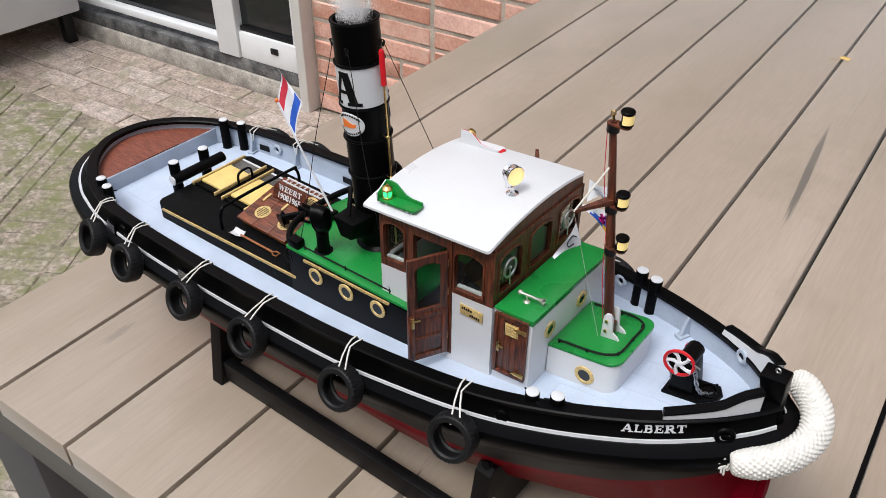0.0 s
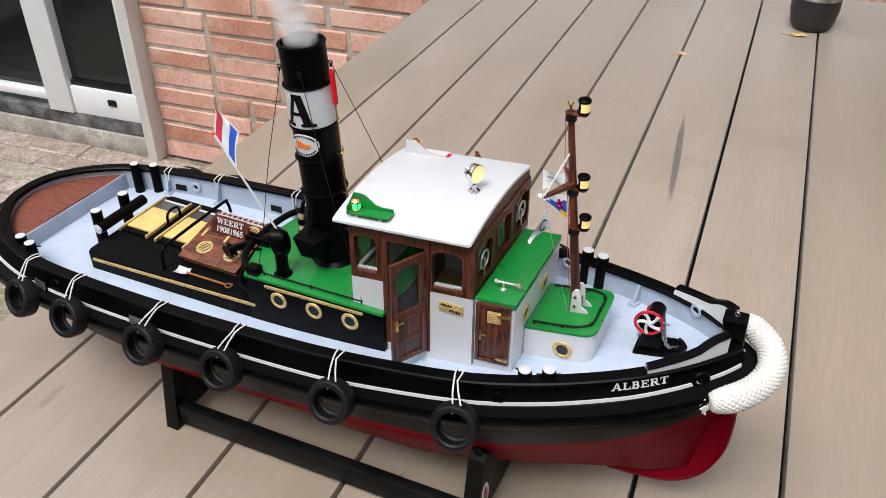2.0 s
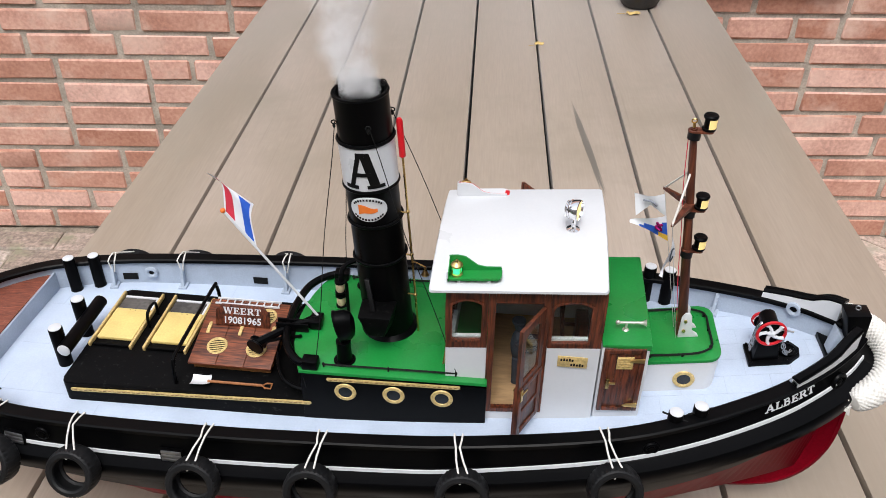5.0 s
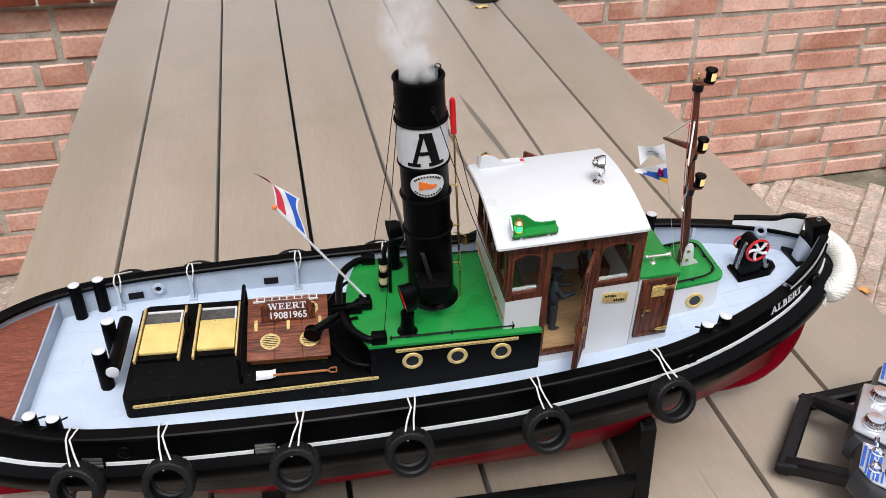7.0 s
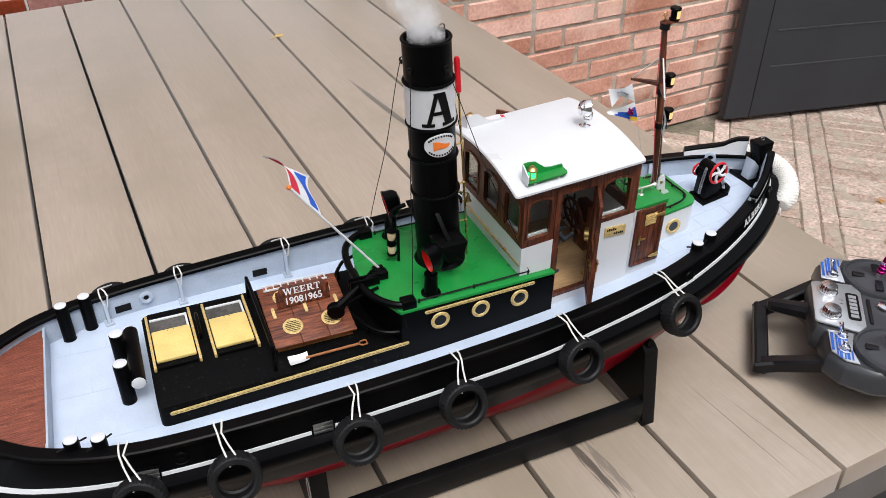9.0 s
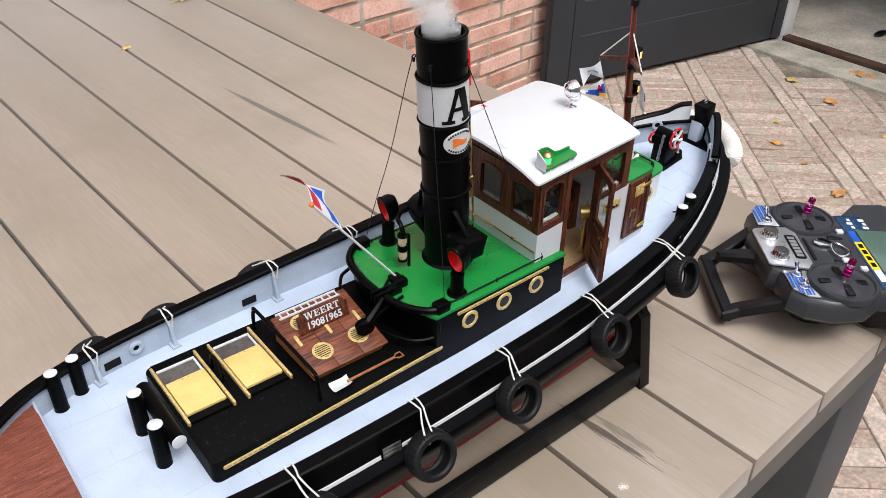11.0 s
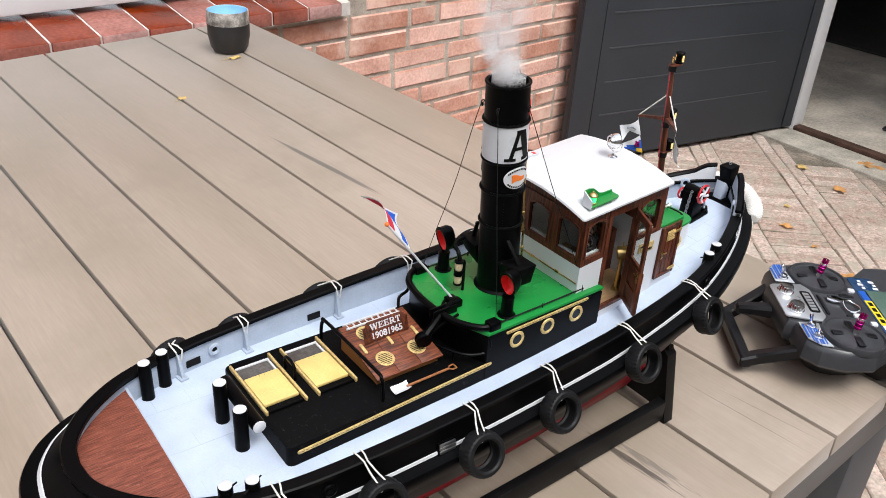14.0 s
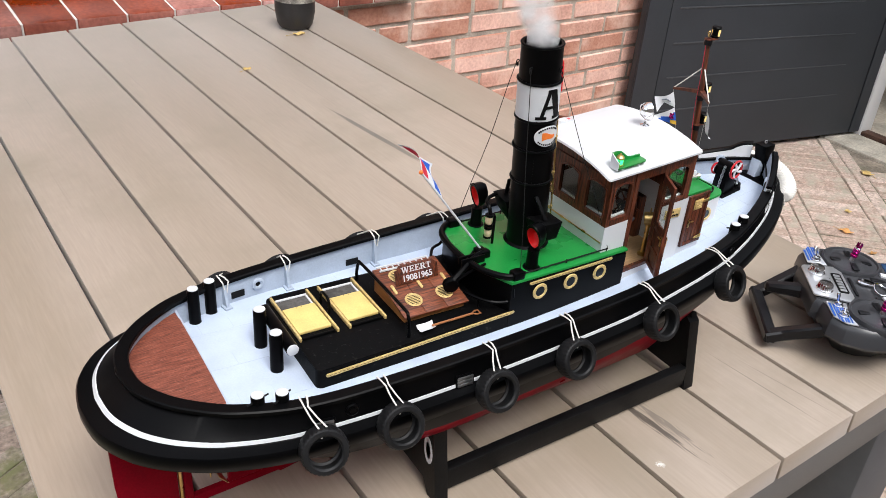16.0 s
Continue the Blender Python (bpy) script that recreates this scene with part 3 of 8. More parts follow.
bm = B()
box(bm, 4.20, 4.26, 2.12, 2.72, 0.0125, 1.20, 0.006)
single("leaning_board", bm, mat("pale_blue_board", (0.36, 0.44, 0.50), 0.6, var=0.1, scale=6, fine=120, bump=0.1), "pale blue board standing in the garage", "board", at=(4.23, 2.4, 0.0125))
bm = B()
blob(bm, (3.36, 1.17, 0.020), (0.05, 0.018, 0.012), 10, 6)
single("dirt_clump", bm, M_PLAST2, "small dark clump of dirt on the concrete floor", "dirt", at=(3.36, 1.17, 0.0125))

leafv = (Vector((2.97, 1.447, 0)) - Vector((1.76, 1.622, 0)))
LEAF = plane_pose((1.76, 1.622, 0), leafv, (0, 0, 1))  # x along the leaf, y up, z towards the terrace
LW = leafv.length
gd = thing("garage_door", (1.76, 1.622, 0), "anthracite ribbed garage door leaf swung open against the wall", "garage door")
bm = B()
prism(bm, [(0.10, 0.02), (LW - 0.06, 0.02), (LW - 0.06, 2.1), (0.10, 2.1)], 0.006, LEAF @ pose(0, 0, 0.031), 0.0025)
part("panel", bm, M_DOORG, gd, "smooth dark panel")
for k in range(15):
    z0 = 0.197 + k * 0.126
    part("rib", prism(B(), [(0.135, z0), (LW - 0.20, z0 + 0.001), (LW - 0.20, z0 + 0.0045), (0.135, z0 + 0.006)], 0.0022, LEAF @ pose(0, 0, 0.0372), 0.0014), M_RIB, gd, "thin raised rib")
bm = B()
box(bm, 0, LW, 0.02, 2.1, 0, 0.03, 0.003, LEAF)
part("leaf", bm, M_DOORG, gd)
bm = B()
box(bm, 0, 0.096, 0.02, 2.1, 0.031, 0.04, 0.003, LEAF)
box(bm, LW - 0.056, LW, 0.02, 2.1, 0.031, 0.04, 0.003, LEAF)
part("edge_frame", bm, M_DOORG, gd)

# ------------------------------------------------------------------ table
# the boards lie a touch out of level
def table_z(x):
    return 0.7403 + 0.041 * x


TBL = plane_pose((0.0646, -0.1955, table_z(0.0646)), (math.cos(TABLE), math.sin(TABLE), 0.041 * math.cos(TABLE)), (-math.sin(TABLE), math.cos(TABLE), -0.041 * math.sin(TABLE)))
TLEN, PITCH = 1.492, 0.1037
table = thing("garden_table", (0.03, 0.53, 0), "taupe composite plank garden table on a grey metal frame", "table")
for k in range(8):
    u = PITCH * (k - 3.5)
    bm = B()
    box(bm, u - 0.0497, u + (0.0610 if k == 7 else 0.0497), 0, TLEN, -0.025, 0, 0.0009, TBL)
    part("plank", bm, M_PLANK, table)
# added black strips close the board gaps from below, standing in for their shade
for k in range(7):
    u = PITCH * (k - 3.0)
    part("joint_strip", box(B(), u - 0.006, u + 0.006, 0.004, TLEN - 0.004, -0.0262, -0.0252, 0, TBL), M_PLAST2, table, "dark strip standing in for shade in the gap")
bm = B()
for v0, v1 in ((0.006, 0.046), (TLEN - 0.046, TLEN - 0.006)):
    box(bm, -0.41, 0.41, v0, v1, -0.080, -0.0266, 0.003, TBL)
for u0, u1 in ((-0.409, -0.369), (0.369, 0.409)):
    box(bm, u0, u1, 0.047, TLEN - 0.047, -0.080, -0.0265, 0.003, TBL)
box(bm, -0.02, 0.02, 0.047, TLEN - 0.047, -0.07, -0.0265, 0.002, TBL)
part("apron", bm, M_FRAMEG, table, "warm grey metal apron")
for u in (-0.36, 0.36):
    for v in (0.055, TLEN - 0.055):
        foot = TBL @ Vector((u, v, 0))
        part("leg", box(B(), -0.045, 0.045, -0.045, 0.045, 0.0, foot.z - 0.0825, 0.004, pose(foot.x, foot.y, 0, 0, 0, 3.34)), M_FRAME, table, "square dark grey metal leg")

# ------------------------------------------------------------------ tugboat: lines of the hull
HX = [-0.302, -0.299, -0.289, -0.274, -0.250, -0.210, -0.157, -0.075, 0.0, 0.07, 0.15, 0.20, 0.246, 0.276, 0.296, 0.306]
HY = [0.0, 0.019, 0.0365, 0.0520, 0.0675, 0.0800, 0.0855, 0.0885, 0.0885, 0.087, 0.080, 0.0685, 0.0505, 0.033, 0.016, 0.004]


def axis_y(x):
    return -0.0008 - 0.0115 * (0.3 - x)



def rail_z(x):
    return interp(x, [-0.31, -0.21, -0.15, -0.07, 0.0, 0.07, 0.15, 0.20, 0.25, 0.31], [0.8745, 0.8720, 0.8735, 0.8765, 0.8795, 0.8835, 0.8910, 0.8975, 0.9055, 0.9165])


def deck_z(x):
    return 0.8522 + (0.256 * (x + 0.05) ** 1.6 if x > -0.05 else 0) + (0.003 * ((-0.18 - x) / 0.12) ** 2 if x < -0.18 else 0)


HALF = curve([(x, y, 0) for x, y in zip(HX, HY)], 5)
NRM = []
for i, p in enumerate(HALF):
    d = (HALF[min(i + 1, len(HALF) - 1)] - HALF[max(i - 1, 0)]).normalized()
    NRM.append(Vector((-d.y, d.x, 0)) if i else Vector((-1, 0, 0)))
SHEER = [rail_z(p.x) for p in HALF]
for _ in range(3):
    SHEER = [SHEER[0]] + [(SHEER[i - 1] + 2 * SHEER[i] + SHEER[i + 1]) / 4 for i in range(1, len(SHEER) - 1)] + [SHEER[-1]]


def around(prof, i0=0, i1=None):
    """Both sides of the hull as one run, starboard bow to stern to port bow; prof(i) gives [(out, z), ...]."""
    idx = list(range(len(HALF)))[i0:i1]
    rings = []
    for side, seq in ((-1, idx[::-1]), (1, idx)):
        for i in seq:
            if side == 1 and i == 0 and i0 == 0:
                continue
            p, n = HALF[i], NRM[i]
            rings.append([Vector((p.x + o * n.x, axis_y(p.x) + side * (p.y + o * n.y), z)) for o, z in prof(i)])
    return rings


def flare(i):
    """How far the bulwark leans out at its foot."""
    x = HALF[i].x
    return interp(x, [-0.31, -0.289, -0.274, -0.25, -0.2, 0.1, 0.25, 0.31], [0.0182, 0.0178, 0.0150, 0.0095, 0.0045, 0.004, 0.005, 0.005])


def ledge(i):
    x = HALF[i].x
    return interp(x, [-0.31, -0.289, -0.27, -0.2, 0.1, 0.25, 0.31], [0.0105, 0.0092, 0.0082, 0.0075, 0.0075, 0.009, 0.010])


def lift(i):
    """The strake sweeps up towards stern and bow."""
    return interp(HALF[i].x, [-0.31, -0.29, -0.25, -0.19, 0.06, 0.15, 0.31], [0.0050, 0.0035, 0.0006, 0.0, 0.0, 0.0035, 0.0065])


boat = thing("model_tugboat", (0, 0, 0.765), "black, white and green model steam tug on a wooden stand", "model boat")


def shell_profile(i):
    z, f, g = SHEER[i], flare(i), ledge(i)
    zi = deck_z(HALF[i].x) - 0.004
    zo = z + lift(i)
    return [(-0.0035, zi), (-0.0035, z - 0.001), (0.001, z - 0.001), (f, zo - 0.0192), (f + 0.001, zo - 0.0197), (f + g, zo - 0.0210), (f + g + 0.0012, zo - 0.0232),
            (f + g + 0.0006, zo - 0.0315), (f + g - 0.003, zo - 0.0345), (f - 0.003, zo - 0.0390)]


bm = B()
loft(bm, around(shell_profile), closed=False)
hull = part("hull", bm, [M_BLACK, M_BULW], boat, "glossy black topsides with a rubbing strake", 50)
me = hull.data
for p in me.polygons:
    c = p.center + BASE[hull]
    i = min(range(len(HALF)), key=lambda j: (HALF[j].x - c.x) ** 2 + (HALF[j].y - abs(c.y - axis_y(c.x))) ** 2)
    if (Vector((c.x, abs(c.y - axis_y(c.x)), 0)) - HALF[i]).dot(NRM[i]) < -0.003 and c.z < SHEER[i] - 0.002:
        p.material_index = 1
bm = B()
loft(bm, around(lambda i: [(flare(i) * 0.88, SHEER[i] + lift(i) - 0.0166), (flare(i) * 0.88 + 0.0009, SHEER[i] + lift(i) - 0.0166), (flare(i) * 0.98 + 0.0009, SHEER[i] + lift(i) - 0.0186), (flare(i) * 0.98, SHEER[i] + lift(i) - 0.0186)]), cap=True)
part("white_line", bm, M_WHITE, hull, "thin white painted line")
nose = []
ie = len(HALF) - 1
a_end = math.atan2(NRM[ie].y, NRM[ie].x)
for k in range(13):
    t = -1 + k / 6
    base = Vector((HALF[ie].x, axis_y(HALF[ie].x) + HALF[ie].y * t, 0))
    dr = Vector((math.cos(a_end * t), math.sin(a_end * t), 0))
    pr = [(0.0004, SHEER[ie] + lift(ie) - 0.0192)] + shell_profile(ie)[3:]
    nose.append([base + dr * o + Vector((0, 0, z)) for o, z in pr])
part("bow_ledge", loft(B(), nose, closed=False), M_BLACK, boat, "black rounded ledge under the bow post", 50)
bm = B()
i_cap = len(HALF)
loft(bm, around(lambda i: [(-0.0055, SHEER[i] - 0.0006), (-0.0055, SHEER[i] + 0.0018), (-0.0046, SHEER[i] + 0.0026), (0.003, SHEER[i] + 0.0026), (0.004, SHEER[i] + 0.0018), (0.004, SHEER[i] - (0.0006 if HALF[i].x < 0.22 else -0.0006))], 0, i_cap))
part("cap_rail", bm, M_BLACK, hull, "black cap rail")


def bottom(i, k):
    """Points of the lower hull, from the strake down to the keel."""
    p = HALF[i]
    x, y, z = p.x + NRM[i].x * (flare(i) - 0.003), p.y + NRM[i].y * (flare(i) - 0.003), SHEER[i] + lift(i) - 0.039
    aft = max(0.0, min(1.0, (-0.13 - x) / 0.19))
    fore = max(0.0, min(1.0, (x - 0.12) / 0.19))
    zk = 0.772 + 0.06 * min(0.0, x - 0.2) + 0.03 * fore ** 3
    zw = min(interp(x, [-0.32, -0.27, -0.2, -0.1, 0.0, 0.08, 0.18, 0.24, 0.27, 0.30, 0.31], [0.8400, 0.8330, 0.8200, 0.8180, 0.8230, 0.8305, 0.8370, 0.8455, 0.8540, 0.8650, 0.8680]), z - 0.003)
    tab = [(z, 1.0, 0.0), (zw, 0.965 - 0.10 * fore - 0.16 * aft ** 2, 0.020), (zw - 0.012, 0.90 - 0.2 * fore - 0.16 * aft ** 2, 0.04), (0.793 + 0.01 * fore, 0.74 - 0.36 * fore - 0.15 * aft, 0.075),
           (0.782 + 0.008 * fore, 0.46 - 0.3 * fore - 0.3 * aft, 0.10), (zk + 0.004, 0.10, 0.115), (zk, 0.0, 0.12)]
    zz, s, pull = tab[k]
    zz = max(zz, zk)
    if aft > 0 and k >= 2:
        zz = zz + (0.018 * aft ** 1.5 if k < 5 else 0.0)
        s *= 1 - 0.75 * aft ** 1.2
    return Vector((x + pull * aft - 0.10 * pull * fore, y * s, zz))


rows2 = []
for side, seq in ((-1, range(len(HALF) - 1, -1, -1)), (1, range(1, len(HALF)))):
    for i in seq:
        rows2.append([Vector((q.x, axis_y(q.x) + side * q.y, q.z)) for q in (bottom(i, k) for k in range(7))])
bm = B()
loft(bm, rows2, closed=False)
low = part("underwater_hull", bm, [M_RED, M_BLACK], boat, "deep red underwater hull", 60)
for p in low.data.polygons:
    if p.index % 6 == 0:
        p.material_index = 1
bm = B()
tube(bm, curve([(0.3105, -0.001, 0.867), (0.312, -0.001, 0.845), (0.310, -0.001, 0.82), (0.300, -0.001, 0.797), (0.28, -0.001, 0.782), (0.24, -0.001, 0.776)], 5), 0.0045, 8)
prism(bm, [(0.3095, 0.866), (0.311, 0.845), (0.309, 0.82), (0.299, 0.798), (0.279, 0.783), (0.24, 0.777), (0.20, 0.80), (0.24, 0.866)], 0.005, plane_pose((0, -0.001, 0), (1, 0, 0), (0, 0, 1)))
part("stem", bm, M_RED, low, "red rounded stem")
part("stem_head", tube(B(), curve([(0.307, -0.001, 0.905), (0.3095, -0.001, 0.88), (0.3105, -0.001, 0.8675)], 5), 0.0043, 8), M_BLACK, low, "black upper stem")

# deck and stern platform
def half_of(x):
    return interp(x, [p.x for p in HALF], [p.y for p in HALF])


def deck_sheet(bm, xs, zf, inset=0.0032):
    rows3 = []
    for x in xs:
        y = interp(x, [p.x for p in HALF], [p.y for p in HALF]) - inset
        rows3.append([Vector((x, axis_y(x) + y * t, zf(x) + 0.0015 * (1 - t * t))) for t in (-1, -0.66, -0.33, 0, 0.33, 0.66, 1)])
    return loft(bm, rows3, closed=False)


deck = part("deck", deck_sheet(B(), [-0.253 + 0.55 * k / 60 for k in range(61)], deck_z), M_DECK, boat, "pale blue grey painted deck with plating seams")
PLAT = 0.8682
bm = B()
xs = [-0.298 + 0.0465 * k / 14 for k in range(15)]
deck_sheet(bm, xs, lambda x: PLAT, 0.006)
part("stern_platform", bm, M_WOODX, boat, "red brown mahogany stern platform")
bm = B()
ys = interp(-0.2520, [p.x for p in HALF], [p.y for p in HALF]) - 0.0035
box(bm, -0.2520, -0.2503, axis_y(-0.25) - ys, axis_y(-0.25) + ys, 0.85, PLAT + 0.0004, 0.0002)
part("platform_edge", bm, M_BULW, boat, "grey edge board")
# deck seams, thin joints between painted deck plates laid in staggered rows
def seam_z(x, y):
    hw = interp(x, [p.x for p in HALF], [p.y for p in HALF]) - 0.0032
    t = min(1.0, abs(y - axis_y(x)) / max(hw, 1e-4))
    ts = [0, 0.33, 0.66, 1.0]
    return deck_z(x) + interp(t, ts, [0.0015 * (1 - q * q) for q in ts])


def seam(a, b):
    bm = B()
    n = 5
    side = Vector((a[1] - b[1], b[0] - a[0], 0)).normalized() * 0.00013
    rings = []
    for i in range(n + 1):
        x, y = a[0] + (b[0] - a[0]) * i / n, a[1] + (b[1] - a[1]) * i / n
        z = seam_z(x, y)
        c = Vector((x, y, 0))
        rings.append([c - side + Vector((0, 0, z - 0.0008)), c + side + Vector((0, 0, z - 0.0008)), c + side + Vector((0, 0, z + 0.00012)), c - side + Vector((0, 0, z + 0.00012))])
    part("deck_seam", loft(bm, rings), M_SEAM, deck)


rng = random.Random(4)
ROWW = 0.0148
for x0, x1, step in ((-0.246, -0.190, 0.0235), (0.180, 0.286, 0.0265)):
    for k in range(-6, 7):
        y = axis_y(0.5 * (x0 + x1)) + k * ROWW
        lim = [x0 + (x1 - x0) * i / 40 for i in range(41)]
        ok = [x for x in lim if half_of(x) - 0.006 > abs(y - axis_y(x))]
        if len(ok) < 3:
            continue
        if x1 < 0 and k % 3:
            continue
        seam((ok[0], y), (ok[-1], y))
        x = x0 + step * (0.35 if k % 2 else 0.85)
        while x < x1:
            if half_of(x) - 0.006 > max(abs(y - axis_y(x)), abs(y + ROWW - axis_y(x))):
                seam((x, y), (x, y + ROWW))
            x += step
for y in (-0.0705, 0.0600):
    seam((-0.185, y), (0.15, y))
for k in range(9):
    x = -0.165 + 0.036 * k
    seam((x, -0.0705 - 0.0002), (x, -0.082 if k % 2 else -0.058))
    seam((x + 0.012, 0.060), (x + 0.012, 0.078 if k % 2 else 0.047))

# ------------------------------------------------------------------ tugboat: superstructure
def ring_port(parent, c, axis, R=0.0062, w=0.0014):
    """A brass-rimmed porthole with a dark glass."""
    a = Vector(axis).normalized()
    bm = B()
    torus(bm, Vector(c) + a * 0.0002, axis, R - w * 0.5, w, 24, 8, 0.6)
    rim = part("porthole", bm, M_GOLD, parent, "brass rimmed porthole")
    return rim


def port_glass(parent, c, axis, R=0.0050):
    a = Vector(axis).normalized()
    bm = B()
    cyl(bm, Vector(c) - a * 0.001, Vector(c) + a * 0.0004, R, n=20)
    return part("porthole_glass", bm, M_DARKGL, parent, "dark porthole glass")


# aft casing, low black deckhouse
AX0, AX1, AYS, AYP, ATOP = -0.1885, -0.024, -0.0550, 0.043, 0.8685
bm = B()
poly = [(x, y + (0.021 * (x - AX0) if y < 0 else 0)) for x, y in rounded(AX0, AX1, AYS, AYP, 0.0045)]
prism(bm, poly, ATOP - 0.846, pose(0, 0, 0.846), 0.0012)
aft = part("aft_casing", bm, M_MATT, boat, "low matt black deckhouse")
bm = B()
prism(bm, rounded(-0.1825, -0.0250, -0.0012, 0.0012, 0.0011), 0.0009, plane_pose((0, AYS - 0.021 * AX0 - 0.0001, 0.8678), (1, 0.021, 0.026), (0, 0, 1)), 0.0003)
strip = part("trim_strip", bm, M_GOLD, aft, "brass trim strip")
TS = plane_pose((0, AYS - 0.021 * AX0 - 0.0001, 0.8678), (1, 0.021, 0.026), (0, 0, 1))
bm = B()
for k in range(48):
    box(bm, -0.1800 + k * 0.0032, -0.1780 + k * 0.0032, -0.00025, 0.00025, 0.0007, 0.0011, 0, TS)
part("punched_marks", bm, M_UMBER, strip, "row of dark punched marks")

# two sliding hatches with yellow lids
for hx in (-0.1855, -0.1475):
    bm = B()
    for x in (hx, hx + 0.0285):
        box(bm, x - 0.0009, x + 0.0009, -0.0205, 0.0375, ATOP, ATOP + 0.0034, 0.0005)
    part("hatch_rail", bm, M_GOLD, aft, "brass sliding rails")
    bm = B()
    box(bm, hx + 0.0016, hx + 0.0269, -0.0125, 0.0192, ATOP, ATOP + 0.0026, 0.0008)
    lid = part("hatch_lid", bm, M_YEL, aft, "yellow sliding hatch lid")
    for dx in (0.0122, 0.0160):
        part("finger_hole", cyl(B(), (hx + dx, 0.0172, ATOP + 0.0020), (hx + dx, 0.0172, ATOP + 0.0028), 0.0004, n=8), M_UMBER, lid)
    bm = B()
    box(bm, hx + 0.0018, hx + 0.0267, 0.0326, 0.0342, ATOP, ATOP + 0.0018, 0.0003)
    box(bm, hx + 0.0252, hx + 0.0267, 0.0197, 0.0325, ATOP, ATOP + 0.0016, 0.0003)
    part("hatch_frame", bm, M_WHITE, aft, "white coaming")
    part("hatch_opening", box(B(), hx + 0.0014, hx + 0.0251, 0.0197, 0.0325, ATOP, ATOP + 0.0008), M_HATCH, aft, "smoky hatch glass")
    part("hatch_sill", box(B(), hx + 0.0016, hx + 0.0269, -0.0195, -0.0178, ATOP, ATOP + 0.0022, 0.0004), M_MATT, aft)
bm = B()
tube(bm, curve([(-0.1535, 0.018, ATOP - 0.001), (-0.1535, 0.018, ATOP + 0.009), (-0.1535, 0.0145, ATOP + 0.0125), (-0.1535, 0.007, ATOP + 0.0125), (-0.1535, 0.0035, ATOP + 0.009), (-0.1535, 0.0035, ATOP - 0.001)], 4), 0.0011, 8)
part("hoop", bm, M_BLACK, aft, "small black hoop")
bm = B()
tube(bm, curve([(-0.1145, -0.047, ATOP - 0.001), (-0.1145, -0.047, ATOP + 0.009), (-0.1145, -0.0445, ATOP + 0.0165), (-0.1145, -0.036, ATOP + 0.019), (-0.1145, 0.028, ATOP + 0.019), (-0.1145, 0.0345, ATOP + 0.0165), (-0.1145, 0.037, ATOP + 0.009), (-0.1145, 0.037, ATOP - 0.001)], 5), 0.0013, 8)
part("towing_arch", bm, M_BLACK, aft, "bent black tow rope arch")

# mahogany skylight with name board
SX0, SX1, SY0, SY1 = -0.109, -0.0575, -0.0325, 0.0175
SZ0, SZ1 = 0.8758, 0.8865
bm = B()
hexa(bm, [(SX0, SY0 + 0.002, ATOP), (SX1, SY0 + 0.002, ATOP), (SX1, SY1, ATOP), (SX0, SY1, ATOP), (SX0, SY0 + 0.002, SZ0 - 0.0018), (SX1, SY0 + 0.002, SZ0 - 0.0018), (SX1, SY1, SZ1 - 0.0018), (SX0, SY1, SZ1 - 0.0018)])
skyl = part("skylight", bm, mat("amber_plywood", (0.36, 0.15, 0.045), 0.45, var=0.2, scale=80, fine=500, bump=0.1, stretch=(1, 0.15, 1)), boat, "mahogany skylight box with sloping lid")
SKT = plane_pose((SX0, SY0, SZ0), (1, 0, 0), (0, SY1 - SY0, SZ1 - SZ0))
slope = math.hypot(SY1 - SY0, SZ1 - SZ0)
wd = (SX1 - SX0 + 0.004) / 3
for k in range(3):
    bm = B()
    box(bm, -0.002 + k * wd + 0.00012, -0.002 + (k + 1) * wd - 0.00012, -0.002, slope + 0.001, -0.0018, 0, 0.0003, SKT)
    part("skylight_lid", bm, M_SKYL, skyl)
for gx, gy in ((0.0135, 0.013), (0.0400, 0.013), (0.0135, 0.040), (0.0400, 0.040)):
    bm = B()
    torus(bm, SKT @ Vector((gx, gy, 0.0002)), SKT.to_3x3() @ Vector((0, 0, 1)), 0.0060, 0.0009, 24, 6, 0.5)
    for j in range(-3, 4):
        w = math.sqrt(max(0, 0.006 ** 2 - (j * 0.0015) ** 2))
        box(bm, gx - w, gx + w, gy + j * 0.0015 - 0.00035, gy + j * 0.0015 + 0.00035, 0.0003, 0.0007, 0, SKT)
    part("grating", bm, M_GOLD, skyl, "round brass grating")
    bm = B()
    cyl(bm, SKT @ Vector((gx, gy, -0.0002)), SKT @ Vector((gx, gy, 0.00025)), 0.0058, n=20)
    part("grating_back", bm, M_PRINT, skyl)
for gx, gy, rot in ((0.004, 0.0270, 90), (0.0258, 0.0270, 90), (0.0475, 0.0270, 90)):
    bm = B()
    prism(bm, rounded(-0.0048, 0.0048, -0.0011, 0.0011, 0.0009), 0.0009, SKT @ pose(gx, gy, 0.0001, 0, 0, rot), 0.0003)
    part("hinge", bm, M_GOLD, skyl, "brass hinge")
# name board standing on the skylight, facing aft-starboard
BRD = plane_pose((-0.083, -0.0015, 0.8887), (1, 0.0, 0), (0, 0.35, 0.94))
bm = B()
poly = [(-0.0185, -0.0062), (0.0185, -0.0062), (0.0185, 0.0050), (0.0165, 0.0052), (0.0145, 0.0085), (-0.0145, 0.0085), (-0.0165, 0.0052), (-0.0185, 0.0050)]
prism(bm, poly, 0.0012, BRD @ pose(0, 0, -0.0012), 0.0003)
board = part("name_board", bm, M_WOOD, boat, "carved mahogany name board with white letters")
part("lettering", slab_lettering("WEERT", 0.0062, lambda x, y, z: BRD @ Vector((x, y + 0.0044, z))), M_WHITE, board, "white letters")
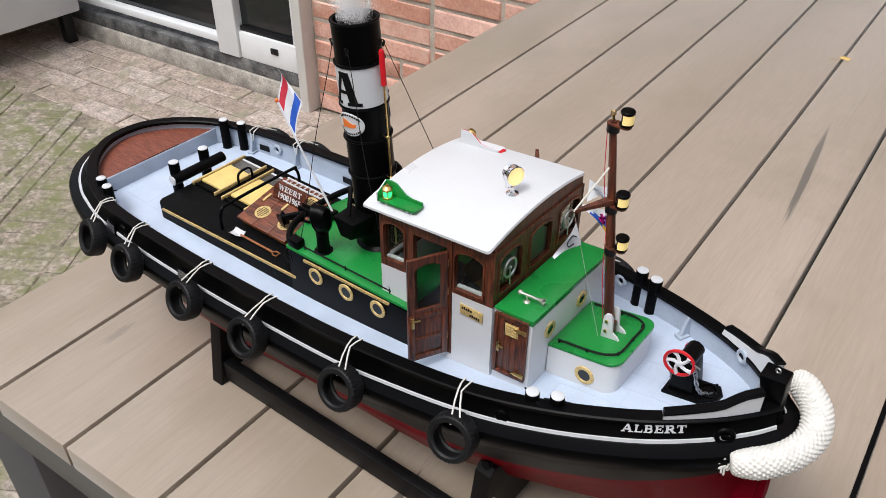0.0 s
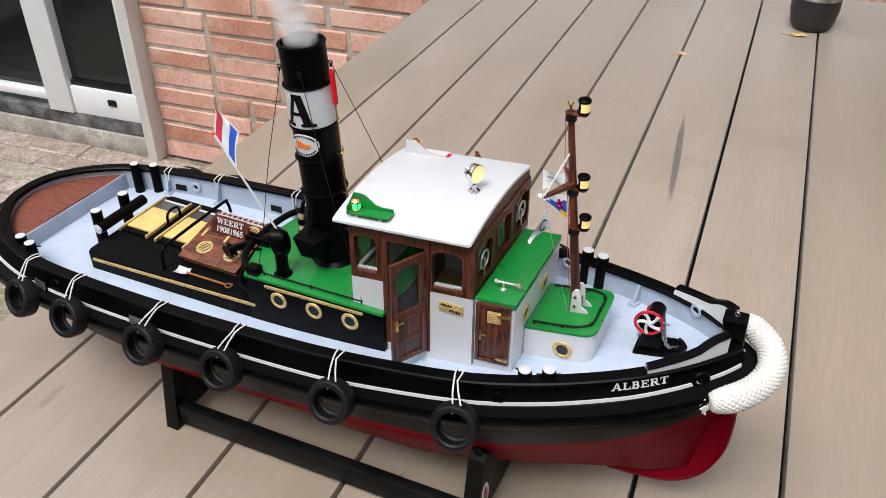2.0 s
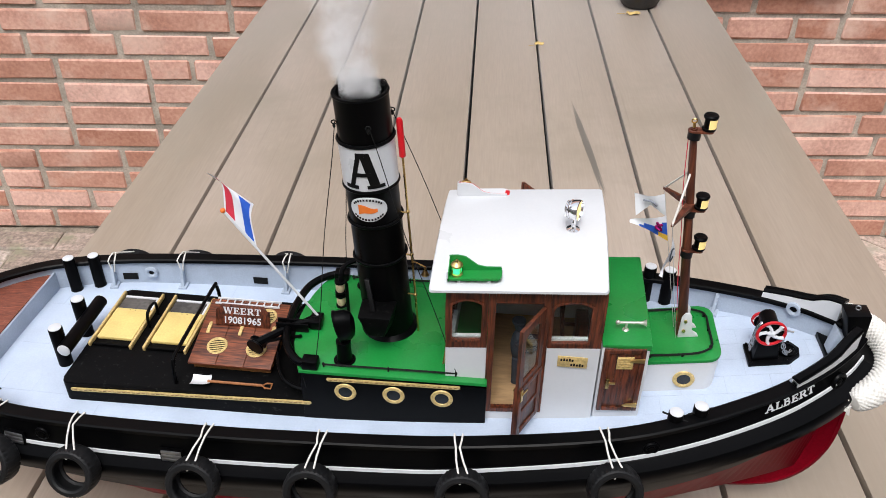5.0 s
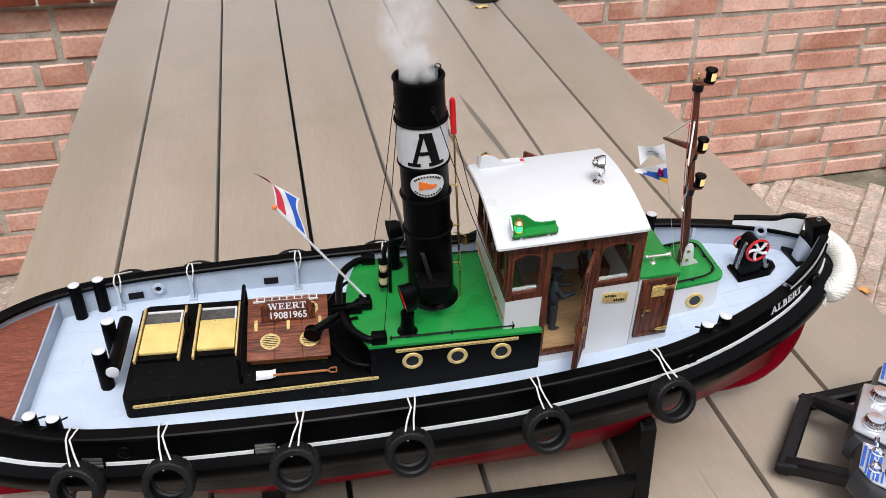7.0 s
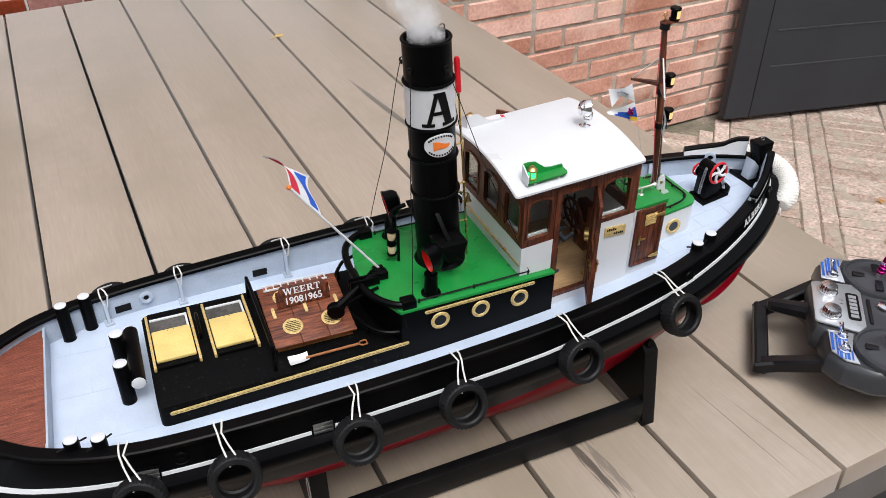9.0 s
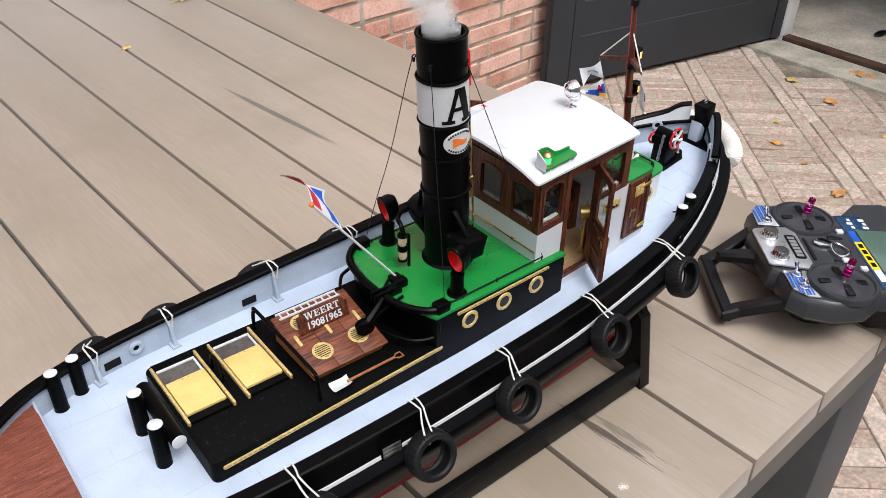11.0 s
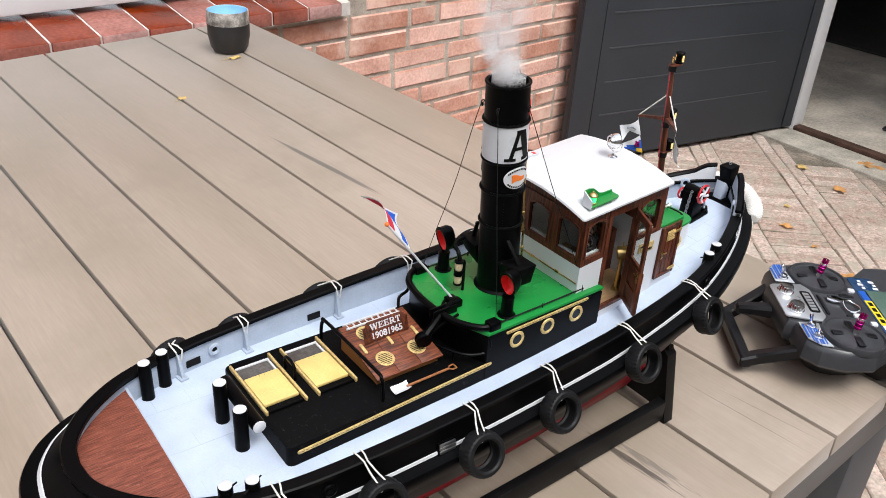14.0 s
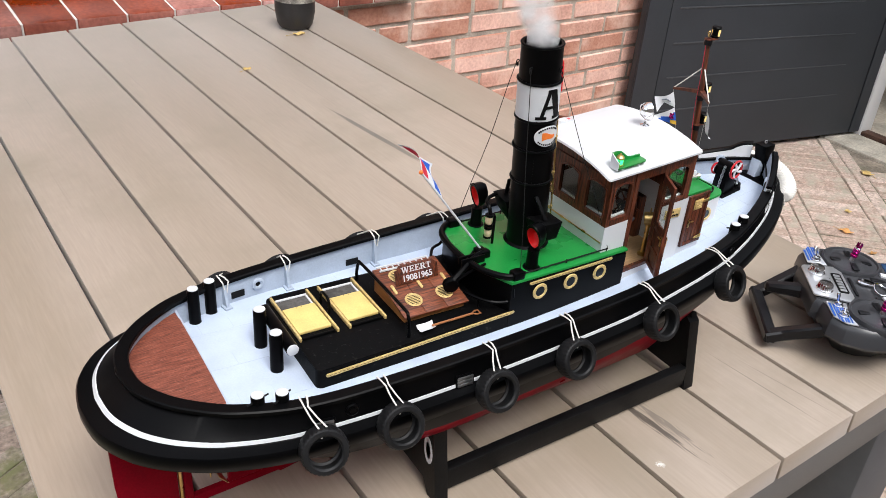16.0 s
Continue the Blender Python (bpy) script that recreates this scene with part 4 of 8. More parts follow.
part("lettering", lettering("19081965", 0.0066, BRD @ pose(0, -0.0024, 0.0003), 0.0002, 0.00009), M_WHITE, board, "white figures")
# white ladder beside the skylight
bm = B()
LZ = SZ1 + 0.0002
for y in (0.0135, 0.0190):
    box(bm, -0.107, -0.062, y - 0.0005, y + 0.0005, LZ, LZ + 0.0012)
for k in range(9):
    box(bm, -0.105 + k * 0.0052, -0.1042 + k * 0.0052, 0.0139, 0.0186, LZ + 0.0001, LZ + 0.001)
ladder = single("model_ladder", bm, M_WHITE, "tiny white ladder lying along the skylight", "ladder", at=(-0.082, 0.016, LZ))

# engine casing with green top
CX0, CX1, CYS, CYP, CTOP = -0.030, 0.084, -0.0520, 0.046, 0.8925


def casing(o, zadd=0.0):
    arc = [(CX0 - o - 0.012 * (1 - (t / 4) ** 2), (CYS + CYP) / 2 + t / 4 * ((CYP - CYS) / 2 + o)) for t in range(4, -5, -1)]
    return [(CX1, CYS - o), (CX1, CYP + o)] + arc


bm = B()
prism(bm, casing(0)[::1], CTOP - 0.846, pose(0, 0, 0.846))
cas = part("engine_casing", bm, M_BLACK, boat, "black engine casing with round portholes")
bm = B()
for v in prism(bm, casing(0.0008), 0.0022, pose(0, 0, CTOP + 0.0001), 0.0005).verts:
    v.co.z += 0.02 * max(0, v.co.x - CX0)
part("casing_top", bm, M_GREEN, cas, "glossy green casing top")
for x in (-0.0025, 0.0275, 0.0572):
    ring_port(cas, (x, CYS - 0.0003, 0.8797 + 0.03 * (x + 0.002)), (0, -1, 0))
    port_glass(cas, (x, CYS - 0.0003, 0.8797 + 0.03 * (x + 0.002)), (0, -1, 0))
    ring_port(cas, (x, CYP + 0.0003, 0.8797 + 0.03 * (x + 0.002)), (0, 1, 0))
    port_glass(cas, (x, CYP + 0.0003, 0.8797 + 0.03 * (x + 0.002)), (0, 1, 0))
bm = B()
prism(bm, rounded(-0.041, 0.041, -0.0011, 0.0011, 0.001), 0.0009, plane_pose((0.0273, CYS - 0.0003, 0.8905), (1, 0, 0.032), (0, 0, 1)), 0.0003)
strip = part("trim_strip", bm, M_GOLD, cas, "brass trim strip")
TS = plane_pose((0.0273, CYS - 0.0003, 0.8905), (1, 0, 0.032), (0, 0, 1))
bm = B()
for k in range(25):
    box(bm, -0.0395 + k * 0.0032, -0.0375 + k * 0.0032, -0.00025, 0.00025, 0.0007, 0.0011, 0, TS)
part("punched_marks", bm, M_UMBER, strip, "row of dark punched marks")
for sy in (CYS + 0.004, CYP - 0.004):
    bm = B()
    tube(bm, [(-0.017, sy, CTOP + 0.0045), (0.024, sy, CTOP + 0.0055), (0.066, sy, CTOP + 0.0065)], 0.0006, 6)
    for x in (-0.016, 0.024, 0.065):
        cyl(bm, (x, sy, CTOP), (x, sy, CTOP + 0.0062 + 0.02 * x), 0.0006, n=6)
    part("grab_rail", bm, M_WIRE, cas, "thin black grab rail")

# curved towing rail, hook and its lower arc
bm = B()
arc = curve([(-0.024, CYS + 0.002, CTOP + 0.005), (-0.034, CYS + 0.006, CTOP + 0.005), (-0.044, -0.030, CTOP + 0.005), (-0.0475, -0.002, CTOP + 0.005), (-0.044, 0.026, CTOP + 0.005), (-0.034, CYP - 0.006, CTOP + 0.005), (-0.024, CYP - 0.002, CTOP + 0.005)], 6)
tube(bm, arc, 0.0026, 10)
for y in (CYS + 0.0035, CYP - 0.0035):
    box(bm, -0.029, -0.019, y - 0.004, y + 0.004, CTOP + 0.0022, CTOP + 0.009, 0.001)
part("towing_rail", bm, M_BLACK, boat, "thick curved black towing rail")
bm = B()
arc = curve([(-0.028, CYS + 0.001, CTOP - 0.004), (-0.0285, CYS + 0.002, 0.877), (-0.045, -0.042, 0.8765), (-0.057, -0.012, 0.8765), (-0.056, 0.018, 0.8765), (-0.043, 0.042, 0.8765), (-0.031, 0.047, 0.8785), (-0.029, 0.046, CTOP + 0.002)], 6)
tube(bm, arc, 0.0013, 8)
for p in ((-0.048, -0.036), (-0.058, -0.002), (-0.048, 0.034)):
    cyl(bm, (p[0], p[1], 0.8685), (p[0], p[1], 0.8765), 0.0007, n=6)
part("towing_arc", bm, M_BLACK, boat, "low black hoop under the tow hook")
bm = B()
hk = [(-0.030, -0.012, 0.900), (-0.040, -0.015, 0.899), (-0.050, -0.019, 0.896), (-0.058, -0.022, 0.892), (-0.064, -0.0235, 0.8885)]
tube(bm, hk, [0.002, 0.0026, 0.0022, 0.003, 0.0035], 8)
box(bm, -0.0335, -0.0255, -0.0155, -0.0085, CTOP + 0.003, CTOP + 0.009, 0.001)
lathe(bm, [(0.0058, -0.0026), (0.0060, -0.0018), (0.0048, -0.0008), (0.0048, 0.0008), (0.0060, 0.0018), (0.0058, 0.0026)], (-0.0665, -0.0240, 0.8865), (0.3, 1, 0.2), 24)
tube(bm, [(-0.034, -0.004, 0.897), (-0.050, -0.0155, 0.8935), (-0.063, -0.0215, 0.889)], 0.0011, 6)
tube(bm, [(-0.036, -0.024, 0.897), (-0.050, -0.0235, 0.8930), (-0.063, -0.0250, 0.889)], 0.0011, 6)
for d in (-0.0022, 0.0022):
    box(bm, -0.054, -0.033, -0.0165 + d, -0.0150 + d, 0.8955, 0.9015, 0.0003)
part("tow_hook", bm, M_BLACK, boat, "black towing hook on a swivel")

# funnel
F0, F1 = Vector((0.0172, -0.0035, CTOP + 0.002)), Vector((0.0060, -0.0066, 1.0600))
FA = (F1 - F0).normalized()
FU, FV = frame_of(FA)
FL = (F1 - F0).length


def fun_pt(h, ang, r):
    """A point of the funnel's side: h up its axis, ang degrees from starboard towards the bow."""
    fwd = (Vector((1, 0, 0)) - FA * FA.x).normalized()
    stb = fwd.cross(FA)
    return F0 + FA * h + r * (math.cos(radians(ang)) * stb + math.sin(radians(ang)) * fwd)


FR = 0.0155
h_rings = [0.0595, 0.0865, 0.1102, 0.1388]
bm = B()
lathe(bm, [(0.0185, 0.0), (0.0185, 0.0015), (FR + 0.0004, 0.004), (FR, 0.012), (FR - 0.0002, FL - 0.0005), (FR - 0.0008, FL), (FR - 0.0018, FL), (FR - 0.002, FL - 0.03), (0.002, FL - 0.03)], F0, FA, 40)
fun = part("funnel", bm, M_BLACK, boat, "tall raked black steam funnel")
for h in h_rings:
    bm = B()
    torus(bm, F0 + FA * h, FA, FR + 0.0004, 0.0010, 40, 8)
    part("band", bm, M_BLACK, fun, "raised black band")
bm = B()
torus(bm, F0 + FA * (FL - 0.0006), FA, FR - 0.0004, 0.0009, 40, 8)
part("rim", bm, M_BLACK, fun)
bm = B()
lathe(bm, [(FR + 0.0002, h_rings[2] + 0.001), (FR + 0.0005, h_rings[2] + 0.0012), (FR + 0.0005, h_rings[3] - 0.0012), (FR + 0.0002, h_rings[3] - 0.001)], F0, FA, 40, cap=False)
part("white_band", bm, M_WHITE, fun, "white painted band")


def on_funnel(h, ang0, r):
    return lambda x, y, z: fun_pt(h + y, ang0 + math.degrees(x / FR), r + z)


# the letter, slab serifed
def letter_a(bm, put, t=0.0004):
    def strip(a, b, w0, n=6):
        q = [(a[0] + (b[0] - a[0]) * i / n, a[1] + (b[1] - a[1]) * i / n) for i in range(n + 1)]
        rings = [[put(x - w0 / 2, y, 0), put(x + w0 / 2, y, 0), put(x + w0 / 2, y, t), put(x - w0 / 2, y, t)] for x, y in q]
        loft(bm, rings)

    strip((-0.0070, -0.0098), (-0.0014, 0.0108), 0.0026)
    strip((0.0058, -0.0098), (0.0013, 0.0108), 0.0054)
    strip((-0.0010, 0.0084), (-0.0010, 0.0110), 0.0046, 2)
    for x0, x1, y0, y1 in ((-0.0112, -0.0034, -0.0114, -0.0093), (0.0014, 0.0112, -0.0114, -0.0093), (-0.0046, 0.0040, -0.0036, -0.0014)):
        rings = [[put(x0 + (x1 - x0) * i / 6, y0, 0), put(x0 + (x1 - x0) * i / 6, y1, 0), put(x0 + (x1 - x0) * i / 6, y1, t), put(x0 + (x1 - x0) * i / 6, y0, t)] for i in range(7)]
        loft(bm, rings)


for ang in (0, 180):
    bm = B()
    letter_a(bm, on_funnel((h_rings[2] + h_rings[3]) / 2, ang, FR + 0.0006))
    part("letter", bm, M_PRINT, fun, "black slab serif letter A")
    # oval enamel badge with an orange pennant
    hb = (h_rings[1] + h_rings[2]) / 2 + 0.001
    put = on_funnel(hb, ang, FR + 0.0003)
    for nm, ea, eb, lift, mt in (("badge_edge", 0.0112, 0.0085, 0.0, M_PRINT), ("badge", 0.0109, 0.0082, 0.0003, M_WHITE)):
        bm = B()
        c = bm.verts.new(put(0, 0, lift + 0.0003))
        ringv = [[bm.verts.new(put(ea * s * math.cos(2 * math.pi * k / 32), eb * s * math.sin(2 * math.pi * k / 32), lift + (0.0003 if s < 1 else 0.0))) for k in range(32)] for s in (0.33, 0.66, 0.97, 1.0)]
        for k in range(32):
            bm.faces.new((c, ringv[0][k], ringv[0][(k + 1) % 32]))
            for a, b in zip(ringv, ringv[1:]):
                bm.faces.new((a[k], b[k], b[(k + 1) % 32], a[(k + 1) % 32]))
        part(nm, bm, mt, fun, "white oval enamel badge")
    bm = B()
    for x0, x1, y0, y1 in ((-0.0052, 0.0052, -0.0032, 0.0032),):
        rings = [[put(x0 + (x1 - x0) * i / 6, y0 * (1 - 0.12 * i) + 0.0006 * math.sin(i), 0.0007), put(x0 + (x1 - x0) * i / 6, y1 * (1 - 0.12 * i) + 0.0006 * math.sin(i), 0.0007),
                  put(x0 + (x1 - x0) * i / 6, y1 * (1 - 0.12 * i) + 0.0006 * math.sin(i), 0.0010), put(x0 + (x1 - x0) * i / 6, y0 * (1 - 0.12 * i) + 0.0006 * math.sin(i), 0.0010)] for i in range(7)]
        loft(bm, rings)
    part("badge_pennant", bm, M_ORANGE, fun, "orange pennant shape")
    bm = B()
    for top in (1, -1):
        for k in range(-5, 6):
            a = radians(90 * top + k * 11)
            x, y = 0.0092 * math.cos(a), 0.0066 * math.sin(a)
            rings = [[put(x - 0.0005, y - 0.0006, 0.0007), put(x + 0.0005, y - 0.0006, 0.0007), put(x + 0.0005, y + 0.0006, 0.0007), put(x - 0.0005, y + 0.0006, 0.0007)],
                     [put(x - 0.0005, y - 0.0006, 0.0009), put(x + 0.0005, y - 0.0006, 0.0009), put(x + 0.0005, y + 0.0006, 0.0009), put(x - 0.0005, y + 0.0006, 0.0009)]]
            loft(bm, rings)
    bm2 = bm
    part("badge_marks", bm2, M_PRINT, fun, "small dark marks round the badge")
bm = B()
for k in range(9):
    for a in (-35, 145):
        cyl(bm, fun_pt(0.062 + 0.0022 * k, a, FR - 0.0005), fun_pt(0.062 + 0.0022 * k, a, FR + 0.0004), 0.0003, n=5)
tagged(part("rivets", bm, M_BLACK, fun), "rows of tiny rivets", kind="stuff")
# hinge blocks at the foot of the funnel
for sgn in (-1, 1):
    yi, yo = -0.0035 + sgn * 0.0135, -0.0035 + sgn * 0.0335
    bm = B()
    hexa(bm, [(0.008, yi, 0.908), (0.022, yi, 0.908), (0.020, yo, 0.913), (0.010, yo, 0.913), (0.003, yi, 0.926), (0.025, yi, 0.926), (0.024, yo, 0.927), (0.004, yo, 0.927)], 0.0008)
    part("hinge_block", bm, M_MATT, fun, "black counterweight box")
    bm = B()
    hexa(bm, [(0.011, yo - sgn * 0.0080, 0.9268), (0.014, yo - sgn * 0.0080, 0.9268), (0.014, yo - sgn * 0.0060, 0.9268), (0.011, yo - sgn * 0.0060, 0.9268),
              (0.006, yi + sgn * 0.0030, 0.944), (0.009, yi + sgn * 0.0030, 0.944), (0.009, yi + sgn * 0.0050, 0.944), (0.006, yi + sgn * 0.0050, 0.944)], 0.0004)
    part("hinge_bar", bm, M_STAND, fun, "short black lever")
# steam whistle pipe
bm = B()
tube(bm, [(0.0368, -0.0085, 0.895), (0.0347, -0.0081, 0.93), (0.0284, -0.0062, 1.021)], 0.0007, 8)
for z in (0.925, 0.955, 0.985):
    blob(bm, (0.0350 - (z - 0.925) * 0.069, -0.0082 + (z - 0.925) * 0.021, z), 0.0013, 10, 6)
    cyl(bm, (0.0350 - (z - 0.925) * 0.069, -0.0082, z), (0.0240 - (z - 0.925) * 0.069, -0.0062, z), 0.0005, n=6)
part("whistle_pipe", bm, M_BRASS, fun, "slender brass steam pipe")
bm = B()
lathe(bm, [(0.0008, 0), (0.0019, 0.001), (0.0019, 0.0225), (0.0013, 0.0240), (0.0004, 0.0245)], (0.0284, -0.0062, 1.020), (-0.07, 0.02, 1), 12)
part("whistle", bm, M_REDP, fun, "red tubular whistle")
bm = B()
lathe(bm, [(0.0005, 0.006), (0.001, 0.005), (0.0016, 0.002), (0.0026, 0.0), (0.0022, -0.0004)], (0.040, 0.0, 0.935), (0, 0, 1), 14)
cyl(bm, (0.0325, 0.002, 0.943), (0.040, 0.0, 0.941), 0.0005, n=6)
part("bell", bm, M_BRASS, fun, "small brass bell")

# funnel stays
for ang, foot in ((-62, (-0.021, CYS + 0.003, CTOP + 0.003)), (20, (0.066, CYS + 0.003, CTOP + 0.006)), (118, (0.066, CYP - 0.003, CTOP + 0.006)), (-128, (-0.021, CYP - 0.003, CTOP + 0.003))):
    top = fun_pt(FL - 0.0155, ang, FR + 0.0012)
    f = Vector(foot)
    mid = [top.lerp(f, t) + Vector((0.0005 * math.sin(9 * t + ang), 0.0005 * math.cos(7 * t), -0.001 * math.sin(math.pi * t))) for t in (0, 0.12, 0.25, 0.4, 0.55, 0.7, 0.85, 1)]
    bm = B()
    tube(bm, curve(mid, 4), 0.00028, 5)
    torus(bm, top, (FA.x, 1, 0.3), 0.0014, 0.0004, 12, 5)
    blob(bm, top + Vector((0, 0, -0.002)), (0.0009, 0.0009, 0.0016), 8, 6)
    part("stay", bm, M_WIRE, fun, "thin black wire stay")
bm = B()
torus(bm, F1 + Vector((0.012, 0.004, 0.003)), (0, 1, 0), 0.0018, 0.0004, 12, 5)
part("lifting_eye", bm, M_WIRE, fun)


# cowl ventilators
def cowl(x, y, turn):
    bm = B()
    lathe(bm, [(0.0068, 0), (0.0068, 0.0012), (0.0048, 0.0016), (0.0044, 0.012), (0.0046, 0.0165)], (x, y, CTOP + 0.002), (0, 0, 1), 20)
    for k in range(10):
        a = 2 * math.pi * k / 10
        blob(bm, (x + 0.0059 * math.cos(a), y + 0.0059 * math.sin(a), CTOP + 0.0034), 0.0006, 6, 4)
    v = part("ventilator", bm, M_BLACK, boat, "black cowl ventilator with a red mouth")
    d = Vector((math.cos(radians(turn)), math.sin(radians(turn)), 0))
    c = Vector((x + 0.0015, y, CTOP + 0.0290))
    up = Vector((0, 0, 1))
    sd = d.cross(up)
    bm = B()
    rings = []
    for s, r, lift in ((-0.0062, 0.0012, -0.0010), (-0.0056, 0.0042, 0.0), (-0.0036, 0.0066, 0.001), (0.0, 0.0076, 0.0012), (0.0034, 0.0074, 0.0008), (0.0045, 0.0079, 0.0006), (0.0050, 0.0076, 0.0006), (0.0046, 0.0062, 0.0004)):
        rings.append([c + d * (s + max(0, s) * 0.5 * math.sin(2 * math.pi * k / 22)) + up * lift + (sd * (0.92 + 0.08 * math.sin(2 * math.pi * k / 22)) * math.cos(2 * math.pi * k / 22) + up * 1.45 * math.sin(2 * math.pi * k / 22)) * r for k in range(22)])
    loft(bm, rings, cap=False)
    bm.faces.new([f for f in bm.verts[:22]][::-1])
    part("cowl", bm, M_BLACK, v)
    bm = B()
    rings = []
    for s, r in ((0.0045, 0.0064), (0.0020, 0.0060), (-0.0015, 0.0046), (-0.0034, 0.0003)):
        rings.append([c + d * (s + max(0, s) * 0.5 * math.sin(2 * math.pi * k / 22)) + up * 0.0004 + (sd * (0.92 + 0.08 * math.sin(2 * math.pi * k / 22)) * math.cos(2 * math.pi * k / 22) + up * 1.45 * math.sin(2 * math.pi * k / 22)) * r for k in range(22)])
    loft(bm, rings, cap=False)
    part("cowl_lining", bm, M_REDIN, v, "bright red lining")


cowl(-0.0045, -0.0405, 192)
cowl(-0.0055, 0.036, 176)

# stern lights on a bracket beside the flagstaff
LX, LY = -0.0160, 0.0042
bm = B()
cyl(bm, (LX + 0.0046, LY - 0.0010, CTOP + 0.002), (LX + 0.0046, LY - 0.0010, 0.9205), 0.0011, n=8)
for z in (0.9015, 0.9095, 0.9125, 0.9205):
    cyl(bm, (LX, LY, z), (LX, LY, z + 0.0013), 0.0035, n=16)
    cyl(bm, (LX, LY, z + 0.0006), (LX + 0.0046, LY - 0.0010, z + 0.0006), 0.0010, n=6)
tube(bm, curve([(LX + 0.001, LY, 0.9218), (LX + 0.001, LY + 0.003, 0.9275), (LX + 0.003, LY + 0.009, 0.9285), (LX + 0.009, LY + 0.014, 0.9290), (LX + 0.016, LY + 0.015, 0.9300)], 5), 0.0016, 8)
brk = part("light_bracket", bm, M_BLACK, boat, "black double lamp bracket")
for z in (0.9028, 0.9138):
    bm = B()
    lathe(bm, [(0.0025, 0), (0.0030, 0.002), (0.0030, 0.0048), (0.0025, 0.0067)], (LX, LY, z), (0, 0, 1), 16)
    part("lamp", bm, M_COPPER, brk, "small copper lantern")
bm = B()
box(bm, -0.034, -0.026, -0.010, -0.003, 0.8965, 0.9005, 0.0008)
part("staff_socket", bm, M_BLACK, boat)

# companionway with green top
GX0, GX1, GYS, GYP = 0.1485, 0.1755, -0.047, 0.040


def sloped(bm, x0, x1, y0, y1, zb, zt0, zt1, bev=0.0):
    return hexa(bm, [(x0, y0, zb), (x1, y0, zb), (x1, y1, zb), (x0, y1, zb), (x0, y0, zt0), (x1, y0, zt1), (x1, y1, zt1), (x0, y1, zt0)], bev)


comp = part("companionway", sloped(B(), GX0, GX1, GYS, GYP, 0.862, 0.9285, 0.9310, 0.0008), M_WHITE, boat, "white painted companionway with a green top")
part("companion_top", sloped(B(), GX0 - 0.0, GX1 + 0.0006, GYS - 0.0006, GYP + 0.0006, 0.9286, 0.9305, 0.9328, 0.0005), M_GREEN, comp, "glossy green top")
DP = plane_pose((0.1500, GYS - 0.0002, 0.8805), (1, 0, 0.10), (0, 0, 1))
bm = B()
box(bm, 0, 0.0235, 0, 0.0475, 0, 0.0013, 0.0004, DP)
part("companion_door", bm, M_WOOD, comp, "small mahogany plank door")
bm = B()
for x0, x1, y0, y1 in ((0, 0.0028, 0.0, 0.0475), (0.0207, 0.0235, 0, 0.0475), (0.0029, 0.0206, 0.0447, 0.0475), (0.0029, 0.0206, 0, 0.0028)):
    box(bm, x0, x1, y0, y1, 0.0012, 0.0022, 0.0003, DP)
for k in range(1, 4):
    box(bm, 0.0029 + 0.0044 * k, 0.0031 + 0.0044 * k, 0.003, 0.0445, 0.0012, 0.0015, 0, DP)
part("door_batten", bm, M_WOOD, comp)
bm = B()
for k in range(5):
    box(bm, 0.0085, 0.0165, 0.0335 + 0.0017 * k, 0.0345 + 0.0017 * k, 0.0014, 0.0023, 0, DP)
box(bm, 0.0078, 0.0172, 0.0328, 0.0422, 0.0013, 0.0017, 0.0002, DP)
part("door_grille", bm, M_GOLD, comp, "brass louvre grille")
for y in (0.005, 0.040):
    bm = B()
    prism(bm, [(0.0165, y - 0.0011), (0.0232, y - 0.0015), (0.0232, y + 0.0015), (0.0165, y + 0.0011), (0.0145, y)], 0.0008, DP @ pose(0, 0, 0.0022), 0.0002)
    part("strap_hinge", bm, M_BRASS, comp, "brass strap hinge")
bm = B()
box(bm, 0.0030, 0.0052, 0.0185, 0.0262, 0.0022, 0.0030, 0.0003, DP)
box(bm, 0.0050, 0.0086, 0.0228, 0.0240, 0.0030, 0.0040, 0.0003, DP)
part("door_handle", bm, M_BRASS, comp, "brass lever handle")
for y, z in ((-0.027, 0.913), (0.010, 0.913)):
    ring_port(comp, (GX1 + 0.0002, y, z), (1, 0, 0), 0.0052)
    port_glass(comp, (GX1 + 0.0002, y, z), (1, 0, 0), 0.0044)
bm = B()
lathe(bm, [(0.0008, 0), (0.0012, 0.0004), (0.0008, 0.002), (0.0009, 0.0125), (0.0013, 0.0145), (0.0022, 0.0162), (0.0018, 0.0163), (0.0006, 0.0145)], (0.157, -0.0335, 0.9365), (1, 0.02, 0.05), 14)
blob(bm, (0.157, -0.0335, 0.9365), 0.0016, 10, 6)
cyl(bm, (0.162, -0.0335, 0.9315), (0.162, -0.0335, 0.9365), 0.0008, 0.0008, 8)
lathe(bm, [(0.0022, 0), (0.0018, 0.0006), (0.0008, 0.001)], (0.162, -0.0335, 0.9316), (0, 0, 1), 12)
part("fog_horn", bm, mat("ivory_nickel", (0.72, 0.70, 0.62), 0.2, 0.6, var=0.05, bump=0.02), comp, "pale polished horn")

# forward trunk with mast step
TX0, TX1, TYS, TYP = 0.1760, 0.2222, -0.0268, 0.0245


def trunk_z(x):
    return 0.9022 + 0.17 * (x - 0.178)


def rise(bm, top):
    """Lean the upper edge of a level prism to the slope of the trunk's top."""
    for v in bm.verts:
        if v.co.z > top - 0.004:
            v.co.z += trunk_z(v.co.x) - trunk_z(TX0)
    return bm


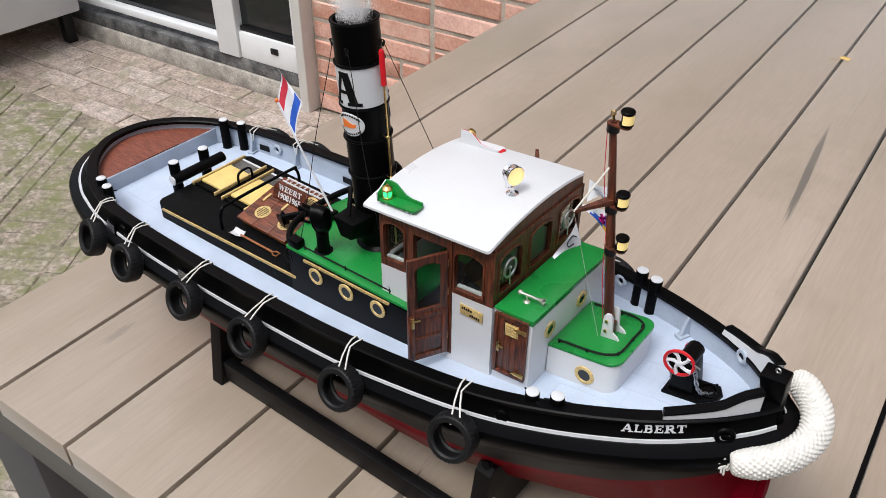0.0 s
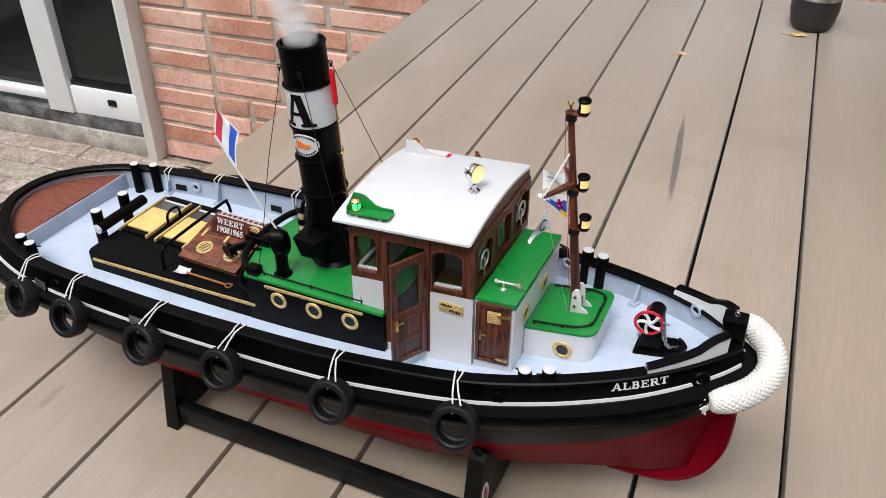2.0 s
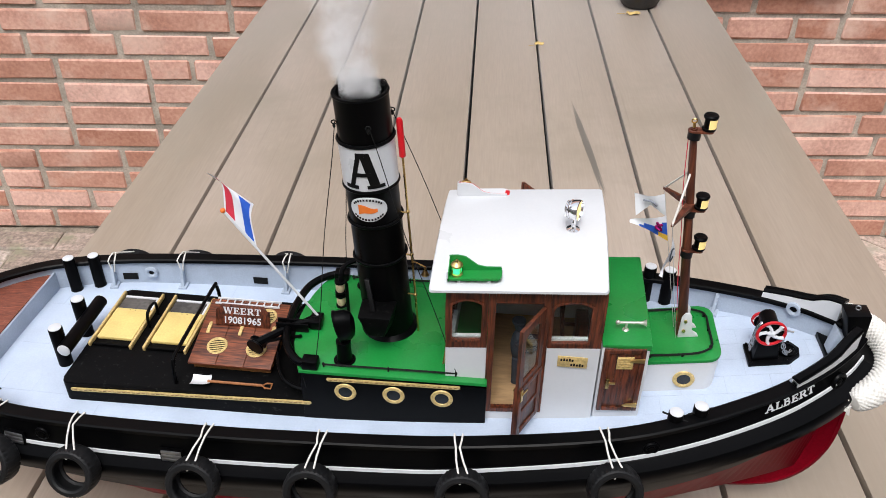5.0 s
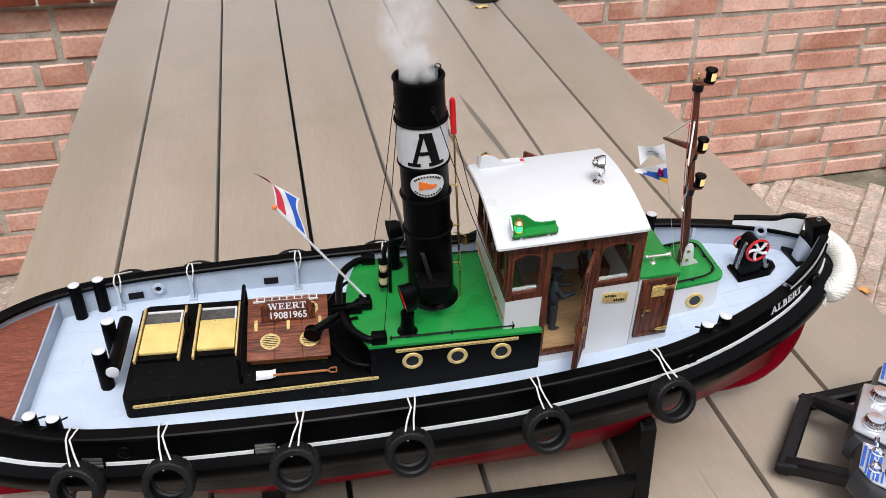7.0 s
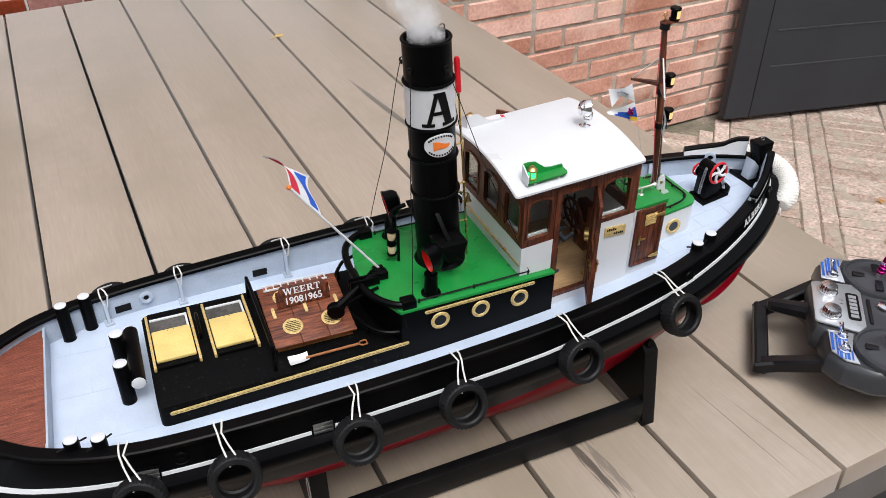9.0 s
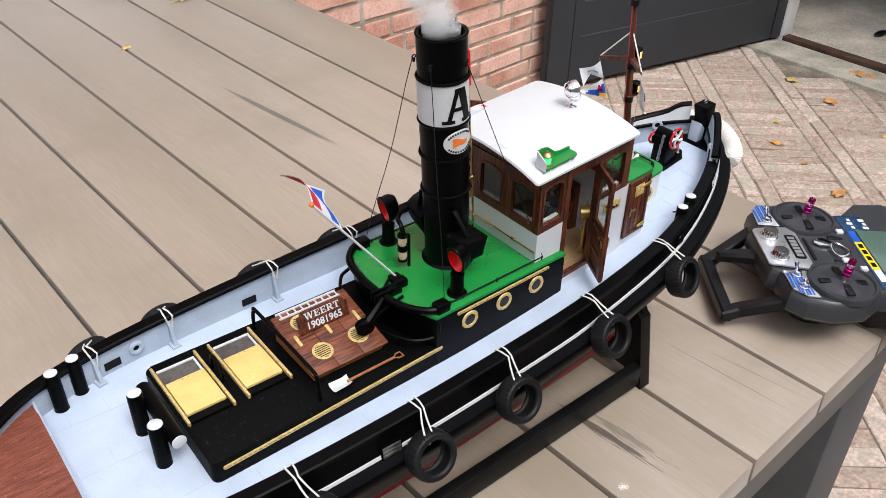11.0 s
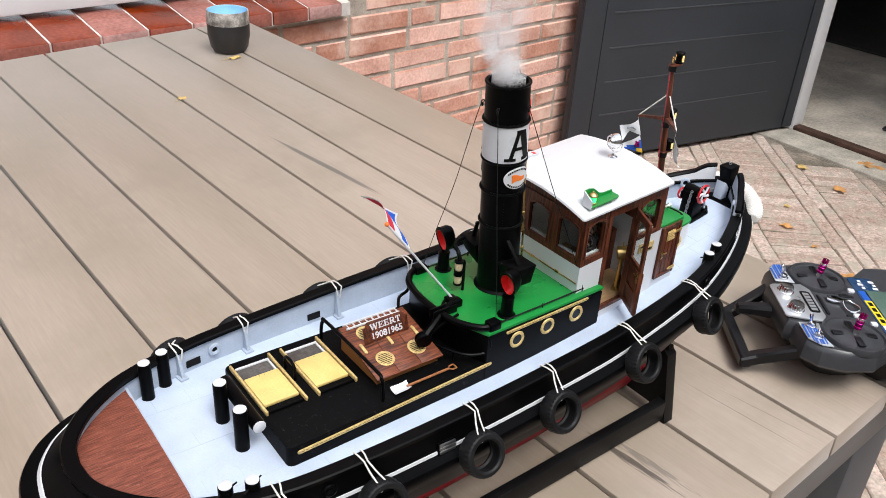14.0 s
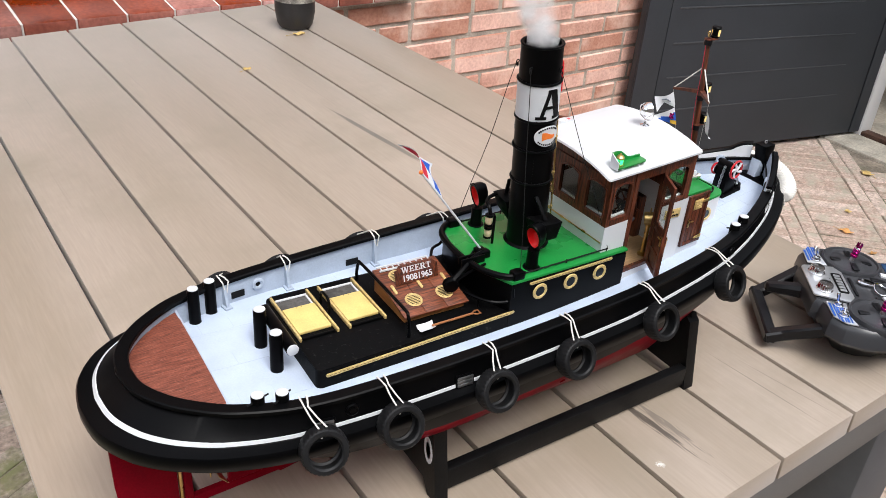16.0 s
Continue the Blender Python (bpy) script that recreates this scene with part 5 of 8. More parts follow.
poly = [(TX0, TYS), ] + [(TX1 - 0.008 + 0.008 * math.sin(radians(a)), TYS + 0.008 - 0.008 * math.cos(radians(a))) for a in range(0, 91, 15)] + [(TX1 - 0.008 + 0.008 * math.cos(radians(a)), TYP - 0.008 + 0.008 * math.sin(radians(a))) for a in range(0, 91, 15)] + [(TX0, TYP)]
TTOP = trunk_z(TX0) - 0.0022
trunk = part("forward_trunk", rise(prism(B(), poly, TTOP - 0.866, pose(0, 0, 0.866), 0.0006), TTOP), M_WHITE, boat, "white rounded deck trunk with a green top")
part("trunk_top", rise(prism(B(), [(x + 0.0006 * (1 if x > 0.2 else -0.3), y * 1.015) for x, y in poly], 0.002, pose(0, 0, TTOP + 0.0001), 0.0005), TTOP), M_GREEN, trunk, "glossy green top")
bm = B()
rail = [(0.180, TYS + 0.004), (0.205, TYS + 0.004), (0.2145, TYS + 0.007), (0.218, TYS + 0.012), (0.218, 0.0), (0.218, TYP - 0.012), (0.2145, TYP - 0.007), (0.205, TYP - 0.004), (0.180, TYP - 0.004)]
tube(bm, curve([(x, y, trunk_z(x) + 0.0016) for x, y in rail], 4), 0.0007, 6)
for x, y in ((0.181, TYS + 0.004), (0.2, TYS + 0.004), (0.217, TYS + 0.0105), (0.218, 0.0), (0.217, TYP - 0.0105), (0.2, TYP - 0.004)):
    cyl(bm, (x, y, trunk_z(x) - 0.001), (x, y, trunk_z(x) + 0.0017), 0.0009, n=6)
part("grab_rail", bm, M_WIRE, trunk, "thin black grab rail")
ring_port(trunk, (0.2026, TYS - 0.0003, 0.8912), (0, -1, 0), 0.0060, 0.0014)
port_glass(trunk, (0.2026, TYS - 0.0003, 0.8912), (0, -1, 0), 0.0050)

# ------------------------------------------------------------------ tugboat: wheelhouse
WX0, WX1, WYS, WYP = 0.0585, 0.1475, -0.048, 0.050


def wb(x):
    return 0.919 + 0.10 * (x - WX0)


WH = 0.0400


def slab(bm, x0, x1, y0, y1, za, zb, ta, tb):
    """A slab whose foot runs from za to zb and whose head from ta to tb along x."""
    return hexa(bm, [(x0, y0, za), (x1, y0, zb), (x1, y1, zb), (x0, y1, za), (x0, y0, ta), (x1, y0, tb), (x1, y1, tb), (x0, y1, ta)])


bm = B()
slab(bm, WX0, 0.0825, WYS, WYS + 0.003, 0.856, 0.858, wb(WX0) - 0.0002, wb(0.0825) - 0.0002)
slab(bm, 0.0825, 0.1172, WYS, WYS + 0.003, 0.856, 0.862, 0.8700, 0.8730)
slab(bm, 0.1172, WX1, WYS, WYS + 0.003, 0.860, 0.866, wb(0.1172) - 0.0002, wb(WX1) - 0.0002)
slab(bm, WX0, WX1, WYP - 0.003, WYP, 0.856, 0.866, wb(WX0) - 0.0002, wb(WX1) - 0.0002)
slab(bm, WX0, WX0 + 0.003, WYS + 0.003, WYP - 0.003, 0.856, 0.856, wb(WX0), wb(WX0))
slab(bm, WX1 - 0.003, WX1, WYS + 0.003, WYP - 0.003, 0.86, 0.86, wb(WX1), wb(WX1))
house = part("wheelhouse", bm, M_WHITE, boat, "white lower walls under a varnished mahogany wheelhouse")
part("floor", slab(B(), WX0 + 0.003, WX1 - 0.003, WYS + 0.003, WYP - 0.003, 0.866, 0.866, 0.8705, 0.8725), M_PLY, house, "pale plywood floor")


def hole_edge(x0, x1, y0, y1, arch, ang):
    cx, cy = (x0 + x1) / 2, (y0 + y1) / 2
    lo, hi = 0.0, 0.1
    for _ in range(26):
        m = (lo + hi) / 2
        x, y = cx + m * math.cos(ang), cy + m * math.sin(ang)
        top = y1 - arch * ((x - cx) / ((x1 - x0) / 2)) ** 2
        inside = x0 < x < x1 and y0 < y < top
        lo, hi = (m, hi) if inside else (lo, m)
    return cx + lo * math.cos(ang), cy + lo * math.sin(ang)


def holed(bm, m, w, h, hole, arch, t):
    """A panel w by h and t thick with one arched opening."""
    x0, x1, y0, y1 = hole
    cx, cy = (x0 + x1) / 2, (y0 + y1) / 2
    angs = [2 * math.pi * k / 44 + 0.01 for k in range(44)] + [math.atan2(py - cy, px - cx) % (2 * math.pi) for px, py in ((0, 0), (w, 0), (w, h), (0, h))]
    angs += [math.atan2(py - cy, px - cx) % (2 * math.pi) for px, py in ((x0, y0), (x1, y0), (x1, y1 - arch), (x0, y1 - arch))]
    loops = [[], [], [], []]
    for a in sorted(angs):
        c, s = math.cos(a), math.sin(a)
        r = min((w - cx) / c if c > 1e-9 else 9, -cx / c if c < -1e-9 else 9, (h - cy) / s if s > 1e-9 else 9, -cy / s if s < -1e-9 else 9)
        ix, iy = hole_edge(x0, x1, y0, y1, arch, a)
        loops[0].append(m @ Vector((cx + r * c, cy + r * s, t)))
        loops[1].append(m @ Vector((ix, iy, t)))
        loops[2].append(m @ Vector((ix, iy, 0)))
        loops[3].append(m @ Vector((cx + r * c, cy + r * s, 0)))
    loops.append(loops[0])
    return loft(bm, loops, cap=False)


def wh_window(m, w, h, hole, arch=0.003, disc=False, sill=True):
    part("wall_panel", holed(B(), m, w, h, hole, arch, 0.003), M_WOOD, house, "mahogany panel")
    x0, x1, y0, y1 = hole
    b = B()
    g = 0.0012
    # raised inner moulding
    rings = []
    for off, z in ((0.0, 0.0026), (0.0, 0.0038), (-g, 0.0038), (-g, 0.0026)):
        loop = []
        for k in range(40):
            a = 2 * math.pi * k / 40 + 0.02
            ix, iy = hole_edge(x0 - off - g, x1 + off + g, y0 - off - g, y1 + off + g, arch, a)
            loop.append(m @ Vector((ix, iy, z)))
        rings.append(loop)
    rings.append(rings[0])
    loft(b, rings, cap=False)
    part("window_frame", b, M_WOOD, house, "thin mahogany moulding")
    pane = part("pane", box(B(), x0 - 0.0003, x1 + 0.0003, y0 - 0.0003, y1, 0.0010, 0.0014, 0, m), M_GLASS, house, "clear window pane")
    pane.visible_shadow = False
    if sill:
        part("window_sill", box(B(), x0, x1, y0 - 0.0006, y0 + 0.0012, -0.0016, 0.0008, 0, m), M_WHITE, house, "white inner sill")
    if disc:
        b = B()
        c = m @ Vector(((x0 + x1) / 2, (y0 + y1) / 2, 0.0030))
        torus(b, c, m.to_3x3() @ Vector((0, 0, 1)), 0.0062, 0.0008, 24, 8)
        blob(b, c, 0.0013, 8, 6)
        cyl(b, c, m @ Vector(((x0 + x1) / 2, y0 + 0.001, 0.0034)), 0.0004, n=6)
        part("clear_view_screen", b, M_STEEL, house, "round clear view screen")


up = (0, 0, 1)
S_IN = WYS + 0.003
wh_window(plane_pose((WX0, S_IN, wb(WX0)), (1, 0, 0.10), up), 0.0240, WH, (0.0035, 0.0205, 0.006, 0.0350))
wh_window(plane_pose((0.1172, S_IN, wb(0.1172)), (1, 0, 0.10), up), WX1 - 0.1172, WH, (0.0020, 0.0228, 0.004, 0.0330))
aw = (WYP - WYS) / 3
for k in range(3):
    wh_window(plane_pose((WX0 + 0.003, WYP - k * aw - 0.0001, wb(WX0)), (0, -1, 0), up), aw - 0.0002, WH, (0.0055, aw - 0.0055, 0.006, 0.0330))
    wh_window(plane_pose((WX1 - 0.003, WYS + k * aw + 0.0001, wb(WX1)), (0, 1, 0), up), aw - 0.0002, WH, (0.0050, aw - 0.0050, 0.008, 0.0345), disc=(k != 1), sill=False)
for x0, x1, hole in ((WX1, 0.1172, (0.0075, 0.0283, 0.004, 0.033)), (0.0825, WX0, (0.0035, 0.0205, 0.006, 0.035))):
    wh_window(plane_pose((x0, WYP - 0.003, wb(x0)), (-1, 0, -0.10), up), x0 - x1, WH, hole)
wh_window(plane_pose((0.1170, WYP - 0.003, wb(0.1170)), (-1, 0, -0.10), up), 0.0343, WH, (0.008, 0.0263, 0.006, 0.035))
bm = B()
slab(bm, 0.0827, 0.0866, WYS - 0.0005, S_IN, 0.8702, 0.8706, wb(0.0827) + WH, wb(0.0866) + WH)
slab(bm, 0.1134, 0.1170, WYS - 0.0005, S_IN, 0.8732, 0.8735, wb(0.1134) + WH, wb(0.1170) + WH)
slab(bm, 0.0867, 0.1133, WYS - 0.0003, S_IN, 0.9550, 0.9570, wb(0.0867) + WH, wb(0.1133) + WH)
slab(bm, 0.0867, 0.1133, WYS - 0.0005, S_IN, 0.8705, 0.8730, 0.8735, 0.8760)
part("door_frame", bm, M_WOOD, house, "mahogany door frame")
# open door
hinge = Vector((0.1140, WYS - 0.0010, 0.8745))
dd = Vector((-0.47, -0.883, 0)).normalized()
DM = plane_pose(hinge, dd, up)
bm = B()
holed(bm, DM @ pose(0, 0.0385, -0.001), 0.0262, 0.0425, (0.0045, 0.0217, 0.0030, 0.0375), 0.003, 0.002)
box(bm, 0, 0.0262, 0, 0.0384, -0.001, 0.001, 0.0002, DM)
hdoor = part("door", bm, M_WOOD, house, "open mahogany door with an upper window")
bm = B()
for x0, x1, y0, y1 in ((0.0, 0.0040, 0.001, 0.038), (0.0222, 0.0262, 0.001, 0.038), (0.0041, 0.0221, 0.001, 0.005), (0.0041, 0.0221, 0.0165, 0.0195), (0.0041, 0.0221, 0.0350, 0.038)):
    for z0 in (0.0010, -0.0018):
        box(bm, x0, x1, y0, y1, z0, z0 + 0.0008, 0.0002, DM)
part("door_moulding", bm, M_WOOD, house)
part("door_pane", box(B(), 0.004, 0.0222, 0.041, 0.0765, -0.0002, 0.0002, 0, DM), M_GLASS, house, "clear door pane").visible_shadow = False
bm = B()
for z0 in (0.0018, -0.0026):
    bm = B()
    box(bm, 0.0228, 0.0252, 0.029, 0.0375, z0, z0 + 0.0008, 0.0002, DM)
    box(bm, 0.0190, 0.0245, 0.0345, 0.0356, z0 + (0.0008 if z0 > 0 else -0.0008), z0 + (0.0016 if z0 > 0 else 0.0), 0.0002, DM)
    part("door_handle", bm, M_BRASS, hdoor, "brass lever handle on a plate")
for y in (0.012, 0.048, 0.070):
    bm = B()
    cyl(bm, DM @ Vector((0.0, y, 0.0)), DM @ Vector((0.0, y + 0.005, 0.0)), 0.0010, n=8)
    part("hinge", bm, M_BRASS, hdoor, "brass hinge")
# plate on the white wall
bm = B()
box(bm, 0.1240, 0.1412, WYS - 0.0009, WYS - 0.0002, 0.9125, 0.9205, 0.0002)
part("wall_plate", bm, M_GOLD, house, "brass plate with unreadable marks")
bm = B()
for x0, z, count in ((0.1256, 0.9180, 5), (0.1316, 0.9146, 5)):
    for k in range(count):
        box(bm, x0 + 0.0016 * k, x0 + 0.0016 * k + 0.0011, WYS - 0.0012, WYS - 0.0008, z - 0.0007, z + 0.0007 + 0.0004 * (k % 2))
part("plate_mark", bm, M_PRINT, house)
# steam pipe along the after wall
bm = B()
tube(bm, [(WX0 - 0.0012, 0.046, 0.9062), (WX0 - 0.0012, -0.047, 0.9052)], 0.0006, 8)
for y in (0.030, 0.002, -0.026):
    cyl(bm, (WX0 - 0.0012, y - 0.0015, 0.9057), (WX0 - 0.0012, y + 0.0015, 0.9057), 0.0010, n=8)
part("wall_pipe", bm, M_BRASS, house, "thin brass pipe")
# roof
RX0, RX1, RYS, RYP = 0.0490, 0.1470, -0.0534, 0.0510
RTH = 0.0016


def roof_z(x, y):
    t = (y - (RYS + RYP) / 2) / ((RYP - RYS) / 2)
    return 0.9642 + 0.082 * (x - RX0) + 0.0066 * (1 - t * t) + 0.0016 * t


bm = B()
rings = []
rc = 0.0024
edge = [rc * (1 - math.cos(math.pi / 2 * j / 7)) for j in range(8)]
for y in [RYS + e for e in edge] + [RYS + rc + (RYP - RYS - 2 * rc) * k / 20 for k in range(1, 20)] + [RYP - e for e in edge[::-1]]:
    e = min(y - RYS, RYP - y)
    cut = rc - math.sqrt(max(0, rc * rc - (rc - e) ** 2)) if e < rc else 0
    a, b2 = RX0 + cut, RX1 - cut
    rings.append([Vector((a, y, roof_z(a, y))), Vector((b2, y, roof_z(b2, y))), Vector((b2 - 0.0003, y, roof_z(b2, y) + RTH - 0.0004)), Vector((b2 - 0.0007, y, roof_z(b2, y) + RTH)), Vector((a + 0.0007, y, roof_z(a, y) + RTH)), Vector((a + 0.0003, y, roof_z(a, y) + RTH - 0.0004))])
loft(bm, rings)
roof = part("roof", bm, M_WHITE, house, "cambered white roof")
for x in (WX0 + 0.001, WX1 - 0.004):
    bm = B()
    n = 12
    ys = [WYS + 0.001 + (WYP - WYS - 0.002) * k / n for k in range(n + 1)]
    loft(bm, [[Vector((x, y, wb(x) + WH - 0.001)), Vector((x + 0.003, y, wb(x) + WH - 0.001)), Vector((x + 0.003, y, roof_z(x, y) - 0.0003)), Vector((x, y, roof_z(x, y) - 0.0003))] for y in ys])
    part("roof_beam", bm, M_WOOD, house, "curved mahogany beam")

for y in (WYS + 0.0002, WYP - 0.0032):
    xa, xb = WX0 + 0.0042, WX1 - 0.0042
    part("roof_beam", slab(B(), xa, xb, y, y + 0.003, wb(xa) + WH - 0.001, wb(xb) + WH - 0.001, min(roof_z(xa, y), roof_z(xa, y + 0.003)) - 0.0002, min(roof_z(xb, y), roof_z(xb, y + 0.003)) - 0.0002), M_WOOD, house, "mahogany beam over the windows")

# side light boards: a foot board on two blocks, an inboard screen and a sloping aft face
for sgn, paint, back, lampm, lab in ((-1, M_GREEN, M_GREEN, M_GREENLAMP, "green side light board with a lit lamp"), (1, M_REDP, M_WHITE, M_REDP, "side light board, white outside and red inside")):
    yo = -0.0496 if sgn < 0 else 0.0490
    yi = -0.0408 if sgn < 0 else 0.0402
    x0, x1 = (0.0592, 0.0892) if sgn < 0 else (0.0560, 0.0880)
    zb0 = lambda x: 0.9684 + 0.085 * (x - 0.0592)
    y0, y1 = sorted((yo, yi))
    bm = B()
    ym = (y0 + y1) / 2
    prism(bm, [(x0, y0), (x1 - 0.003, y0), (x1 - 0.0008, y0 + 0.0009), (x1, y0 + 0.003), (x1, y1), (x0, y1)] if sgn < 0 else [(x0, y0), (x1, y0), (x1, y1 - 0.003), (x1 - 0.0008, y1 - 0.0009), (x1 - 0.003, y1), (x0, y1)], 0.0012, plane_pose((0, 0, zb0(0) + 0.0006), (1, 0, 0.085), (0, 1, 0)))
    part("light_board", bm, paint if sgn < 0 else M_WHITE, house, lab)
    if sgn > 0:
        part("light_board_tip", box(B(), x1 - 0.0022, x1 + 0.0006, y0 + 0.0002, y1 - 0.0024, zb0(x1) + 0.0008, zb0(x1) + 0.0018, 0.0003), M_REDP, house, "red painted tip")
    for x in (x0 + 0.005, x1 - 0.008):
        part("board_foot", slab(B(), x, x + 0.002, ym - 0.003, ym + 0.003, roof_z(x, ym) + RTH - 0.0006, roof_z(x, ym) + RTH - 0.0006, zb0(x) + 0.0001, zb0(x + 0.002) + 0.0001), M_WHITE, house, "small white block")
    bm = B()
    poly = [(0, 0), (x1 - x0 - 0.001, 0.0025), (x1 - x0 - 0.001, 0.0062), (0.0205, 0.0056), (0.0160, 0.0064), (0.0125, 0.0090), (0.0090, 0.0116), (0.0045, 0.0122), (0, 0.0116)]
    prism(bm, poly, 0.0010, plane_pose((x0, yi - sgn * 0.0006, zb0(x0)), (1, 0, 0), up))
    part("light_screen", bm, back, house)
    part("light_screen_lining", prism(B(), [(x + 0.0003, z + 0.0012) for x, z in poly[:2]] + [(x + 0.0003, z - 0.0003) for x, z in poly[2:]], 0.0004, plane_pose((x0, yi + sgn * 0.0001, zb0(x0)), (1, 0, 0), up)), paint, house, "painted inside of the screen")
    face = [(0, 0), (yi - yo, 0), (yi - yo, 0.0116), (0.0012, 0.0070), (0, 0.0064)]
    part("light_back", prism(B(), face, 0.0008, plane_pose((x0 - 0.0006, yo, zb0(x0)), (0, 1, 0), up)), M_WHITE, house, "white back of the board")
    part("light_back_lining", prism(B(), [(y * 0.97, z * 0.97) for y, z in face], 0.0004, plane_pose((x0 + 0.0002, yo, zb0(x0) + 0.0001), (0, 1, 0), up)), paint, house)
    c = Vector((x0 + 0.0046, yi + sgn * 0.0043, zb0(x0) + 0.0015))
    bm = B()
    lathe(bm, [(0.0034, 0), (0.0034, 0.0018), (0.0026, 0.0022)], c, up, 16)
    lathe(bm, [(0.0028, 0.0062), (0.0034, 0.0066), (0.0034, 0.0076), (0.0024, 0.0088), (0.0012, 0.0094), (0.0008, 0.0104)], c, up, 16)
    for a in (45, 135, 225, 315):
        p = c + Vector((0.0029 * math.cos(radians(a)), 0.0029 * math.sin(radians(a)), 0.002))
        cyl(bm, p, p + Vector((0, 0, 0.0045)), 0.0003, n=5)
    part("side_light", bm, M_BRASS, house, "small brass lantern")
    bm = B()
    lathe(bm, [(0.0025, 0.0021), (0.0027, 0.0035), (0.0027, 0.0052), (0.0025, 0.0063)], c, up, 16)
    part("side_light_glass", bm, lampm, house, "coloured lantern glass")

# searchlight
c = Vector((0.1274, -0.0035, roof_z(0.1274, -0.0035) + RTH - 0.0002))
bm = B()
lathe(bm, [(0.0040, 0), (0.0040, 0.0006), (0.0016, 0.0014), (0.0011, 0.003), (0.0012, 0.0052)], c, up, 18)
tube(bm, curve([c + Vector((0, -0.0074, 0.0135)), c + Vector((0, -0.0070, 0.0080)), c + Vector((0, -0.0020, 0.0054)), c + Vector((0, 0.0020, 0.0054)), c + Vector((0, 0.0070, 0.0080)), c + Vector((0, 0.0074, 0.0135))], 4), 0.0006, 6)
ax = Vector((0.93, -0.36, 0.06)).normalized()
lathe(bm, [(0.0005, -0.0062), (0.0024, -0.0058), (0.0044, -0.0042), (0.0058, -0.0013), (0.0063, 0.0008), (0.0063, 0.0026), (0.0058, 0.0029), (0.0055, 0.0012)], c + Vector((0, 0, 0.0135)), ax, 24, cap=False)
for k in (-1, 1):
    torus(bm, c + Vector((0, 0, 0.0135)) + ax * (-0.0034 + 0.0010 * k), ax, 0.0052 + 0.0004 * k, 0.0003, 20, 5)
part("searchlight", bm, M_CHROME, house, "chromed searchlight")
bm = B()
cyl(bm, c + Vector((0, 0, 0.0135)) + ax * 0.0010, c + Vector((0, 0, 0.0135)) + ax * 0.0016, 0.0055, n=20)
part("searchlight_lens", bm, M_WARMLAMP, house, "warm lit lens")
# the port door stands open too
PD = plane_pose((0.1120, 0.0512, 0.8760), (-0.0154, 0.0215, -0.0010), up)
bm = B()
for u0, u1, z0, z1 in ((0, 0.0035, 0, 0.0895), (0.0235, 0.0268, 0, 0.0895), (0.0035, 0.0235, 0, 0.0405), (0.0035, 0.0235, 0.0800, 0.0895)):
    box(bm, u0, u1, z0, z1, -0.0011, 0.0011, 0.0002, PD)
part("door", bm, M_WOOD, house, "open mahogany port door")
part("door_pane", box(B(), 0.0032, 0.0238, 0.0402, 0.0803, -0.0002, 0.0002, 0, PD), M_GLASS, house, "clear door pane").visible_shadow = False

# fittings inside the wheelhouse
bm = B()
tc = Vector((0.1235, -0.0335, 0.8722))
lathe(bm, [(0.0042, 0), (0.0042, 0.0008), (0.0020, 0.0022), (0.0018, 0.004), (0.0017, 0.026), (0.0024, 0.0275), (0.0020, 0.030)], tc, up, 18)
lathe(bm, [(0.0048, -0.0044), (0.0054, -0.0040), (0.0054, 0.0028), (0.0060, 0.0030), (0.0060, 0.0042), (0.0052, 0.0044)], tc + Vector((0, 0, 0.0345)), (0.72, -0.68, 0.12), 28)
cyl(bm, tc + Vector((0, 0, 0.0345)), tc + Vector((0.001, 0.001, 0.0435)), 0.0006, n=6)
for k in range(8):
    a = 2 * math.pi * k / 8
    blob(bm, tc + Vector((0.0036 * math.cos(a), 0.0036 * math.sin(a), 0.0011)), 0.0006, 6, 4)
part("telegraph", bm, M_BRASS, house, "brass engine telegraph on a pedestal")
bm = B()
ax = Vector((0.72, -0.68, 0.12)).normalized()
p0 = tc + Vector((0, 0, 0.0345)) + ax * 0.0042
cyl(bm, p0, p0 + ax * 0.0006, 0.0048, n=24)
part("telegraph_dial", bm, M_PLAST, house, "dark grey dial")
uu, vv = frame_of(ax)
for k in range(8):
    q = math.cos(math.pi * k / 4) * uu + math.sin(math.pi * k / 4) * vv
    part("dial_mark", cyl(B(), p0 + ax * 0.0008 + q * 0.0024, p0 + ax * 0.0008 + q * 0.0042, 0.0003, n=5), M_CLOTHW, house, "pale dial mark")
bm = B()
box(bm, 0.136, 0.1440, -0.008, 0.008, 0.8725, 0.912, 0.001)
part("wheel_pedestal", bm, M_WOOD, house, "dark wheel pedestal")
bm = B()
wc = Vector((0.128, 0.0, 0.905))
torus(bm, wc, (1, 0, 0.1), 0.0120, 0.0013, 28, 8)
torus(bm, wc, (1, 0, 0.1), 0.0035, 0.0012, 16, 8)
for k in range(8):
    a = 2 * math.pi * k / 8
    d = Vector((0, math.cos(a), math.sin(a)))
    cyl(bm, wc + d * 0.003, wc + d * 0.0165, 0.0006, 0.0009, n=6)
cyl(bm, wc, wc + Vector((0.0079, 0, 0)), 0.0012, n=8)
part("steering_wheel", bm, M_WOOD, house, "dark spoked steering wheel")

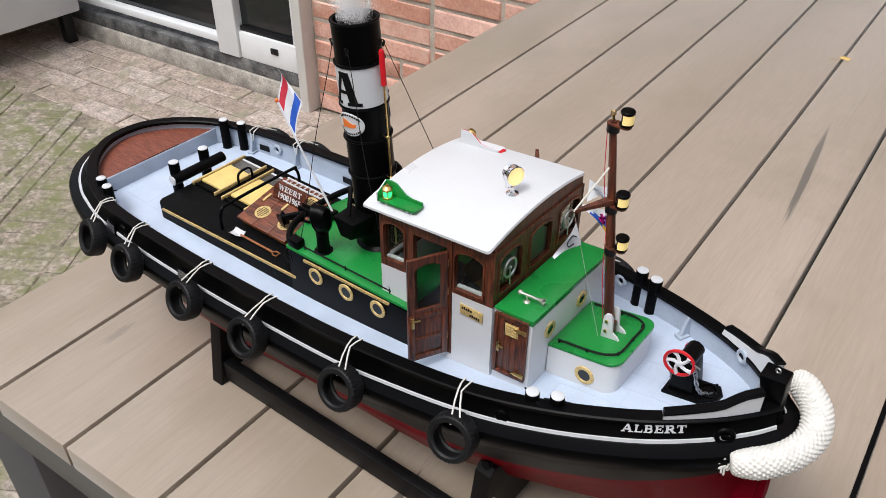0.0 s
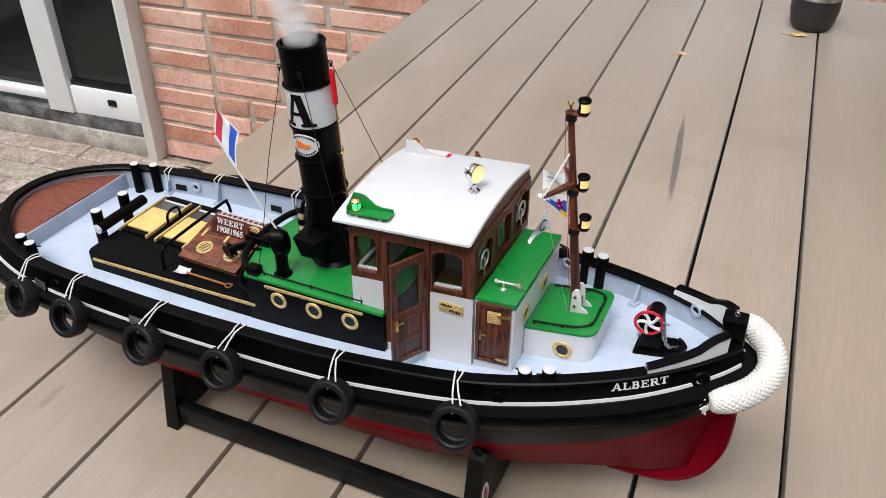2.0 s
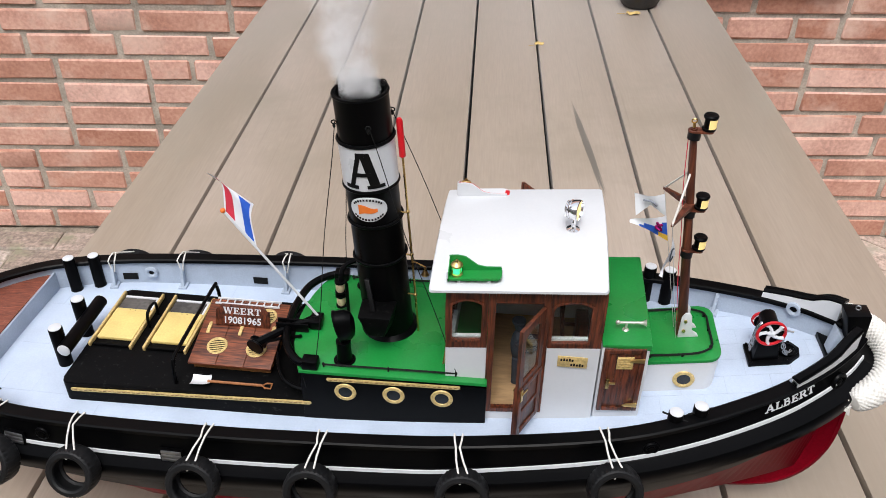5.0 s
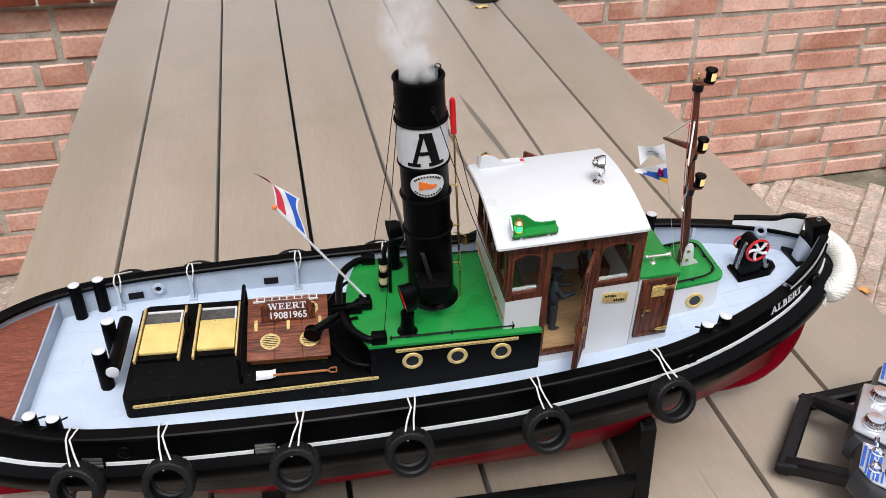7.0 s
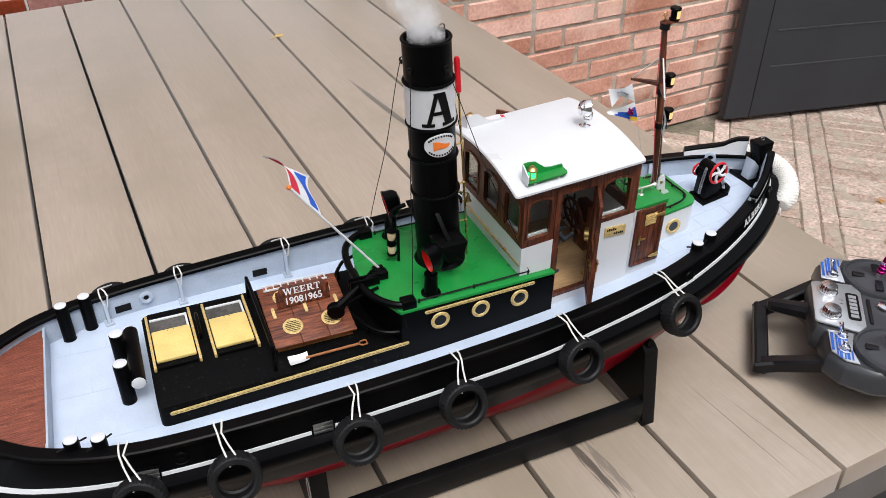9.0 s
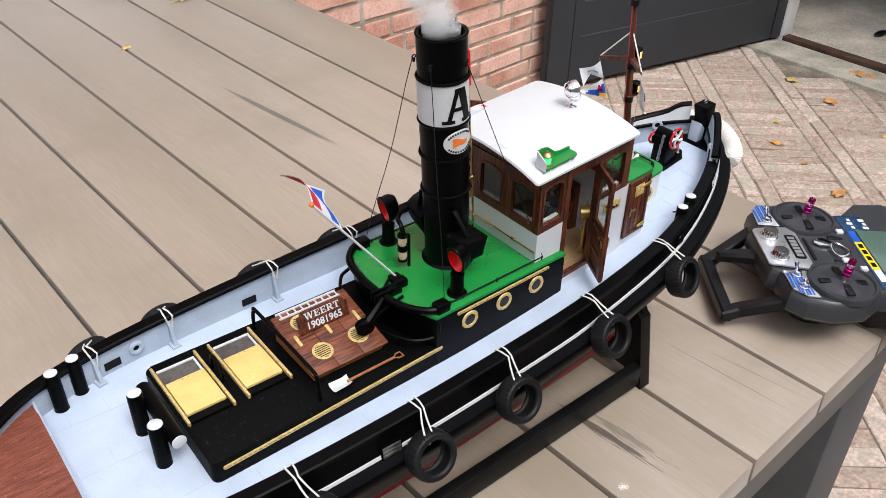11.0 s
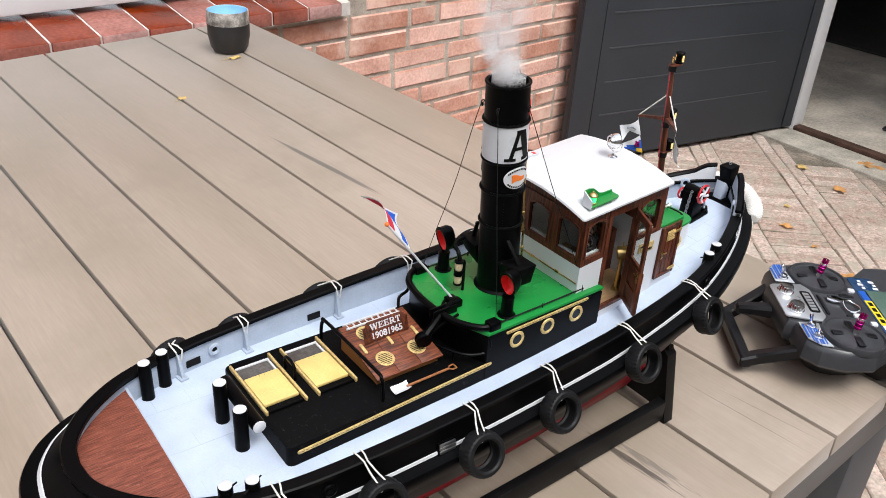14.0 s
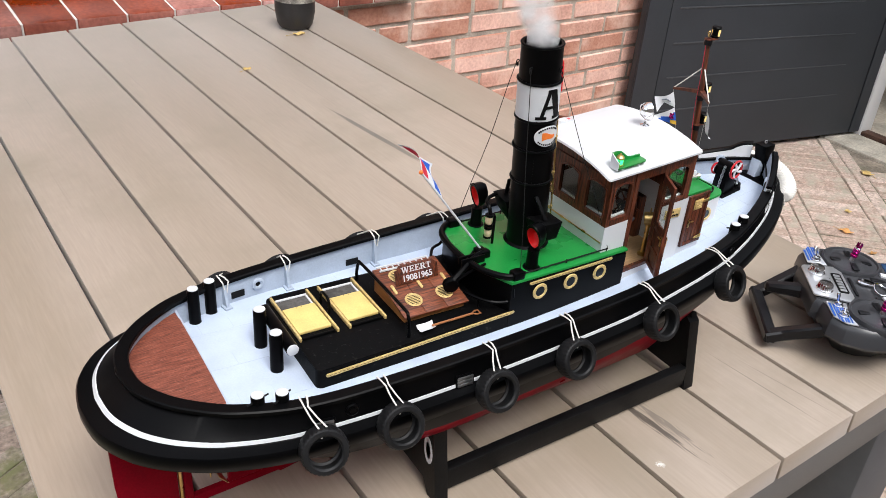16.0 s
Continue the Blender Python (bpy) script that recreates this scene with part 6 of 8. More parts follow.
# helmsman doll, one plain shape
bm = B()
fx, fy, fz = 0.1005, -0.020, 0.8720
for s in (-1, 1):
    tube(bm, [(fx, fy + s * 0.0032, fz + 0.001), (fx, fy + s * 0.0030, fz + 0.010), (fx, fy + s * 0.0024, fz + 0.021)], [0.0022, 0.0026, 0.0030], 10)
    blob(bm, (fx + 0.0014, fy + s * 0.0034, fz + 0.0012), (0.0040, 0.0020, 0.0013), 10, 6)
    tube(bm, [(fx, fy + s * 0.0058, fz + 0.037), (fx + 0.004, fy + s * 0.0072, fz + 0.031), (fx + 0.013, fy + s * 0.0050, fz + 0.0330)], [0.0023, 0.0021, 0.0015], 10)
blob(bm, (fx, fy, fz + 0.030), (0.0044, 0.0062, 0.0110), 14, 10)
blob(bm, (fx + 0.0008, fy, fz + 0.0445), (0.0034, 0.0030, 0.0040), 12, 8)
lathe(bm, [(0.0038, 0), (0.0042, 0.0012), (0.0044, 0.0022), (0.0002, 0.0026)], (fx, fy, fz + 0.0468), up, 14)
single("helmsman_doll", bm, M_UNIF, "small plain doll in dark cloth standing in the wheelhouse", "doll", at=(fx, fy, fz))

# ------------------------------------------------------------------ mast
def mast_pt(z):
    t = (z - 0.902) / 0.143
    return Vector((0.2025 - 0.0175 * t, -0.0005, z))


bm = B()
zs = [0.9125, 0.93, 0.955, 0.98, 1.005, 1.030, 1.046]
tube(bm, [mast_pt(z) for z in zs], [0.0030, 0.0030, 0.0028, 0.0026, 0.0024, 0.0021, 0.0019], 12)
box(bm, *(lambda p: (p.x - 0.0036, p.x + 0.0036, p.y - 0.0032, p.y + 0.0032))(mast_pt(0.909)), 0.9045, 0.916, 0.0008)
mast = part("mast", bm, M_MAST, boat, "raked brown wooden mast")
bm = B()
for s in (-1, 1):
    poly = [(-0.0035, 0), (0.009, 0), (0.0075, 0.0025), (0.0040, 0.0050), (0.0028, 0.016), (0.0012, 0.0185), (-0.0015, 0.0185), (-0.0032, 0.016)]
    prism(bm, poly, 0.0014, plane_pose((0.2025, s * 0.0042 + 0.0007 - 0.0005, trunk_z(0.2025) - 0.0003), (1, 0, 0.17), up), 0.0003)
part("mast_step", bm, M_WHITE, mast, "white mast cheeks")
bm = B()
for z in (0.9115, 0.9190):
    cyl(bm, (0.2018, -0.0062, z), (0.2018, 0.0052, z), 0.0011, n=8)
part("mast_bolt", bm, M_BRASS, mast, "brass bolts")
for z, reach in ((1.0455, 0.0075), (0.9970, 0.0062), (0.9695, 0.0066)):
    p = mast_pt(z)
    bm = B()
    prism(bm, rounded(-0.0032, reach + 0.0030, -0.0031, 0.0031, 0.0028), 0.0010, pose(p.x, p.y, z - 0.0012), 0.0003)
    part("lamp_bracket", bm, M_MAST, mast)
    bm = B()
    lathe(bm, [(0.0034, 0), (0.0038, 0.0006), (0.0038, 0.0014), (0.0030, 0.0018), (0.0030, 0.0066), (0.0038, 0.0070), (0.0040, 0.0082), (0.0034, 0.0090), (0.0010, 0.0092)], (p.x + reach, p.y, z), up, 18)
    part("masthead_lamp", bm, M_BLACK, mast, "black masthead lantern")
    bm = B()
    rings = []
    for r in (0.0032, 0.0036):
        rings.append([Vector((p.x + reach + r * math.cos(radians(a)), p.y + r * math.sin(radians(a)), z + 0.0016)) for a in range(-105, 106, 15)])
        rings.append([Vector((p.x + reach + r * math.cos(radians(a)), p.y + r * math.sin(radians(a)), z + 0.0068)) for a in range(-105, 106, 15)])
    loft(bm, [rings[0], rings[1], rings[3], rings[2], rings[0]], closed=False)
    part("lamp_front", bm, glow("lit_brass_lens", (0.95, 0.72, 0.28), 0.35), mast, "glowing brass lens")
    bm = B()
    cyl(bm, p + Vector((0.0005, 0, -0.0055)), p + Vector((0.0006, 0, -0.0012)), 0.0036, n=12)
    part("mast_band", bm, M_PLAST2, mast, "black tape band")
bm = B()
p = mast_pt(1.0465)
torus(bm, p + Vector((-0.0005, 0, 0.0038)), (0, 1, 0.3), 0.0014, 0.0004, 12, 5)
cyl(bm, p, p + Vector((-0.0005, 0, 0.0026)), 0.0008, n=8)
part("mast_eye", bm, M_BRASS, mast, "brass eye at the masthead")
pz = mast_pt(0.9990)
bm = B()
for s in (-1, 1):
    tip = pz + Vector((-0.0115, s * 0.0205, -0.002))
    d = (tip - pz)
    hexa(bm, [pz + Vector((-0.0022, 0, 0.0015)), pz + Vector((0.0022, s * 0.002, 0.0015)), pz + Vector((0.0022, s * 0.002, -0.0015)), pz + Vector((-0.0022, 0, -0.0015)),
              tip + Vector((-0.0007, 0, 0.0009)), tip + Vector((0.0007, 0, 0.0009)), tip + Vector((0.0007, 0, -0.0009)), tip + Vector((-0.0007, 0, -0.0009))])
part("crosstree", bm, M_MAST, mast, "tapered wooden crosstrees")
tips = [pz + Vector((-0.0115, s * 0.0205, -0.002)) for s in (-1, 1)]
bm = B()
for tip in tips:
    tube(bm, [mast_pt(1.021), tip], 0.0006, 6)
part("crosstree_stay", bm, M_ROPE, mast, "white cord stays")
thin = mat("clear_halyard", (0.55, 0.52, 0.5), 0.3, var=0.02, bump=0)
for tip, foot in ((tips[0], (0.198, -0.006, 0.905)), (tips[1], (0.198, 0.005, 0.905))):
    bm = B()
    tube(bm, [tip, Vector(foot)], 0.00018, 4)
    part("halyard", bm, thin, mast, "thin halyard")
bm = B()
tube(bm, curve([mast_pt(1.04) + Vector((-0.003, -0.0008, 0)), mast_pt(1.01) + Vector((-0.0042, -0.001, 0)), mast_pt(0.98) + Vector((-0.0036, 0.001, 0)), mast_pt(0.95) + Vector((-0.0042, -0.001, 0)), mast_pt(0.916) + Vector((-0.0035, -0.0015, 0))], 5), 0.00025, 5)
part("lamp_wire", bm, M_CLOTHR, mast, "thin red lamp wire")


def pennant(name, o, du, dv, shape, mats, lab, marks=None):
    """A small signal flag with a gentle ripple; u along the fly, v down the hoist."""
    U, V = Vector(du), Vector(dv)
    N = U.cross(V).normalized()
    b = B()
    n = 8
    rows4 = []
    for i in range(n + 1):
        s = i / n
        lo, hi = shape(s)
        rows4.append([Vector(o) + U * s + V * (lo + (hi - lo) * j / 4) + N * (0.0012 * math.sin(5 * s + j * 0.5)) for j in range(5)])
    loft(b, rows4, closed=False)
    bmesh.ops.solidify(b, geom=b.faces[:], thickness=0.0003)
    f = part(name, b, mats, mast, lab)
    if len(mats) > 1:
        for pl in f.data.polygons:
            q = pl.center + BASE[f] - Vector(o)
            v = q.dot(V) / V.length_squared
            pl.material_index = min(len(mats) - 1, max(0, int(v * len(mats))))
    if marks:
        b = B()
        tube(b, curve([Vector(o) + U * s + V * v + N * sg * 0.0016 for s, v in marks[1] for sg in (1,)], 4), marks[2], 6)
        part("flag_mark", b, marks[0], mast)
    return f


h0 = tips[1].lerp(Vector((0.198, 0.005, 0.905)), 0.03)
hd = (Vector((0.198, 0.005, 0.905)) - tips[1]).normalized()
pennant("signal_flag", h0, (-0.017, 0.004, -0.0035), hd * 0.015, lambda s: (0.05 + 0.1 * math.sin(3 * s), 1.0 - 0.42 * (1 - abs(2 * s - 1))), [M_CLOTHW], "white swallow tailed flag with a grey mark", (mat("grey_print", (0.25, 0.27, 0.32), 0.7, bump=0), [(0.25, 0.55), (0.45, 0.35), (0.7, 0.3)], 0.0006))
h1 = h0 + hd * 0.0152
pennant("signal_flag", h1, (-0.022, 0.005, 0.001), hd * 0.016, lambda s: (0.5 * s, 1 - 0.42 * s), [M_CLOTHW, M_BLUE, M_CLOTHY], "triangular blue, white and yellow pennant", (M_PINK, [(0.1, 0.35), (0.3, 0.5), (0.15, 0.6), (0.25, 0.3)], 0.0008))
h2 = tips[0].lerp(Vector((0.198, -0.006, 0.905)), 0.08)
hd2 = (Vector((0.198, -0.006, 0.905)) - tips[0]).normalized()
pennant("signal_flag", h2, (-0.006, -0.014, -0.012), hd2 * 0.015, lambda s: (0.48 * s, 1 - 0.48 * s), [M_CLOTHW], "white triangular pennant with a blue and red ring", (M_UNIF, [(0.12, 0.45), (0.25, 0.28), (0.45, 0.35), (0.45, 0.55), (0.25, 0.62)], 0.0004))

# ------------------------------------------------------------------ anchor winch
wz = deck_z(0.255) + 0.0015
# the base plate follows the rise of the deck
WB = plane_pose((0.2448, 0, deck_z(0.2448) + 0.0012), (1, 0, (deck_z(0.277) - deck_z(0.2448)) / 0.0322), (0, 1, 0))
bm = B()
prism(bm, [(0.2448, -0.0092), (0.2690, -0.0092), (0.2762, -0.0030), (0.2772, 0.0030), (0.2735, 0.0092), (0.2448, 0.0102)], 0.0028, WB @ pose(-0.2448, 0, 0), 0.0007)
for bx, by in ((0.2466, -0.0080), (0.2672, -0.0080), (0.2466, 0.0088), (0.2715, 0.0080)):
    cyl(bm, WB @ Vector((bx - 0.2448, by, 0.0027)), WB @ Vector((bx - 0.2448, by, 0.0038)), 0.0009, n=8)
hexa(bm, [(0.2466, -0.0068, wz - 0.001), (0.2630, -0.0068, wz - 0.001), (0.2630, 0.0078, wz - 0.001), (0.2466, 0.0078, wz - 0.001), (0.2485, -0.0062, 0.9185), (0.2580, -0.0062, 0.9185), (0.2580, 0.0077, 0.9185), (0.2485, 0.0077, 0.9185)], 0.0008)
cyl(bm, (0.2533, -0.0066, 0.9180), (0.2533, 0.0081, 0.9180), 0.0052, n=24)
lathe(bm, [(0.0062, 0), (0.0062, 0.0022), (0.0046, 0.0026), (0.0040, 0.0012)], WB @ Vector((0.0245, 0.001, 0.0020)), up, 20)
winch = part("anchor_winch", bm, M_BLACK, boat, "black anchor winch with red hand wheels")
for s, r in ((-1, 0.0084), (1, 0.0050)):
    c = Vector((0.2515, 0.0005 + s * (0.0118 if s < 0 else 0.0105), 0.9195 if s < 0 else 0.9120))
    bm = B()
    torus(bm, c, (0.12 * s, 1, 0), r, 0.0010, 32, 8)
    lathe(bm, [(r * 0.99, -0.0006), (r * 0.99, 0.0006)], c, (0.12 * s, 1, 0), 30, cap=False)
    part("hand_wheel", bm, M_REDP, winch, "red hand wheel")
    bm = B()
    for k in range(5):
        a = 2 * math.pi * k / 5 + 0.3
        pts = [c + Vector((q * math.cos(a + 0.2 * j), 0.0, q * math.sin(a + 0.2 * j))) for j, q in enumerate((0.0008, r * 0.35, r * 0.65, r * 0.96))]
        tube(bm, pts, [0.0013, 0.0011, 0.0010, 0.0013], 6)
    blob(bm, c, (0.0024, 0.0016, 0.0024), 10, 6)
    part("wheel_spokes", bm, M_CLOTHW, winch, "white curved spokes")
    bm = B()
    cyl(bm, (0.2515, 0.0005 + s * 0.006, c.z), c, 0.0030, n=14)
    cyl(bm, c - Vector((0, s * 0.0022, 0)), c - Vector((0, s * 0.0014, 0)), r * 0.93, n=24)
    part("winch_drum", bm, M_BLACK, winch, "black winch drum")
bm = B()
cyl(bm, (0.2520, -0.0080, 0.9215), (0.2640, -0.0120, 0.9225), 0.0006, n=6)
part("winch_lever", bm, M_STEEL, winch, "thin steel lever")
runs = [curve([(0.2590, -0.0060, 0.9165), (0.2620, -0.0068, 0.9080), (0.2650, -0.0060, 0.9010), (0.2690, -0.0020, wz + 0.006), (0.2730, 0.0030, wz + 0.0045)], 3), curve([(0.2478, -0.0015, 0.9195), (0.2468, -0.0015, 0.9140), (0.2458, -0.0013, 0.9060), (0.2454, -0.0010, wz + 0.0055)], 3)]
for k, (a, b) in enumerate([ab for cpts in runs for ab in zip(cpts, cpts[1:])]):
    bm = B()
    m = (a + b) / 2
    d = (b - a)
    side = d.normalized().cross(Vector((0, 1, 0)) if k % 2 else Vector((1, 0, 1)).normalized()).normalized() * 0.0011
    tube(bm, [m - d * 0.75 - side * 0.5, m - d * 0.4 - side, m + d * 0.4 - side, m + d * 0.75 - side * 0.5, m + d * 0.75 + side * 0.5, m + d * 0.4 + side, m - d * 0.4 + side, m - d * 0.75 + side * 0.5], 0.0004, 5, closed=True)
    part("chain_link", bm, M_STEEL, winch, "steel chain link")

# ------------------------------------------------------------------ tugboat: deck fittings
def sheer_at(x):
    return interp(x, [p.x for p in HALF], SHEER)


def normal_at(x):
    i = min(range(len(HALF)), key=lambda j: abs(HALF[j].x - x))
    return NRM[i], flare(i), ledge(i)


def side_pt(x, side, out, z):
    n, _, _ = normal_at(x)
    return Vector((x + n.x * out, axis_y(x) + side * (half_of(x) + n.y * out), z))


def bitt(x, y, z0, z1, r=0.0043, pin=None):
    bm = B()
    lathe(bm, [(r + 0.0003, 0), (r, 0.001), (r, z1 - z0 - 0.0006), (r - 0.0003, z1 - z0)], (x, y, z0), up, 20)
    b = part("bitt", bm, M_BLACK, boat, "black mooring bitt with a white top")
    bm = B()
    lathe(bm, [(r - 0.0004, 0), (r - 0.0004, 0.0005), (r - 0.0012, 0.0009), (0.0002, 0.0010)], (x, y, z1), up, 20)
    part("bitt_top", bm, M_WHITE, b, "white painted top")
    if pin:
        bm = B()
        cyl(bm, (x - pin[0], y - pin[1], z1 - 0.004), (x + pin[0], y + pin[1], z1 - 0.0035), 0.0006, n=6)
        part("bitt_pin", bm, M_WIRE, b)
    return b


for x, y, zt in ((-0.2372, 0.0570, 0.8820), (-0.2225, 0.0655, 0.8800), (0.1895, 0.0685, 0.9065), (0.2020, 0.0635, 0.9080)):
    bitt(x, y, deck_z(x), zt)
for x, y, zt, pn in ((-0.2365, -0.0735, 0.8805, (-0.008, -0.003)), (-0.2220, -0.0775, 0.8805, (0.007, 0.004)), (0.1918, -0.0685, 0.9035, (-0.007, 0.003)), (0.2058, -0.0645, 0.9060, (0.007, 0.003))):
    bitt(x, y, deck_z(x), zt, pin=pn)
# double cross bitt on the after deck
for y in (0.0080, -0.0230):
    bitt(-0.2047, y, deck_z(-0.205), 0.8848, 0.0046)
bm = B()
cyl(bm, (-0.1965, 0.0215, 0.8738), (-0.1965, -0.0320, 0.8738), 0.0046, n=20)
bar = part("cross_bar", bm, M_BLACK, boat, "thick black cross bar with white ends")
for y, d in ((0.0216, 1), (-0.0321, -1)):
    bm = B()
    lathe(bm, [(0.0043, 0), (0.0043, 0.0006), (0.0036, 0.0010), (0.0002, 0.0011)], (-0.1965, y, 0.8738), (0, d, 0), 18)
    part("bar_end", bm, M_WHITE, bar, "white end")

# bulwark stanchions, freeing ports and hawse rings
ROPES = [-0.2110, -0.1580, -0.0765, -0.0080, 0.0710, 0.1530]
for side in (-1, 1):
    for x in (-0.2120, -0.1585, -0.0780, -0.0050, 0.0700, 0.1520, 0.2350):
        n, f, g = normal_at(x)
        zt, zd = sheer_at(x), deck_z(x)
        t = Vector((-n.y, n.x, 0)) if side > 0 else Vector((n.y, n.x, 0))
        nn = Vector((n.x, side * n.y, 0))
        a0 = side_pt(x, side, -0.0037, 0)
        tv = Vector((nn.y, -nn.x, 0)) * 0.0011
        bm = B()
        hexa(bm, [Vector((*(a0 + tv).xy, zd + 0.001)), Vector((*(a0 - tv).xy, zd + 0.001)), Vector((*(a0 - tv - nn * 0.0065).xy, zd + 0.001)), Vector((*(a0 + tv - nn * 0.0065).xy, zd + 0.001)),
                  Vector((*(a0 + tv).xy, zt - 0.001)), Vector((*(a0 - tv).xy, zt - 0.001)), Vector((*(a0 - tv - nn * 0.0022).xy, zt - 0.001)), Vector((*(a0 + tv - nn * 0.0022).xy, zt - 0.001))])
        c = a0 - nn * 0.0038
        m = plane_pose((c.x, c.y, zd + 0.0012), (nn.y, -nn.x, 0), (nn.x, nn.y, 0))
        box(bm, -0.003, 0.003, -0.0042, 0.0036, -0.0015, 0.0006, 0, m)
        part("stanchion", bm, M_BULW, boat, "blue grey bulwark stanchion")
    for x in (-0.2000, -0.0985):
        n, f, g = normal_at(x)
        nn = Vector((n.x, side * n.y, 0))
        tv = Vector((nn.y, -nn.x, 0))
        a = side_pt(x, side, -0.0040, deck_z(x) + 0.0065)
        bm = B()
        box(bm, -0.0055, 0.0055, -0.0028, 0.0028, -0.0003, 0.0004, 0, plane_pose(a, tv * side, up))
        part("freeing_port", bm, M_PRINT, boat, "dark freeing port")
        z = sheer_at(x) - 0.0150
        o = side_pt(x, side, f * 0.9, z)
        mm = plane_pose(o + nn * 0.0008, -tv, up) @ pose(0, 0, 0, -8)
        bm = B()
        for k in range(3):
            box(bm, -0.0062, 0.0062, -0.0040 + 0.0026 * k, -0.0018 + 0.0026 * k, 0.0003, 0.0014, 0.0003, mm)
        part("freeing_flap", bm, M_STEEL, boat, "ribbed grey freeing port flap")
        bm = B()
        box(bm, -0.0072, 0.0072, -0.0050, 0.0048, -0.0008, 0.0006, 0.0003, mm)
        part("freeing_frame", bm, M_BLACK, boat)
    for x, zz in ((-0.1830, 0.0105), (0.1765, 0.0150), (0.2780, 0.0150)):
        n, f, g = normal_at(x)
        nn = Vector((n.x, side * n.y, 0))
        c = side_pt(x, side, -0.0045, deck_z(x) + zz)
        bm = B()
        torus(bm, c, nn, 0.0036, 0.0016, 22, 8)
        part("hawse_ring", bm, M_BULW, boat, "blue grey hawse ring")
        bm = B()
        cyl(bm, c, c + nn * 0.0007, 0.0026, n=16)
        part("hawse_hole", bm, M_PRINT, boat)
        big = 1.3 if x > 0.25 else 1.0
        c = side_pt(0.2868 if big > 1 else x + 0.002, side, f * 0.5 + (0.0026 if big > 1 else 0.0012), sheer_at(x) - (0.0080 if big > 1 else 0.0095))
        bm = B()
        torus(bm, c, nn, 0.0034 * big, 0.0013 * big, 22, 8)
        lathe(bm, [(0.0022, -0.0006), (0.0022, 0.0012), (0.0010, 0.0014)], c, nn, 16)
        part("hawse_plug", bm, M_BLACK, boat, "round black hawse plug")

# raised bow bulwark, post and knitted fender
i_b = [i for i, p in enumerate(HALF) if 0.2545 < p.x < 0.2995]
for side in (-1, 1):
    rows5, rows5b, rows5c, rows5d = [], [], [], []
    for i in i_b:
        p, n = HALF[i], NRM[i]
        t = (p.x - 0.2545) / 0.05
        h = interp(t, [0, 0.06, 0.5, 0.6, 0.74, 1.0], [0.0016, 0.0034, 0.0058, 0.0066, 0.0118, 0.0128])
        z0 = SHEER[i] + 0.002
        q = lambda o, z: Vector((p.x + o * n.x, axis_y(p.x) + side * (p.y + o * n.y), z))
        zt = z0 + h + 0.0026
        zb = zt - 0.0026
        za = z0 + 0.0007
        rows5.append([q(-0.0022, za), q(0.0024, za), q(0.0024, zb), q(-0.0022, zb)])
        rows5b.append([q(-0.0018, z0 - 0.001), q(0.0020, z0 - 0.001), q(0.0020, zb - 0.0002), q(-0.0018, zb - 0.0002)])
        rows5d.append([q(-0.0050, z0 - 0.0022), q(-0.0024, z0 - 0.0022), q(-0.0023, zb), q(-0.0034, zb)])
        rows5c.append([q(-0.0030, zb + 0.0001), q(0.0028, zb + 0.0001), q(0.0028, zt - 0.0012), q(0.0018, zt), q(-0.0018, zt), q(-0.0030, zt - 0.0012)])
    part("bow_bulwark", loft(B(), rows5b), M_BLACK, boat, "black raised bow bulwark")
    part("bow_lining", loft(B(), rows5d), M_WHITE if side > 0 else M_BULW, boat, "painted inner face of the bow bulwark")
    part("bow_stripe", loft(B(), rows5), M_WHITE, boat, "white painted bow stripe")
    part("bow_capping", loft(B(), rows5c), M_BLACK, boat, "thick black bow capping")

    def bend(x, y, z, side=side):
        # letters run from aft to forward on the starboard side and the other way round to port
        X = 0.2562 + (x if side < 0 else -x) * 0.95
        k = (0.0052 - y) / 0.0185
        n, f, g = normal_at(X)
        i = min(range(len(HALF) - 1), key=lambda j: abs(HALF[j].x - X))
        return side_pt(X, side, f * max(k, 0.0) + 0.0024 + z, sheer_at(X) - 0.0033 + y)

    part("name_lettering", slab_lettering("ALBERT", 0.0064, bend), M_WHITE, boat, "white painted ship name", 60)
bm = B()
hexa(bm, [(0.3020, -0.0058, 0.9005), (0.3092, -0.0050, 0.9005), (0.3092, 0.0040, 0.9005), (0.3020, 0.0048, 0.9005), (0.2928, -0.0072, 0.9335), (0.3074, -0.0066, 0.9345), (0.3074, 0.0056, 0.9345), (0.2928, 0.0062, 0.9335)], 0.0010)
part("bow_floor", hexa(B(), [(0.2890, -0.0190, 0.8985), (0.3072, -0.0050, 0.8985), (0.3072, 0.0032, 0.8985), (0.2890, 0.0165, 0.8985), (0.2890, -0.0190, 0.9022), (0.3072, -0.0050, 0.9030), (0.3072, 0.0032, 0.9030), (0.2890, 0.0165, 0.9022)], 0.0004), M_BLACK, boat, "black bow planking")
part("bow_knee", hexa(B(), [(0.2860, -0.0035, 0.870), (0.2990, -0.0035, 0.870), (0.2990, 0.0025, 0.870), (0.2860, 0.0025, 0.870), (0.2925, -0.0060, 0.9194), (0.2985, -0.0060, 0.9130), (0.2985, 0.0050, 0.9130), (0.2925, 0.0050, 0.9194)], 0.0008), M_BULW, boat, "blue grey knee behind the bow post")
post = part("bow_post", bm, M_BLACK, boat, "square black bow post")
bm = B()
torus(bm, (0.3005, -0.0003, 0.9355), (0.3, 1, 0), 0.0014, 0.0005, 14, 6)
part("bow_ring", bm, M_STEEL, post, "small steel ring")

